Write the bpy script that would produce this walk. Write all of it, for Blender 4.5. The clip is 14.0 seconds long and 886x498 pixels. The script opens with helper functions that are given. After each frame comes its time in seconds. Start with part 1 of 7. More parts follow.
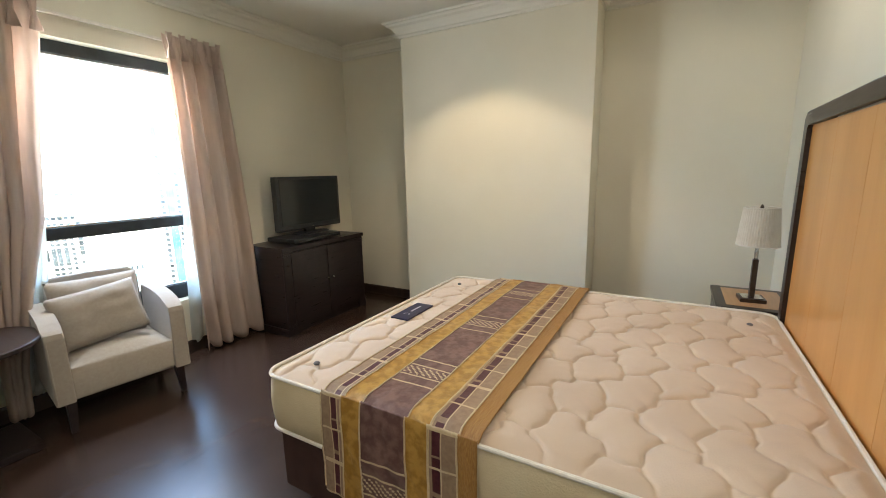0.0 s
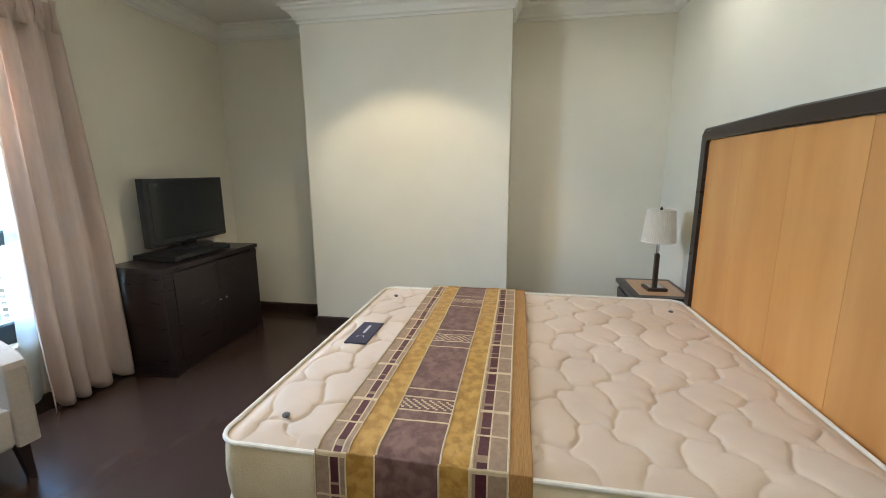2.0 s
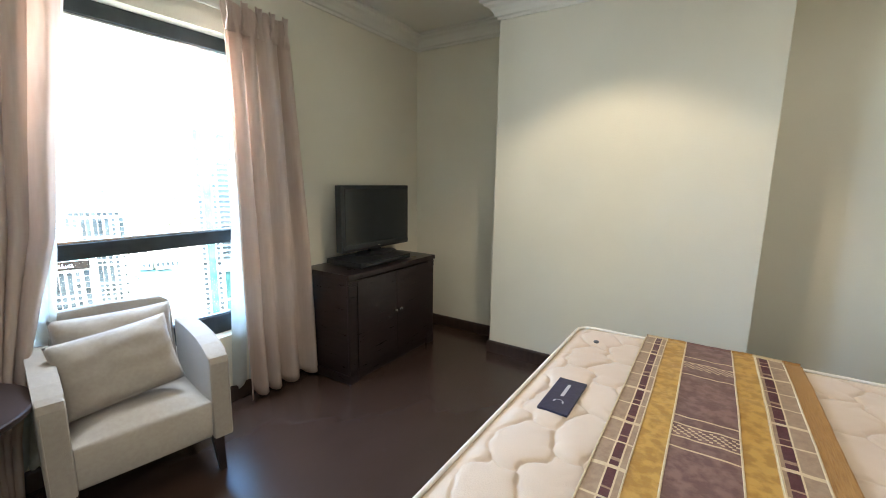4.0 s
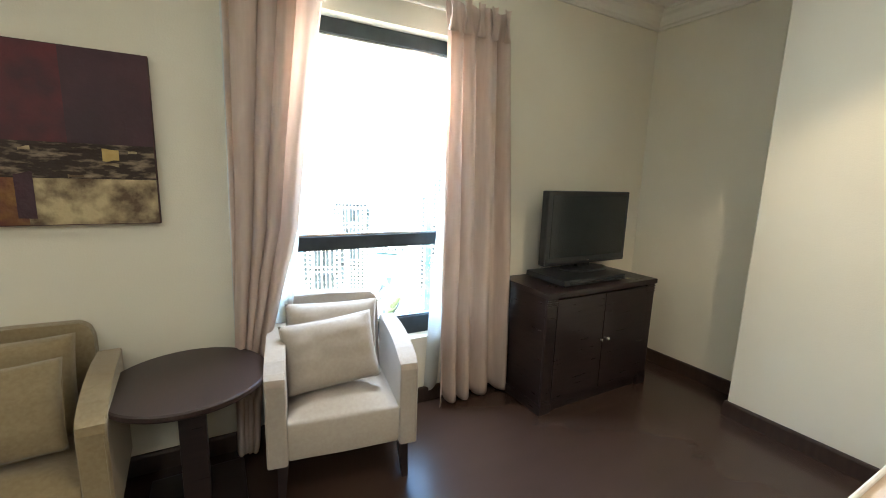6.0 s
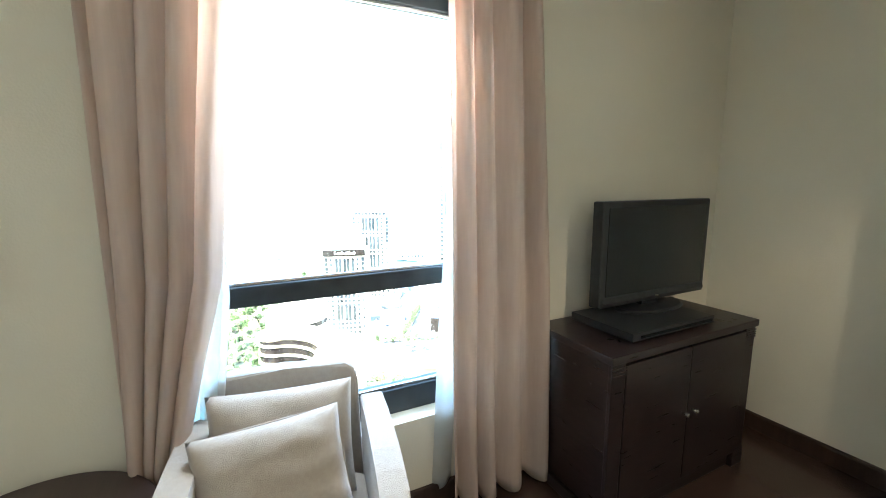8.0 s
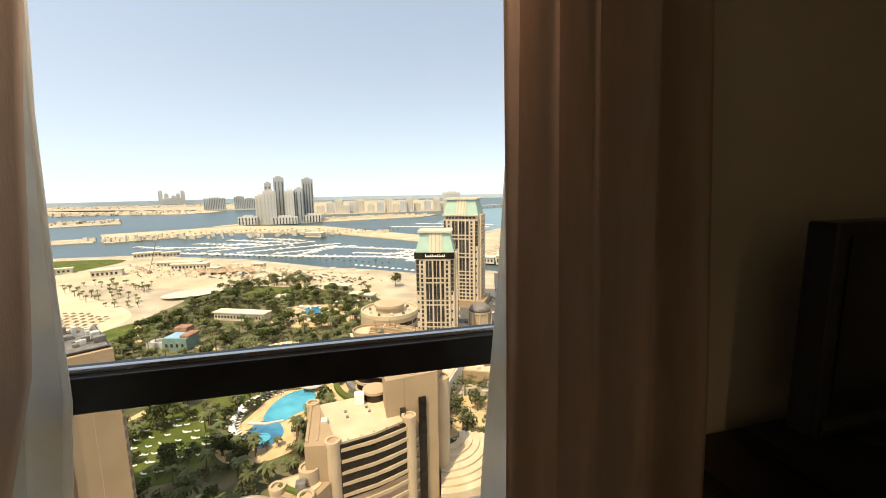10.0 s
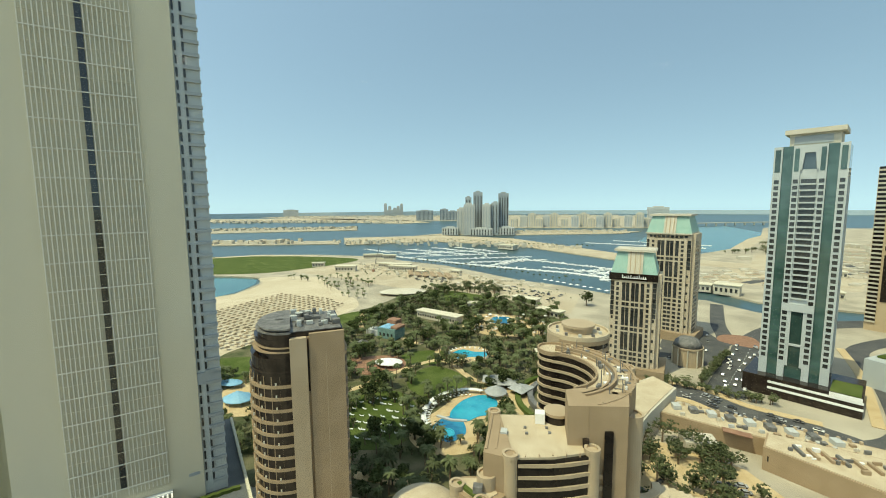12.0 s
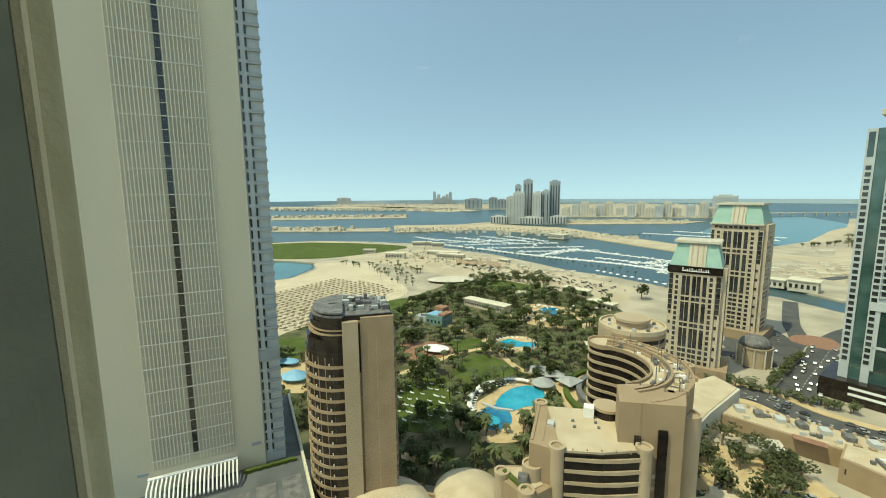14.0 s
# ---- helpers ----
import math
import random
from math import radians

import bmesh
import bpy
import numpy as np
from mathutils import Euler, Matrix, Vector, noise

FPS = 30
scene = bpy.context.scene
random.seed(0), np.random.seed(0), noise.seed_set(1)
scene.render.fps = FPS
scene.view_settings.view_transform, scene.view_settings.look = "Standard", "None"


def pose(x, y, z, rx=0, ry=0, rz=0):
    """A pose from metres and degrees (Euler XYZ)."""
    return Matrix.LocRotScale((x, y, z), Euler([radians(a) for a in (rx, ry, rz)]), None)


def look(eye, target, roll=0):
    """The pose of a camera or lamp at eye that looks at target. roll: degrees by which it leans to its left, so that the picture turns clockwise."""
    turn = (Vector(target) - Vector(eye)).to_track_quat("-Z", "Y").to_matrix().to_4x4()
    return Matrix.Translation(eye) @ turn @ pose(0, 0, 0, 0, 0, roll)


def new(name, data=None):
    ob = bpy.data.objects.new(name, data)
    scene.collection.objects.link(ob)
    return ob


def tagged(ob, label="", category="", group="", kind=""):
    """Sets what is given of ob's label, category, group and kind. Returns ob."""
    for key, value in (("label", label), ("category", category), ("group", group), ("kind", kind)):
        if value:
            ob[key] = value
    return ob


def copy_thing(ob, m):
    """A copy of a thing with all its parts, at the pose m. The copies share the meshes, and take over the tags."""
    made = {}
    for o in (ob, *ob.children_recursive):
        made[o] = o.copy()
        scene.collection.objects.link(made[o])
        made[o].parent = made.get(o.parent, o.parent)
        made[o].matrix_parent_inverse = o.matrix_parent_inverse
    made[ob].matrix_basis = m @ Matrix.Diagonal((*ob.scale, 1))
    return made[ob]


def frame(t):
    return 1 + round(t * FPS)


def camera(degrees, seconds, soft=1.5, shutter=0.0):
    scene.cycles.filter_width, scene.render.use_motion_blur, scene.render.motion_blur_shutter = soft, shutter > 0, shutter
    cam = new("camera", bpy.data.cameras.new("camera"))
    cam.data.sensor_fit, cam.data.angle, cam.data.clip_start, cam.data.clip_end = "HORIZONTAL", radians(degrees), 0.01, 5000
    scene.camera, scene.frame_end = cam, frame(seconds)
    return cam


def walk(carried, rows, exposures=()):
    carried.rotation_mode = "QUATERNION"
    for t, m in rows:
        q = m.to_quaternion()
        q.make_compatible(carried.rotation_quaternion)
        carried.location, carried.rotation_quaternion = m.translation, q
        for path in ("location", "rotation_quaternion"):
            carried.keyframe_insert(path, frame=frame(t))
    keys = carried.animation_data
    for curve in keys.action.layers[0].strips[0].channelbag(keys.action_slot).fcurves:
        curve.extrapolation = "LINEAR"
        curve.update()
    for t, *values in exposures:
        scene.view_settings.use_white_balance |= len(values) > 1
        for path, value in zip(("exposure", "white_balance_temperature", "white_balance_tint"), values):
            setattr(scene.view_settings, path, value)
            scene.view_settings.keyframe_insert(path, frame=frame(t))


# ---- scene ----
cam = camera(94.3, 14.0, soft=0.95)
PATH = [
    (0, (0.402, 0.389, 1.411), (2.11, 1.36, 1.037), -1.1),
    (0.5, (0.48, 0.55, 1.41), (2.277, 1.342, 1.03), -1.0),
    (1, (0.459, 0.702, 1.415), (2.337, 1.267, 1.024), -0.9),
    (1.5, (0.41, 0.833, 1.433), (2.334, 1.221, 1.047), -0.7),
    (2, (0.394, 0.905, 1.434), (2.326, 1.26, 1.057), -0.3),
    (2.5, (0.402, 0.971, 1.426), (2.31, 1.448, 1.062), 0.4),
    (3, (0.48, 1.04, 1.424), (2.319, 1.743, 1.069), 0.6),
    (3.2, (0.549, 1.078, 1.412), (2.355, 1.866, 1.07), 0.6),
    (5.5, (0.988, 1.482, 1.466), (2.189, 3.041, 1.113), 1.3),
    (6, (0.994, 1.507, 1.444), (1.957, 3.227, 1.103), 1.8),
    (6.5, (1.0, 1.622, 1.446), (1.794, 3.424, 1.094), 2.6),
    (7, (1.068, 1.833, 1.457), (1.89, 3.623, 1.113), 2.0),
    (7.5, (1.201, 2.019, 1.447), (2.102, 3.778, 1.139), -0.0),
    (7.7, (1.287, 2.082, 1.47), (2.182, 3.843, 1.16), -0.1),
    (9.8, (1.855, 2.79, 1.468), (2.411, 4.687, 1.165), -1.1),
    (10, (1.86, 2.87, 1.469), (2.336, 4.791, 1.177), -0.9),
    (10.5, (1.885, 3.085, 1.475), (2.15, 5.049, 1.207), -0.7),
    (11, (1.89, 3.275, 1.487), (1.885, 5.26, 1.240), -0.9),
    (11.5, (1.89, 3.54, 1.50), (1.635, 5.511, 1.274), -0.8),
    (12, (1.86, 3.63, 1.54), (1.433, 5.572, 1.326), -0.5),
    (12.5, (1.83, 3.645, 1.55), (1.317, 5.566, 1.332), -0.3),
    (13, (1.81, 3.66, 1.55), (1.253, 5.566, 1.315), -0.1),
    (13.5, (1.8, 3.66, 1.55), (1.202, 5.551, 1.294), -0.2),
    (14, (1.795, 3.66, 1.55), (1.144, 5.532, 1.282), -0.5),
]
walk(cam, [(t, look(eye, target, roll)) for t, eye, target, roll in PATH],
     [(0, 3.68, 6200, 10), (3, 3.76, 5450, 7), (5.5, 3.75, 5950, 8), (6.5, 4.2, 5900, 7), (7.7, 4.12, 5600, 4), (8.8, 2.3, 7000, 12), (9.8, 0.55, 10200, 25), (10.5, 0.12, 10200, 20), (11, -0.02, 9300, 12), (11.5, -0.16, 8250, 2), (14, -0.24, 8200, -2)])

# ---- light ----
SUN_TO = Vector((-0.69, -0.73, 1.96)).normalized()
world = bpy.data.worlds.new("sky")
scene.world = world
world.use_nodes = True
sky = world.node_tree.nodes.new("ShaderNodeTexSky")
sky.sky_type = "NISHITA"
sky.sun_disc = False
sky.sun_elevation = math.asin(SUN_TO.z)
sky.sun_rotation = math.atan2(SUN_TO.x, SUN_TO.y)
sky.dust_density = 1.0
sky.air_density = 1.2
background = world.node_tree.nodes["Background"]
# the haze at the horizon goes on below it
wn, wl = world.node_tree.nodes, world.node_tree.links
coord, split, lift, rise, join = wn.new("ShaderNodeTexCoord"), wn.new("ShaderNodeSeparateXYZ"), wn.new("ShaderNodeMath"), wn.new("ShaderNodeMath"), wn.new("ShaderNodeCombineXYZ")
lift.operation, rise.operation = "MAXIMUM", "ADD"
lift.inputs[1].default_value, rise.inputs[1].default_value = 0.0, 0.23
wl.new(coord.outputs["Generated"], split.inputs[0])
wl.new(split.outputs["Z"], lift.inputs[0])
wl.new(lift.outputs[0], rise.inputs[0])
for axis in ("X", "Y"):
    wl.new(split.outputs[axis], join.inputs[axis])
wl.new(rise.outputs[0], join.inputs["Z"])
wl.new(join.outputs[0], sky.inputs["Vector"])
wl.new(sky.outputs[0], background.inputs[0])
background.inputs[1].default_value = 0.29
sun = new("sun", bpy.data.lights.new("sun", "SUN"))
sun.data.energy = 4.4
sun.data.angle = radians(0.5)
sun.data.color = (1.0, 0.95, 0.86)
sun.matrix_world = look((0, 0, 300), Vector((0, 0, 300)) - SUN_TO)
# area lamp added in the head of the window, to boost the sky's light
glow = new("window_fill_light", bpy.data.lights.new("window_fill_light", "AREA"))
glow.data.shape, glow.data.size, glow.data.size_y = "RECTANGLE", 0.60, 0.38
glow.data.energy = 3.4
glow.data.color = (0.95, 0.98, 1.0)
glow.matrix_world = look((1.82, 3.81, 1.96), (1.82, 2.81, 1.66))
# first the pier's downlight, then four unseen fill lamps added to brighten the room
LAMPS = [(2.93, 1.80, 4.6, 112, 0.35), (2.9, 0.15, 1.2, 172, 0.5), (0.3, 0.3, 2.9, 174, 0.5), (-0.9, 2.6, 1.4, 174, 0.5), (-0.9, 1.2, 2.2, 174, 0.5)]
for k, (x, y, watts, cone, blend) in enumerate(LAMPS):
    spot = new("downlight_and_fill_lamp", bpy.data.lights.new("downlight_and_fill_lamp", "SPOT"))
    spot.data.energy = watts
    spot.data.color = (1.0, 0.92, 0.80) if k else (1.0, 0.76, 0.50)
    spot.data.spot_size = radians(cone)
    spot.data.spot_blend = blend
    spot.data.shadow_soft_size = 0.05
    spot.matrix_world = look((x, y, 2.715), (x, y + 0.001, 0))


# ---- materials ----
def mat(name, base, alt=None, rough=0.5, scale=6.0, bump=0.0, bscale=60.0, metal=0.0, stretch=(1, 1, 1), spec=0.5, low=0.35, high=0.65, world_space=False, rough_var=0.0, clear=0.0, sheen=0.0, rand=0.0):
    """Principled paint with noise between two colours, bump, and varied roughness."""
    m = bpy.data.materials.new(name)
    m.use_nodes = True
    nt = m.node_tree
    n, l = nt.nodes, nt.links
    p = n["Principled BSDF"]
    p.inputs["Roughness"].default_value = rough
    p.inputs["Metallic"].default_value = metal
    p.inputs["Specular IOR Level"].default_value = spec
    p.inputs["Coat Weight"].default_value = clear
    p.inputs["Coat Roughness"].default_value = 0.12
    p.inputs["Sheen Weight"].default_value = sheen
    alt = alt or tuple(c * 0.9 for c in base)
    if world_space:
        src = n.new("ShaderNodeNewGeometry").outputs["Position"]
    else:
        src = n.new("ShaderNodeTexCoord").outputs["Object"]
    mp = n.new("ShaderNodeMapping")
    mp.inputs["Scale"].default_value = stretch
    l.new(src, mp.inputs["Vector"])
    tex = n.new("ShaderNodeTexNoise")
    tex.inputs["Scale"].default_value = scale
    tex.inputs["Detail"].default_value = 5
    l.new(mp.outputs[0], tex.inputs["Vector"])
    ramp = n.new("ShaderNodeValToRGB")
    ramp.color_ramp.elements[0].position, ramp.color_ramp.elements[1].position = low, high
    ramp.color_ramp.elements[0].color, ramp.color_ramp.elements[1].color = (*base, 1), (*alt, 1)
    l.new(tex.outputs["Fac"], ramp.inputs[0])
    colour = ramp.outputs[0]
    if rand:
        info = n.new("ShaderNodeObjectInfo")
        hsv = n.new("ShaderNodeHueSaturation")
        mr = n.new("ShaderNodeMapRange")
        mr.inputs["To Min"].default_value, mr.inputs["To Max"].default_value = 1 - rand, 1 + rand
        l.new(info.outputs["Random"], mr.inputs["Value"])
        l.new(mr.outputs[0], hsv.inputs["Value"])
        l.new(colour, hsv.inputs["Color"])
        colour = hsv.outputs[0]
    l.new(colour, p.inputs["Base Color"])
    fine = n.new("ShaderNodeTexNoise")
    fine.inputs["Scale"].default_value = bscale
    fine.inputs["Detail"].default_value = 4
    l.new(mp.outputs[0], fine.inputs["Vector"])
    if bump:
        b = n.new("ShaderNodeBump")
        b.inputs["Strength"].default_value = bump
        b.inputs["Distance"].default_value = 0.01
        l.new(fine.outputs["Fac"], b.inputs["Height"])
        l.new(b.outputs[0], p.inputs["Normal"])
    if rough_var:
        r = n.new("ShaderNodeMapRange")
        r.inputs["To Min"].default_value, r.inputs["To Max"].default_value = rough - rough_var, rough + rough_var
        l.new(tex.outputs["Fac"], r.inputs["Value"])
        l.new(r.outputs[0], p.inputs["Roughness"])
    return m


def cloth(name, base, alt, through_light=0.3, weave=0.0, **kw):
    """Thin woven cloth that lets some light through."""
    m = mat(name, base, alt, rough=0.9, spec=0.1, **kw)
    n, l = m.node_tree.nodes, m.node_tree.links
    p, out = n["Principled BSDF"], n["Material Output"]
    tr = n.new("ShaderNodeBsdfTranslucent")
    l.new(p.inputs["Base Color"].links[0].from_socket, tr.inputs["Color"])
    mix = n.new("ShaderNodeMixShader")
    mix.inputs[0].default_value = through_light
    l.new(p.outputs[0], mix.inputs[1])
    l.new(tr.outputs[0], mix.inputs[2])
    last = mix
    if weave:
        gap, holes = n.new("ShaderNodeBsdfTransparent"), n.new("ShaderNodeMixShader")
        holes.inputs[0].default_value = weave
        l.new(mix.outputs[0], holes.inputs[1])
        l.new(gap.outputs[0], holes.inputs[2])
        last = holes
    l.new(last.outputs[0], out.inputs[0])
    return m


def glass_mat(name, tint, gloss=0.06):
    m = bpy.data.materials.new(name)
    m.use_nodes = True
    n, l = m.node_tree.nodes, m.node_tree.links
    n.remove(n["Principled BSDF"])
    tr, gl, mix = n.new("ShaderNodeBsdfTransparent"), n.new("ShaderNodeBsdfGlossy"), n.new("ShaderNodeMixShader")
    tr.inputs["Color"].default_value = (*tint, 1)
    gl.inputs["Roughness"].default_value = 0.0
    lw, pw, mu = n.new("ShaderNodeLayerWeight"), n.new("ShaderNodeMath"), n.new("ShaderNodeMath")
    lw.inputs["Blend"].default_value = 0.5
    pw.operation, mu.operation = "POWER", "MULTIPLY_ADD"
    pw.inputs[1].default_value = 5.0
    mu.inputs[1].default_value, mu.inputs[2].default_value = 0.30, 0.003
    l.new(lw.outputs["Facing"], pw.inputs[0])
    l.new(pw.outputs[0], mu.inputs[0])
    l.new(mu.outputs[0], mix.inputs[0])
    l.new(tr.outputs[0], mix.inputs[1])
    l.new(gl.outputs[0], mix.inputs[2])
    l.new(mix.outputs[0], n["Material Output"].inputs[0])
    return m


WALL = mat("cream_wall_paint", (0.74, 0.70, 0.58), (0.70, 0.66, 0.54), rough=0.75, scale=1.4, bump=0.12, bscale=140, spec=0.25)
CEIL = mat("ceiling_paint", (0.76, 0.74, 0.66), (0.72, 0.70, 0.62), rough=0.85, scale=1.2, bump=0.08, bscale=120, spec=0.2)
FLOOR = mat("dark_floor_board", (0.042, 0.025, 0.019), (0.050, 0.030, 0.023), rough=0.26, scale=1.1, bump=0.012, bscale=45, stretch=(1, 2.5, 1), rough_var=0.02)
DARKWOOD = mat("dark_espresso_wood", (0.013, 0.008, 0.008), (0.022, 0.013, 0.012), rough=0.3, scale=5, bump=0.05, bscale=30, stretch=(1, 1, 9), rough_var=0.08)
SKIRT = mat("dark_skirting_wood", (0.030, 0.017, 0.012), (0.045, 0.026, 0.018), rough=0.35, scale=4, bump=0.05, stretch=(8, 8, 1))
TABLEWOOD = mat("dark_table_wood", (0.030, 0.018, 0.016), (0.045, 0.027, 0.023), rough=0.38, scale=4, bump=0.06, bscale=24, stretch=(10, 1, 1), rough_var=0.08)
MAPLE = mat("honey_maple_veneer", (0.56, 0.25, 0.06), (0.68, 0.34, 0.10), rough=0.3, scale=1.8, bump=0.03, bscale=14, stretch=(3.5, 1, 0.6), low=0.3, high=0.7, clear=0.25)
MAPLE2 = mat("darker_maple_veneer", (0.50, 0.22, 0.055), (0.60, 0.29, 0.085), rough=0.3, scale=1.8, bump=0.03, bscale=14, stretch=(3.5, 1, 0.6), clear=0.25)
TAN = mat("tan_wood_inlay", (0.42, 0.25, 0.13), (0.50, 0.31, 0.17), rough=0.35, scale=3, stretch=(1, 8, 1), bump=0.03)
TICKING = mat("cream_mattress_ticking", (0.56, 0.44, 0.33), (0.63, 0.51, 0.40), rough=0.85, scale=2.2, bump=0.2, bscale=220, spec=0.2, sheen=0.3)
TICKSIDE = mat("cream_mattress_side", (0.62, 0.52, 0.34), (0.70, 0.60, 0.42), rough=0.85, scale=5, bump=0.25, bscale=160, spec=0.2)
PIPING = mat("white_piping", (0.80, 0.76, 0.68), rough=0.7, scale=40, bump=0.2, bscale=300)
BASEFAB = mat("brown_bed_base_fabric", (0.055, 0.030, 0.026), (0.075, 0.042, 0.036), rough=0.85, scale=8, bump=0.2, bscale=260, spec=0.2)
GOLD = mat("gold_damask", (0.34, 0.18, 0.028), (0.48, 0.28, 0.06), rough=0.42, scale=28, bump=0.25, bscale=60, spec=0.6, low=0.42, high=0.58)
PLUM = mat("plum_brown_damask", (0.125, 0.062, 0.055), (0.20, 0.115, 0.10), rough=0.5, scale=26, bump=0.3, bscale=50, low=0.42, high=0.6)
MAROON = mat("dark_maroon_band", (0.060, 0.010, 0.018), (0.085, 0.018, 0.026), rough=0.5, scale=60, bump=0.2, bscale=200)
TAUPE = mat("taupe_band", (0.28, 0.19, 0.125), (0.34, 0.24, 0.16), rough=0.6, scale=50, bump=0.25, bscale=180)
CORD = mat("cream_cord", (0.55, 0.44, 0.27), (0.62, 0.50, 0.33), rough=0.6, scale=90, bump=0.2, bscale=300)
RIB = mat("ribbed_gold_brown", (0.30, 0.15, 0.04), (0.42, 0.23, 0.07), rough=0.5, scale=60, bump=0.4, bscale=60, stretch=(0.3, 6, 1))
CHAIRFAB = mat("light_grey_beige_upholstery", (0.39, 0.34, 0.285), (0.42, 0.37, 0.31), rough=0.9, scale=60, bump=0.35, bscale=420, spec=0.15, sheen=0.4)
CHAIRFAB2 = mat("tan_beige_upholstery", (0.26, 0.195, 0.105), (0.30, 0.23, 0.13), rough=0.9, scale=60, bump=0.35, bscale=420, spec=0.15, sheen=0.3)
CURTAIN = cloth("beige_curtain_cloth", (0.665, 0.545, 0.465), (0.70, 0.58, 0.50), through_light=0.42, scale=60, stretch=(1, 1, 0.1), bump=0.15, bscale=380)
SHEER = cloth("white_sheer_cloth", (0.80, 0.80, 0.74), (0.84, 0.84, 0.80), through_light=0.55, weave=0.22, scale=20, bump=0.1, bscale=420)
SHADEFAB = cloth("pleated_white_shade", (0.80, 0.75, 0.66), (0.84, 0.80, 0.72), through_light=0.35, scale=20, bump=0.1, bscale=300)
FRAME = mat("dark_anodised_frame", (0.030, 0.036, 0.040), (0.045, 0.052, 0.056), rough=0.4, scale=10, bump=0.03, metal=0.35)
BLACK = mat("black_plastic", (0.012, 0.014, 0.016), (0.02, 0.022, 0.024), rough=0.35, scale=30, bump=0.03)
SCREEN = mat("dark_screen_glass", (0.010, 0.013, 0.015), (0.014, 0.018, 0.020), rough=0.16, scale=2, spec=0.6)
CHROME = mat("brushed_chrome", (0.55, 0.55, 0.54), (0.62, 0.62, 0.60), rough=0.25, metal=1.0, scale=40)
BRONZE = mat("dark_bronze_metal", (0.06, 0.042, 0.032), (0.085, 0.06, 0.045), rough=0.35, metal=0.6, scale=20)
SWITCH = mat("grey_switch_plate", (0.30, 0.31, 0.30), rough=0.4, scale=30)
NAVY = mat("navy_satin_label", (0.016, 0.016, 0.045), (0.022, 0.022, 0.06), rough=0.4, scale=40, bump=0.1)
SILVER = mat("silver_thread", (0.55, 0.55, 0.60), rough=0.5, scale=60)
BUTTON = mat("grey_tuft_button", (0.12, 0.12, 0.13), rough=0.6, scale=60)
GLASS = glass_mat("window_glass", (0.90, 0.95, 0.93))
CANVAS_SIDE = mat("dark_canvas_edge", (0.05, 0.02, 0.02), (0.07, 0.03, 0.025), rough=0.8, scale=20, bump=0.3)
P_NIGHT = mat("painted_dark_violet", (0.020, 0.016, 0.022), (0.045, 0.022, 0.032), rough=0.6, scale=5, bump=0.6, bscale=40)
P_WINE = mat("painted_wine_red", (0.12, 0.012, 0.016), (0.035, 0.012, 0.018), rough=0.6, scale=5, bump=0.6, bscale=40)
P_DUSK = mat("painted_purple_brown", (0.055, 0.018, 0.026), (0.035, 0.014, 0.02), rough=0.6, scale=5, bump=0.6, bscale=40)
P_CITY = mat("painted_broken_brown", (0.030, 0.016, 0.010), (0.34, 0.26, 0.17), rough=0.65, scale=16, bump=0.8, bscale=50, stretch=(1, 1, 3), low=0.5, high=0.75)
P_EMBER = mat("painted_orange_ochre", (0.11, 0.025, 0.012), (0.34, 0.19, 0.03), rough=0.6, scale=7, bump=0.8, bscale=40)
P_SAND = mat("painted_pale_ochre", (0.10, 0.06, 0.03), (0.50, 0.40, 0.22), rough=0.6, scale=11, bump=0.8, bscale=40, low=0.38, high=0.62)
P_GOLD = mat("painted_gold_square", (0.42, 0.29, 0.08), (0.50, 0.36, 0.12), rough=0.5, scale=30, bump=0.4)
P_RED = mat("painted_brick_red", (0.16, 0.03, 0.012), (0.09, 0.02, 0.012), rough=0.6, scale=10, bump=0.8, bscale=40)


# ---- building helpers ----
def link_mesh(name, bm, material, parent=None, label="", smooth=False):
    me = bpy.data.meshes.new(name)
    bmesh.ops.recalc_face_normals(bm, faces=bm.faces[:])
    bm.to_mesh(me)
    bm.free()
    for m in material if isinstance(material, (list, tuple)) else [material]:
        me.materials.append(m)
    if smooth:
        for f in me.polygons:
            f.use_smooth = True
    ob = new(name, me)
    if parent:
        ob.parent = parent
    if label:
        ob["label"] = label
    return ob


def part(name, bm, material, parent, label="", smooth=False):
    return link_mesh(name, bm, material, parent, label, smooth)


def structure(name, bm, material, label="", category="", smooth=False):
    return tagged(link_mesh(name, bm, material, None, "", smooth), label, category, "", "structure")


def thing(name, m, label, category, group="", kind=""):
    ob = new(name)
    ob.empty_display_size = 0.1
    ob.matrix_world = m
    return tagged(ob, label, category, group, kind)


def add_box(bm, lo, hi, bevel=0.0, seg=2, mi=0):
    made = bmesh.ops.create_cube(bm, size=1)["verts"]
    for v in made:
        v.co = Vector([lo[i] + (v.co[i] + 0.5) * (hi[i] - lo[i]) for i in range(3)])
    faces = {f for v in made for f in v.link_faces}
    for f in faces:
        f.material_index = mi
    if bevel:
        edges = list({e for v in made for e in v.link_edges})
        bmesh.ops.bevel(bm, geom=edges, offset=bevel, segments=seg, profile=0.7, affect="EDGES")
    return bm


def boxed(lo, hi, bevel=0.0, seg=2):
    return add_box(bmesh.new(), lo, hi, bevel, seg)


def add_prism(bm, pts, z0, z1, mi=0):
    lo = [bm.verts.new((x, y, z0)) for x, y in pts]
    hi = [bm.verts.new((x, y, z1)) for x, y in pts]
    n = len(pts)
    fs = [bm.faces.new(lo[::-1]), bm.faces.new(hi)]
    for i in range(n):
        fs.append(bm.faces.new((lo[i], lo[(i + 1) % n], hi[(i + 1) % n], hi[i])))
    for f in fs:
        f.material_index = mi
    return bm


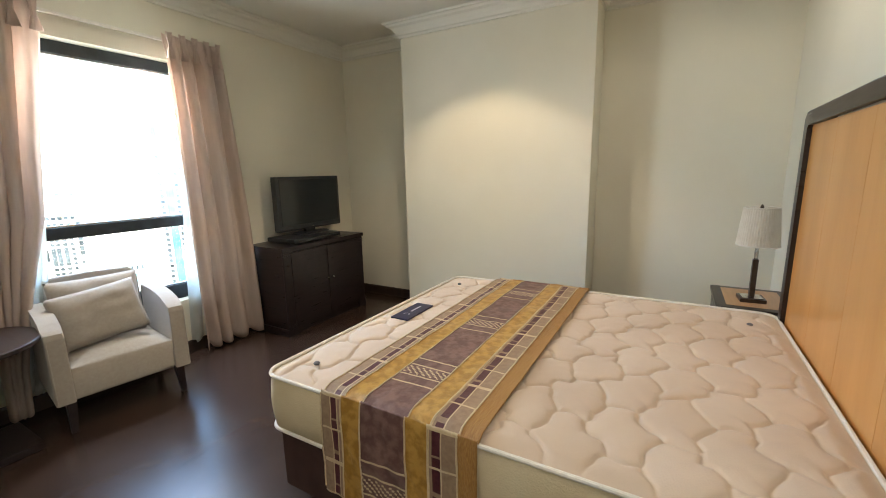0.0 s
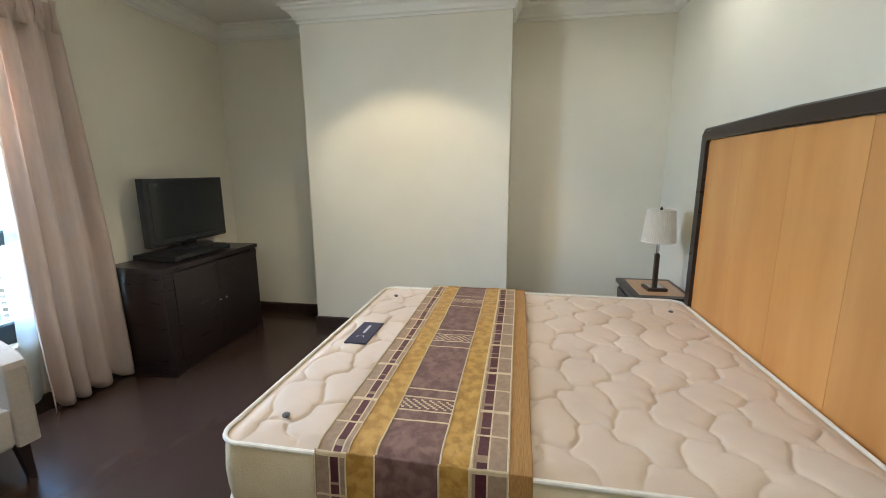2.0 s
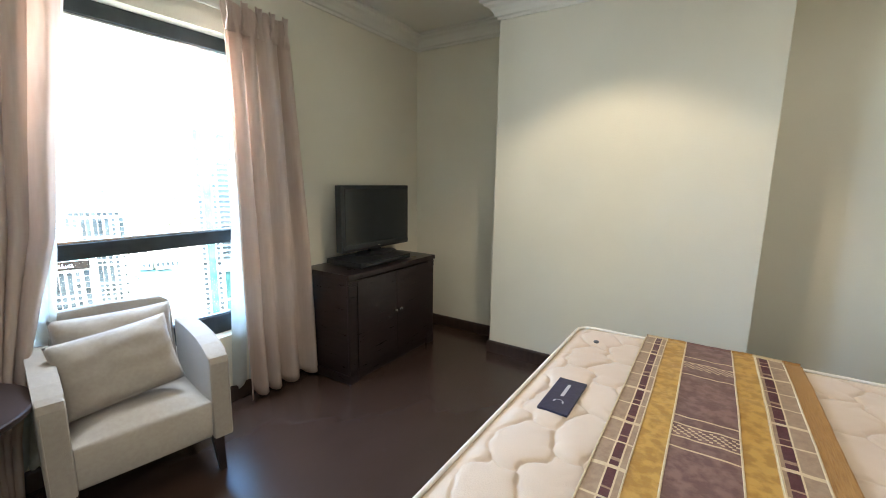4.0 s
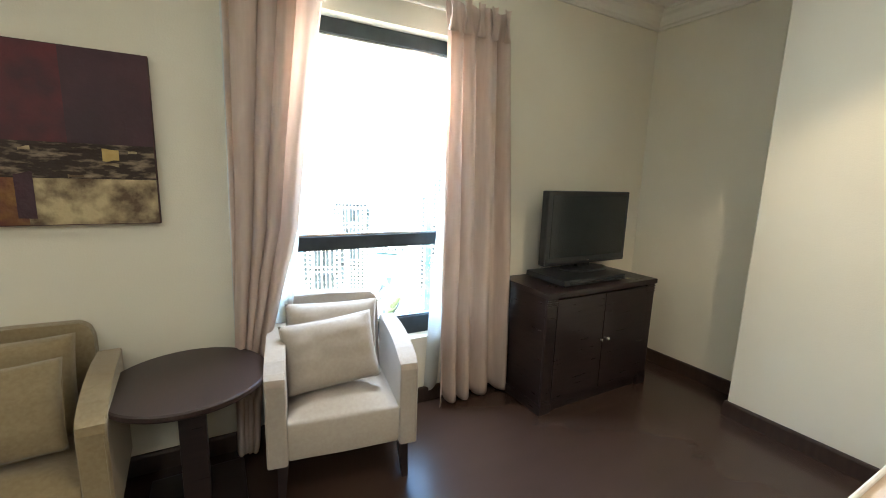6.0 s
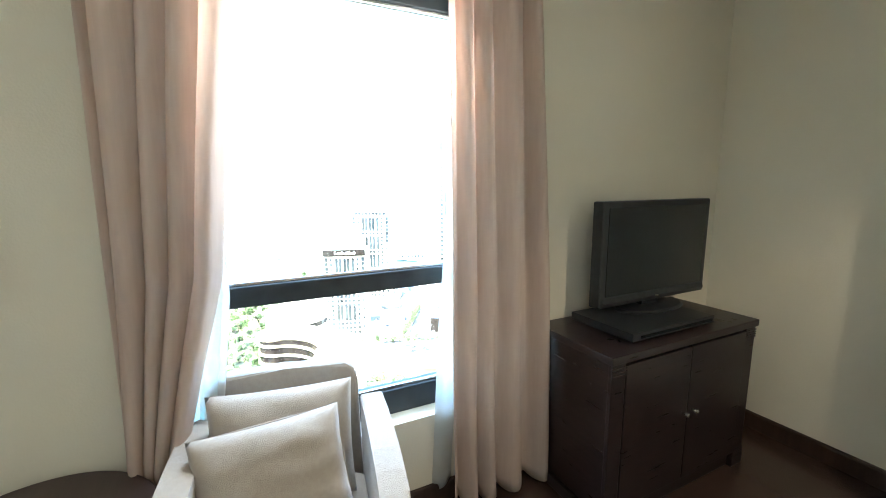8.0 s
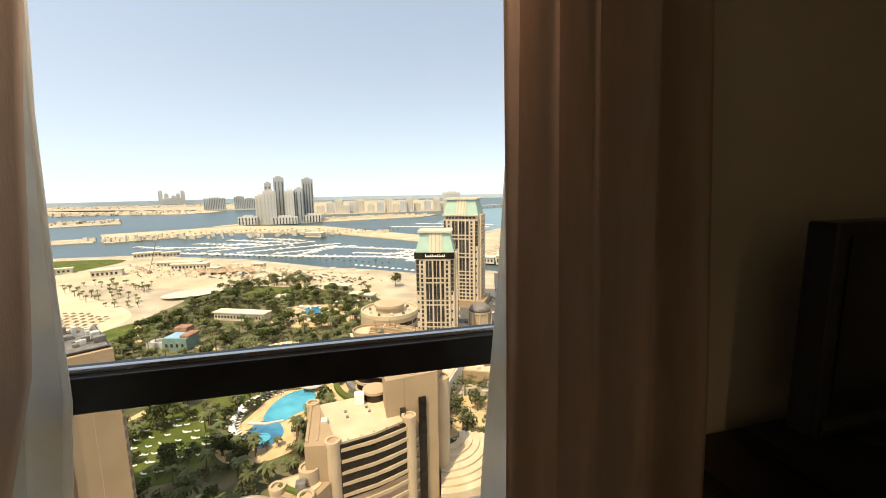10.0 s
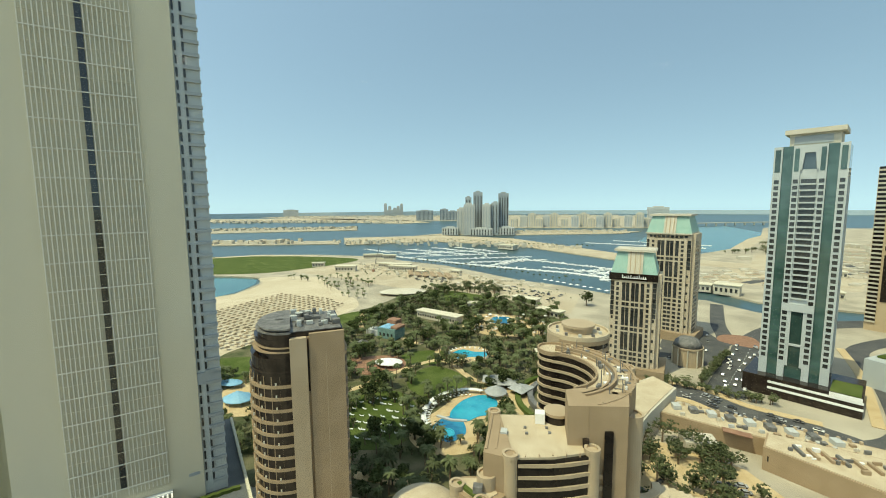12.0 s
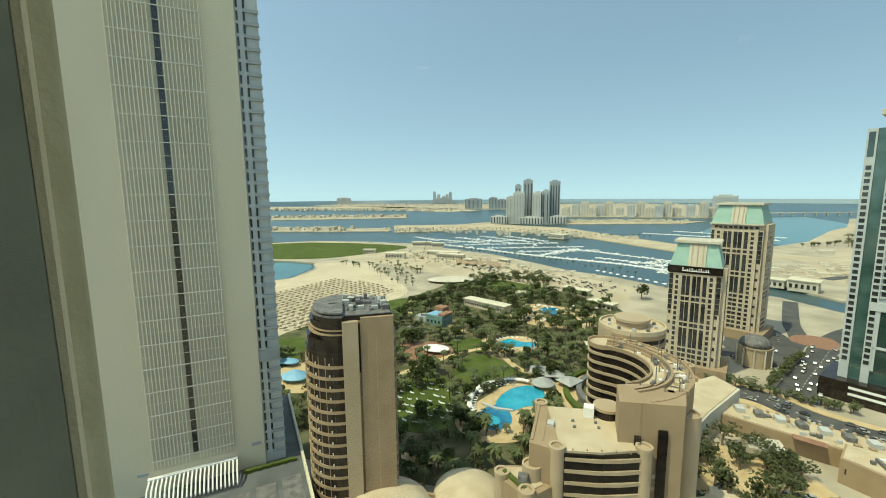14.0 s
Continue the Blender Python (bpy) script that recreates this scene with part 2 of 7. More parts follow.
def prism(pts, z0, z1):
    return add_prism(bmesh.new(), pts, z0, z1)


def add_lathe(bm, profile, seg=32, centre=(0, 0)):
    """A turned shape from (radius, height) pairs."""
    rings = []
    for r, z in profile:
        rings.append([bm.verts.new((centre[0] + r * math.cos(2 * math.pi * i / seg), centre[1] + r * math.sin(2 * math.pi * i / seg), z)) for i in range(seg)])
    for a, b in zip(rings, rings[1:]):
        for i in range(seg):
            bm.faces.new((a[i], a[(i + 1) % seg], b[(i + 1) % seg], b[i]))
    bm.faces.new(rings[0][::-1])
    bm.faces.new(rings[-1])
    return bm


def lathe(profile, seg=32, centre=(0, 0)):
    return add_lathe(bmesh.new(), profile, seg, centre)


def side_profile(pts, x0, x1, bevel=0.0):
    """A (y, z) outline carried across from x0 to x1."""
    bm = bmesh.new()
    a = [bm.verts.new((x0, y, z)) for y, z in pts]
    b = [bm.verts.new((x1, y, z)) for y, z in pts]
    n = len(pts)
    bm.faces.new(a)
    bm.faces.new(b[::-1])
    for i in range(n):
        bm.faces.new((a[i], b[i], b[(i + 1) % n], a[(i + 1) % n]))
    if bevel:
        bmesh.ops.bevel(bm, geom=bm.edges[:], offset=bevel, segments=3, profile=0.6, affect="EDGES")
    return bm


def cushion(w, h, t, seed=0, puff=0.6):
    """A stuffed cushion, w by h, thickest in the middle, standing in the xz plane."""
    bm = bmesh.new()
    nu, nv = 28, 22
    sides = []
    for s in (-1, 1):
        grid = []
        for j in range(nv + 1):
            row = []
            for i in range(nu + 1):
                u, v = 2 * i / nu - 1, 2 * j / nv - 1
                body = max(0.0, (1 - abs(u) ** 3.2)) ** puff * max(0.0, (1 - abs(v) ** 3.2)) ** puff
                pin = 1 - 0.05 * (abs(u) ** 4) * (1 - abs(v) ** 2) - 0.02
                wob = 0.012 * noise.noise((u * 2.2 + seed, v * 2.2, s * 3.1))
                row.append(bm.verts.new((u * w / 2 * (1 - 0.04 * (1 - v * v)), s * (t / 2 * body + (wob if body > 0.05 else 0)) , v * h / 2 * (1 - 0.04 * (1 - u * u)) * pin)))
            grid.append(row)
        for j in range(nv):
            for i in range(nu):
                bm.faces.new((grid[j][i], grid[j][i + 1], grid[j + 1][i + 1], grid[j + 1][i]))
        sides.append(grid)
    bmesh.ops.remove_doubles(bm, verts=bm.verts[:], dist=0.0015)
    return bm


def tube(points, radius, seg=8, closed=False):
    """A cord along points."""
    bm = bmesh.new()
    pts = [Vector(p) for p in points]
    n = len(pts)
    rings = []
    for i, p in enumerate(pts):
        if closed:
            d = pts[(i + 1) % n] - pts[i - 1]
        else:
            d = pts[min(i + 1, n - 1)] - pts[max(i - 1, 0)]
        d.normalize()
        side = d.cross(Vector((0, 0, 1)))
        if side.length < 1e-3:
            side = Vector((1, 0, 0))
        side.normalize()
        up = side.cross(d)
        rings.append([bm.verts.new(p + radius * (math.cos(2 * math.pi * k / seg) * side + math.sin(2 * math.pi * k / seg) * up)) for k in range(seg)])
    for i in range(n if closed else n - 1):
        a, b = rings[i], rings[(i + 1) % n]
        for k in range(seg):
            bm.faces.new((a[k], a[(k + 1) % seg], b[(k + 1) % seg], b[k]))
    if not closed:
        bm.faces.new(rings[0])
        bm.faces.new(rings[-1][::-1])
    return bm


# ---- the room ----
NX, EX, PX, SY, WX, CZ = 3.73, 4.10, 3.79, -0.26, -1.5, 2.74   # north wall, recessed east wall, projecting wall, south wall, west wall, ceiling
OX0, OX1, OZ0, OZ1 = 1.07, 2.60, 0.44, 2.25                     # the window's opening

bm = bmesh.new()
add_box(bm, (WX - 0.2, NX, 0), (OX0, 4.06, CZ))
add_box(bm, (OX1, NX, 0), (EX + 0.2, 4.06, CZ))
add_box(bm, (OX0, NX, 0), (OX1, 4.06, OZ0))
add_box(bm, (OX0, NX, OZ1), (OX1, 4.06, CZ))
structure("wall_north", bm, WALL, "cream painted wall round the window", "wall")
structure("wall_south", boxed((WX - 0.2, SY - 0.2, 0), (EX + 0.2, SY, CZ)), WALL, "cream painted wall behind the headboard", "wall")
structure("wall_west", boxed((WX - 0.2, SY, 0), (WX, NX, CZ)), WALL, "plain cream painted wall", "wall")
structure("wall_east", boxed((EX, SY, 0), (EX + 0.2, NX, CZ)), WALL, "recessed cream painted wall", "wall")
structure("wall_pier", boxed((PX, 0.985, 0), (EX, 2.725, CZ), 0.004, 1), WALL, "projecting cream wall lit by a downlight", "wall")
structure("ceiling", boxed((WX - 0.2, SY - 0.2, CZ), (EX + 0.2, 4.06, CZ + 0.25)), CEIL, "off-white painted ceiling", "ceiling")
structure("floor", boxed((WX - 0.2, SY - 0.2, -0.3), (EX + 0.2, 4.06, 0)), FLOOR, "polished dark brown wooden floor", "floor")

RING = [(WX, SY), (EX, SY), (EX, 0.985), (PX, 0.985), (PX, 2.725), (EX, 2.725), (EX, NX), (WX, NX)]


def inset(pts, d):
    """The closed outline moved inwards by d."""
    out = []
    n = len(pts)
    for i in range(n):
        p0, p, p1 = Vector(pts[i - 1]), Vector(pts[i]), Vector(pts[(i + 1) % n])
        a, b = (p - p0).normalized(), (p1 - p).normalized()
        na, nb = Vector((-a.y, a.x)), Vector((-b.y, b.x))
        out.append(p + d * (na + nb) / (1 + na.dot(nb)))
    return out


def moulding(name, profile, material, label, category):
    """A moulding round the room from (distance from wall, height) pairs."""
    bm = bmesh.new()
    loops = []
    for d, z in profile:
        loops.append([bm.verts.new((p.x, p.y, z)) for p in inset(RING, d)])
    n = len(RING)
    for a, b in zip(loops, loops[1:] + loops[:1]):
        for i in range(n):
            bm.faces.new((a[i], a[(i + 1) % n], b[(i + 1) % n], b[i]))
    return structure(name, bm, material, label, category)


moulding("cornice", [(0.0, CZ - 0.125), (0.012, CZ - 0.125), (0.016, CZ - 0.108), (0.03, CZ - 0.1), (0.04, CZ - 0.075), (0.062, CZ - 0.048), (0.09, CZ - 0.036), (0.1, CZ - 0.022), (0.118, CZ - 0.018), (0.12, CZ - 0.001), (0.0, CZ - 0.001)], CEIL, "off-white moulded plaster cornice", "cornice")
moulding("baseboard", [(0.001, 0.0), (0.016, 0.0), (0.016, 0.085), (0.012, 0.097), (0.001, 0.1)], SKIRT, "dark wooden skirting board", "skirting")

# ceiling rings for the pier downlight and the four added fill lamps
for x, y, watts, cone, blend in LAMPS:
    lamp = thing("ceiling_downlight", pose(x, y, CZ), "small white ceiling ring of the pier downlight and added fill lamps", "light", "downlights")
    part("ring", tube([(0.066 * math.cos(2 * math.pi * k / 28), 0.066 * math.sin(2 * math.pi * k / 28), -0.004) for k in range(28)], 0.008, 6, True), PIPING, lamp)

# window
win = structure("window_1", boxed((OX0, 3.82, OZ0), (OX0 + 0.05, 3.90, OZ1), 0.004), FRAME, "tall dark framed window with a heavy transom", "window")
for nm, lo, hi in (("window_frame", (OX1 - 0.05, 3.82, OZ0), (OX1, 3.90, OZ1)), ("window_frame", (OX0 + 0.05, 3.82, 2.175), (OX1 - 0.05, 3.90, OZ1)),
                   ("window_frame", (OX0 + 0.05, 3.82, OZ0), (OX1 - 0.05, 3.90, 0.555)), ("transom", (OX0 + 0.05, 3.815, 1.02), (OX1 - 0.05, 3.90, 1.098))):
    part(nm, boxed(lo, hi, 0.004), FRAME, win)
for z in (0.562, 1.104, 2.168):
    part("bead", boxed((OX0 + 0.05, 3.835, z - 0.006), (OX1 - 0.05, 3.85, z + 0.006), 0.002), CHROME, win, "thin pale glazing bead")
for z0, z1 in ((0.555, 1.02), (1.098, 2.175)):
    pane = part("pane", boxed((OX0 + 0.045, 3.857, z0 - 0.004), (OX1 - 0.045, 3.861, z1 + 0.004)), GLASS, win, "clear window pane")
    pane.visible_shadow = False
JAMB = mat("weathered_yellow_render", (0.50, 0.44, 0.27), (0.58, 0.52, 0.34), rough=0.9, scale=9, bump=0.5, bscale=40)
JAMBDARK = mat("olive_frame_cover", (0.20, 0.20, 0.15), (0.25, 0.25, 0.19), rough=0.7, scale=8, bump=0.1)
for x, s_ in ((OX0, 1), (OX1, -1)):
    part("outer_cover", boxed((min(x, x + s_ * 0.03), 3.90, OZ0), (max(x, x + s_ * 0.03), 4.005, OZ1), 0.003), JAMBDARK, win, "olive metal cover strip")
    part("sealant", tube([(x + s_ * (0.024), 4.014, z) for z in np.linspace(OZ0, OZ1, 60)], 0.011, 7), TICKSIDE, win, "rough yellowed sealant bead")
    part("outer_jamb", boxed((min(x, x + s_ * 0.022), 4.022, OZ0), (max(x, x + s_ * 0.022), 4.058, OZ1), 0.006), JAMB, win, "weathered yellow rendered jamb")


def smoothstep(a, b, x):
    t = min(1.0, max(0.0, (x - a) / (b - a)))
    return t * t * (3 - 2 * t)


def lerp_table(table, z):
    for (z0, v0), (z1, v1) in zip(table, table[1:]):
        if z <= z1:
            k = (z - z0) / (z1 - z0)
            k = min(1.0, max(0.0, k))
            return v0 + (v1 - v0) * k
    return table[-1][1]


def drape(left, right, y, z0, z1, folds, amp, seed, hem=0.02):
    """Hanging cloth between two edges (tables of height and x), in uneven folds, gathered in a header at the top."""
    bm = bmesh.new()
    nu, nv = folds * 12, 44
    grid = []
    for j in range(nv + 1):
        z = z0 + (z1 - z0) * (j / nv)
        xl, xr = lerp_table(left, z), lerp_table(right, z)
        head = smoothstep(z1 - 0.16, z1 - 0.06, z)
        row = []
        for i in range(nu + 1):
            u = i / nu
            warp = u + 0.05 * math.sin(6.3 * u + seed) + 0.03 * noise.noise((u * 3, z * 0.8, seed))
            a = amp * (1 - 0.55 * head) * (0.75 + 0.45 * noise.noise((u * folds * 0.9, z * 0.45, seed + 7)))
            ph = 2 * math.pi * folds * warp
            yy = y + a * math.sin(ph) + 0.28 * a * math.sin(2.0 * ph + 0.7 + 0.9 * z) + 0.006 * math.sin(34 * u + 3 * z) * head
            xx = xl + (xr - xl) * u + 0.012 * math.sin(ph * 1.0 + 1.2) * (1 - head)
            zz = z + (hem * math.sin(ph + 0.6) * (1 - j / nv) ** 8)
            row.append(bm.verts.new((xx, yy, zz)))
        grid.append(row)
    for j in range(nv):
        for i in range(nu):
            bm.faces.new((grid[j][i], grid[j][i + 1], grid[j + 1][i + 1], grid[j + 1][i]))
    return bm


def curtain(label, left, right, y, z0, z1, folds, amp, seed, material, group):
    th = thing("curtain", pose(0, 0, 0), label, "curtain", group)
    ob = part("drape", drape(left, right, y, z0, z1, folds, amp, seed), material, th, smooth=True)
    so = ob.modifiers.new("thickness", "SOLIDIFY")
    so.thickness = 0.003
    if material is CURTAIN:
        x0, x1 = lerp_table(left, z1), lerp_table(right, z1)
        for k in range(folds + 1):
            x = x0 + 0.03 + (x1 - x0 - 0.06) * k / folds
            bm = bmesh.new()
            rows = []
            for z, w in ((z1 + 0.004, 0.022), (z1 - 0.05, 0.014), (z1 - 0.085, 0.010), (z1 - 0.12, 0.020), (z1 - 0.17, 0.030)):
                rows.append([bm.verts.new((x + w * math.sin(a), y - amp * 0.5 - 0.022 + 0.012 * math.cos(3 * a), z)) for a in (-1.5, -0.9, -0.3, 0.3, 0.9, 1.5)])
            for a, b in zip(rows, rows[1:]):
                for i in range(5):
                    bm.faces.new((a[i], a[i + 1], b[i + 1], b[i]))
            pl = part("pinch_pleat", bm, material, th, smooth=True)
            pl.modifiers.new("thickness", "SOLIDIFY").thickness = 0.003
    return th


CURL = [(0.0, 1.12), (0.3, 1.14), (0.62, 1.20), (0.9, 1.27), (1.18, 1.345), (1.59, 1.39), (2.2, 1.475), (2.4, 1.495)]
drapes = curtain("beige pleated curtain swept aside behind the armchair", [(0, 1.03), (2.4, 1.06)], CURL, 3.64, 0.05, 2.40, 4, 0.046, 3, CURTAIN, "curtains")
drapes = curtain("beige pleated curtain hanging to the floor beside the cabinet", [(0, 2.17), (2.4, 2.15)], [(0, 2.69), (1.0, 2.66), (2.4, 2.57)], 3.635, 0.03, 2.40, 4, 0.052, 11, CURTAIN, "curtains")
drapes = curtain("thin white sheer curtain behind the beige one", [(0, 1.05), (2.4, 1.07)], [(0, 1.2), (0.6, 1.31), (1.1, 1.375), (1.6, 1.385), (2.4, 1.45)], 3.725, 0.12, 2.38, 6, 0.012, 5, SHEER, "sheers")
drapes = curtain("thin white sheer curtain behind the beige one", [(0, 2.12), (0.8, 2.16), (1.2, 2.195), (1.5, 2.215), (2.4, 2.27)], [(0, 2.63), (2.4, 2.63)], 3.725, 0.09, 2.38, 6, 0.016, 8, SHEER, "sheers")
rail = thing("curtain_rail", pose(0, 0, 0), "slim white curtain rail over the window", "rail")
part("track", boxed((1.10, 3.685, 2.365), (2.54, 3.705, 2.385), 0.004), PIPING, rail)
for x in (1.12, 1.85, 2.50):
    part("bracket", boxed((x, 3.70, 2.37), (x + 0.03, 3.735, 2.382), 0.002), PIPING, rail)

# ---- bed ----
bed = thing("bed", pose(0, 0, 0), "double bed base in dark brown fabric with a tall maple headboard", "bed")
BX0, BX1, BY0, BY1 = 1.40, 3.14, -0.125, 1.82
part("base", boxed((BX0 + 0.03, BY0 + 0.01, 0.07), (BX1 - 0.03, BY1 - 0.03, 0.365), 0.02, 3), BASEFAB, bed, "dark brown fabric box base")
for x in (BX0 + 0.1, BX1 - 0.16):
    for y in (BY0 + 0.08, BY1 - 0.16):
        part("foot", lathe([(0.02, 0.0), (0.025, 0.005), (0.032, 0.075)], 14, (x + 0.03, y + 0.03)), BLACK, bed)
HB0, HB1, HZ = 1.46, 3.075, 1.66


def headboard_outline(x0, x1, z0, z1, cut):
    return [(x0, z0), (x1, z0), (x1, z1 - cut), (x1 - cut, z1), ((x0 + x1) / 2, z1 + 0.012), (x0 + cut, z1), (x0, z1 - cut)]


def plate(outline, y0, y1, bevel=0.0):
    bm = bmesh.new()
    a = [bm.verts.new((x, y0, z)) for x, z in outline]
    b = [bm.verts.new((x, y1, z)) for x, z in outline]
    n = len(outline)
    bm.faces.new(a)
    bm.faces.new(b[::-1])
    for i in range(n):
        bm.faces.new((a[i], b[i], b[(i + 1) % n], a[(i + 1) % n]))
    if bevel:
        bmesh.ops.bevel(bm, geom=bm.edges[:], offset=bevel, segments=2, profile=0.6, affect="EDGES")
    return bm


outer, inner = headboard_outline(HB0, HB1, 0.1, HZ, 0.03), headboard_outline(HB0 + 0.062, HB1 - 0.062, 0.16, HZ - 0.07, 0.014)
bm = bmesh.new()
loops = []
for ol, y in ((outer, SY + 0.015), (outer, -0.135), ([(x * 0.995 + 0.005 * 2.27, z * 0.995) for x, z in outer], -0.125), (inner, -0.125), (inner, -0.15)):
    loops.append([bm.verts.new((x, y, z)) for x, z in ol])
for a, b in zip(loops, loops[1:]):
    for i in range(len(outer)):
        bm.faces.new((a[i], a[(i + 1) % len(outer)], b[(i + 1) % len(outer)], b[i]))
part("headboard_frame", bm, DARKWOOD, bed, "dark stained wooden frame")
third = (HB1 - HB0 - 0.124) / 4
for k, material in enumerate((MAPLE2, MAPLE, MAPLE, MAPLE, )):
    x0 = HB0 + 0.062 + k * third
    part("headboard_panel", boxed((x0 + 0.0008, SY + 0.02, 0.16), (x0 + third - 0.0008, -0.145, HZ - 0.069)), material, bed, "polished honey maple veneer")

# mattress with a stitched quilt top
mattress = thing("mattress", pose(0, 0, 0), "bare cream quilted mattress with white piping on the bed", "mattress")


def quilt(u, v):
    """Height of the quilting over grids of u and v: lobed clouds in staggered rows, with stitched grooves between them."""
    u = u + 0.016 * np.sin(11 * v + 2.1 * np.sin(5 * u)) + 0.010 * np.sin(44 * v + 9 * u)
    v = v + 0.014 * np.sin(9 * u + 1.3) + 0.010 * np.sin(40 * u - 7 * v)
    first, second = np.full(u.shape, 9.0), np.full(u.shape, 9.0)
    wide, pitch = 0.265, 0.15
    lobes = ((-0.105, 0.012, 0.050), (-0.035, 0.052, 0.058), (0.06, 0.046, 0.060), (0.115, -0.008, 0.048), (0.03, -0.050, 0.056), (-0.06, -0.042, 0.054))
    for r in range(-1, 15):
        for c in range(-1, 8):
            cx, cy = wide * (c + 0.5 * (r % 2)), pitch * r
            s = 1 if (r + c) % 2 else -1
            d = np.full(u.shape, 9.0)
            for lx, ly, rad in lobes:
                d = np.minimum(d, np.hypot(u - cx - 0.8 * s * lx, v - cy - 0.8 * ly) - 0.8 * rad)
            second = np.minimum(second, np.maximum(first, d))
            first = np.minimum(first, d)
    gap = (second - first) / 2
    return 0.45 * (1 - np.exp(-(gap / 0.0045) ** 1.4)) + 0.55 * (1 - np.exp(-gap / 0.035))


bm = bmesh.new()
nx, ny = 300, 336
QUILT = quilt(*np.meshgrid(np.linspace(0, BX1 - BX0, nx + 1), np.linspace(0, BY1 - BY0, ny + 1)))
grid = []
for j in range(ny + 1):
    row = []
    for i in range(nx + 1):
        x, y = BX0 + (BX1 - BX0) * i / nx, BY0 + (BY1 - BY0) * j / ny
        e = min(x - BX0, BX1 - x, y - BY0, BY1 - y)
        fade = smoothstep(0.0, 0.07, e)
        zz = 0.603 + 0.021 * float(QUILT[j, i]) * fade - 0.004 * (1 - fade) + 0.004 * noise.noise((x * 2.3, y * 2.3, 1.7))
        cx, cy = x, y
        kx = max(0.0, 0.07 - (x - BX0)), max(0.0, 0.07 - (BX1 - x))
        ky = max(0.0, 0.07 - (y - BY0)), max(0.0, 0.07 - (BY1 - y))
        dx, dy = kx[0] - kx[1], ky[0] - ky[1]
        if dx and dy:
            q = min(1.0, math.hypot(dx, dy) / 0.07)
            m = max(abs(dx), abs(dy)) / math.hypot(dx, dy)
            cx, cy = x + dx * (1 - m), y + dy * (1 - m)
        row.append(bm.verts.new((cx, cy, zz)))
    grid.append(row)
for j in range(ny):
    for i in range(nx):
        bm.faces.new((grid[j][i], grid[j][i + 1], grid[j + 1][i + 1], grid[j + 1][i]))
part("quilted_top", bm, TICKING, mattress, "cream scallop-quilted ticking", smooth=True)


def rounded_rect(x0, y0, x1, y1, r, seg=8):
    pts = []
    for cx, cy, a in ((x1 - r, y1 - r, 0), (x0 + r, y1 - r, 90), (x0 + r, y0 + r, 180), (x1 - r, y0 + r, 270)):
        for k in range(seg + 1):
            t = radians(a + 90 * k / seg)
            pts.append((cx + r * math.cos(t), cy + r * math.sin(t)))
    return pts


bm = bmesh.new()
loops = []
for d, z in ((0.012, 0.368), (0.0, 0.378), (-0.006, 0.44), (-0.008, 0.50), (-0.004, 0.57), (0.004, 0.602)):
    loops.append([bm.verts.new((x, y, z)) for x, y in rounded_rect(BX0 + d, BY0 + d, BX1 - d, BY1 - d, 0.075)])
n = len(loops[0])
for a, b in zip(loops, loops[1:]):
    for i in range(n):
        bm.faces.new((a[i], a[(i + 1) % n], b[(i + 1) % n], b[i]))
bm.faces.new(loops[0])
part("side_panel", bm, TICKSIDE, mattress, "faded cream side fabric", smooth=True)
for z in (0.372, 0.606):
    part("piping", tube([(x, y, z) for x, y in rounded_rect(BX0 - 0.003, BY0 - 0.003, BX1 + 0.003, BY1 + 0.003, 0.078)], 0.0075, 8, True), PIPING, mattress, "white corded edge")
lab = part("label", boxed((2.13, 1.60, 0.619), (2.40, 1.71, 0.628), 0.002), NAVY, mattress, "navy satin woven label")
part("script_bar", boxed((2.25, 1.650, 0.6282), (2.35, 1.662, 0.6292)), SILVER, lab, "silver stitched writing")
bm = bmesh.new()
for k in range(12):
    a0, a1 = radians(-110 + 18 * k), radians(-110 + 18 * (k + 1))
    r0, r1 = 0.020 + 0.0, 0.013
    quad = [bm.verts.new((2.20 + r * math.cos(a) + (0.004 if r == r1 else 0), 1.655 + r * math.sin(a), 0.6292)) for r, a in ((r0, a0), (r0, a1), (r1, a1), (r1, a0))]
    bm.faces.new(quad)
part("crescent", bm, SILVER, lab, "silver crescent")
for x, y in ((1.54, 1.66), (2.86, 0.02), (2.9, 1.68)):
    part("tuft_button", lathe([(0.012, 0.618), (0.014, 0.624), (0.008, 0.629)], 10, (x, y)), BUTTON, mattress, "small grey tuft button")

# bed runner
runner = thing("bed_runner", pose(0, 0, 0), "gold, plum and taupe striped runner across the mattress foot", "bed runner")
RU0, RU1 = 0.845, 1.475
STRIPES = ((0.010, 6), (0.070, 3), (0.082, 4), (0.105, 2), (0.118, 2), (0.128, 4), (0.150, 3), (0.158, 4), (0.285, 0), (0.297, 4), (0.585, 1), (0.598, 4), (0.725, 0), (0.737, 4), (0.755, 3), (0.800, 2), (0.812, 4), (0.885, 3), (0.897, 4), (0.99, 5), (1.01, 5))


def runner_cloth(u, s):
    """Which weave shows at u across and s metres along."""
    for edge, k in STRIPES:
        if u <= edge:
            break
    rep = s % 0.58
    if k == 1:
        for a, b, w in ((0.0, 0.008, 4), (0.06, 0.068, 4), (0.075, 0.135, 7), (0.14, 0.148, 4), (0.20, 0.208, 4)):
            if a <= rep < b:
                return w
        return 1
    if k in (2, 3):
        bars = s % 0.135
        if bars < 0.012:
            return 4
        if k == 2 and 0.04 < bars < 0.052:
            return 3
    return k


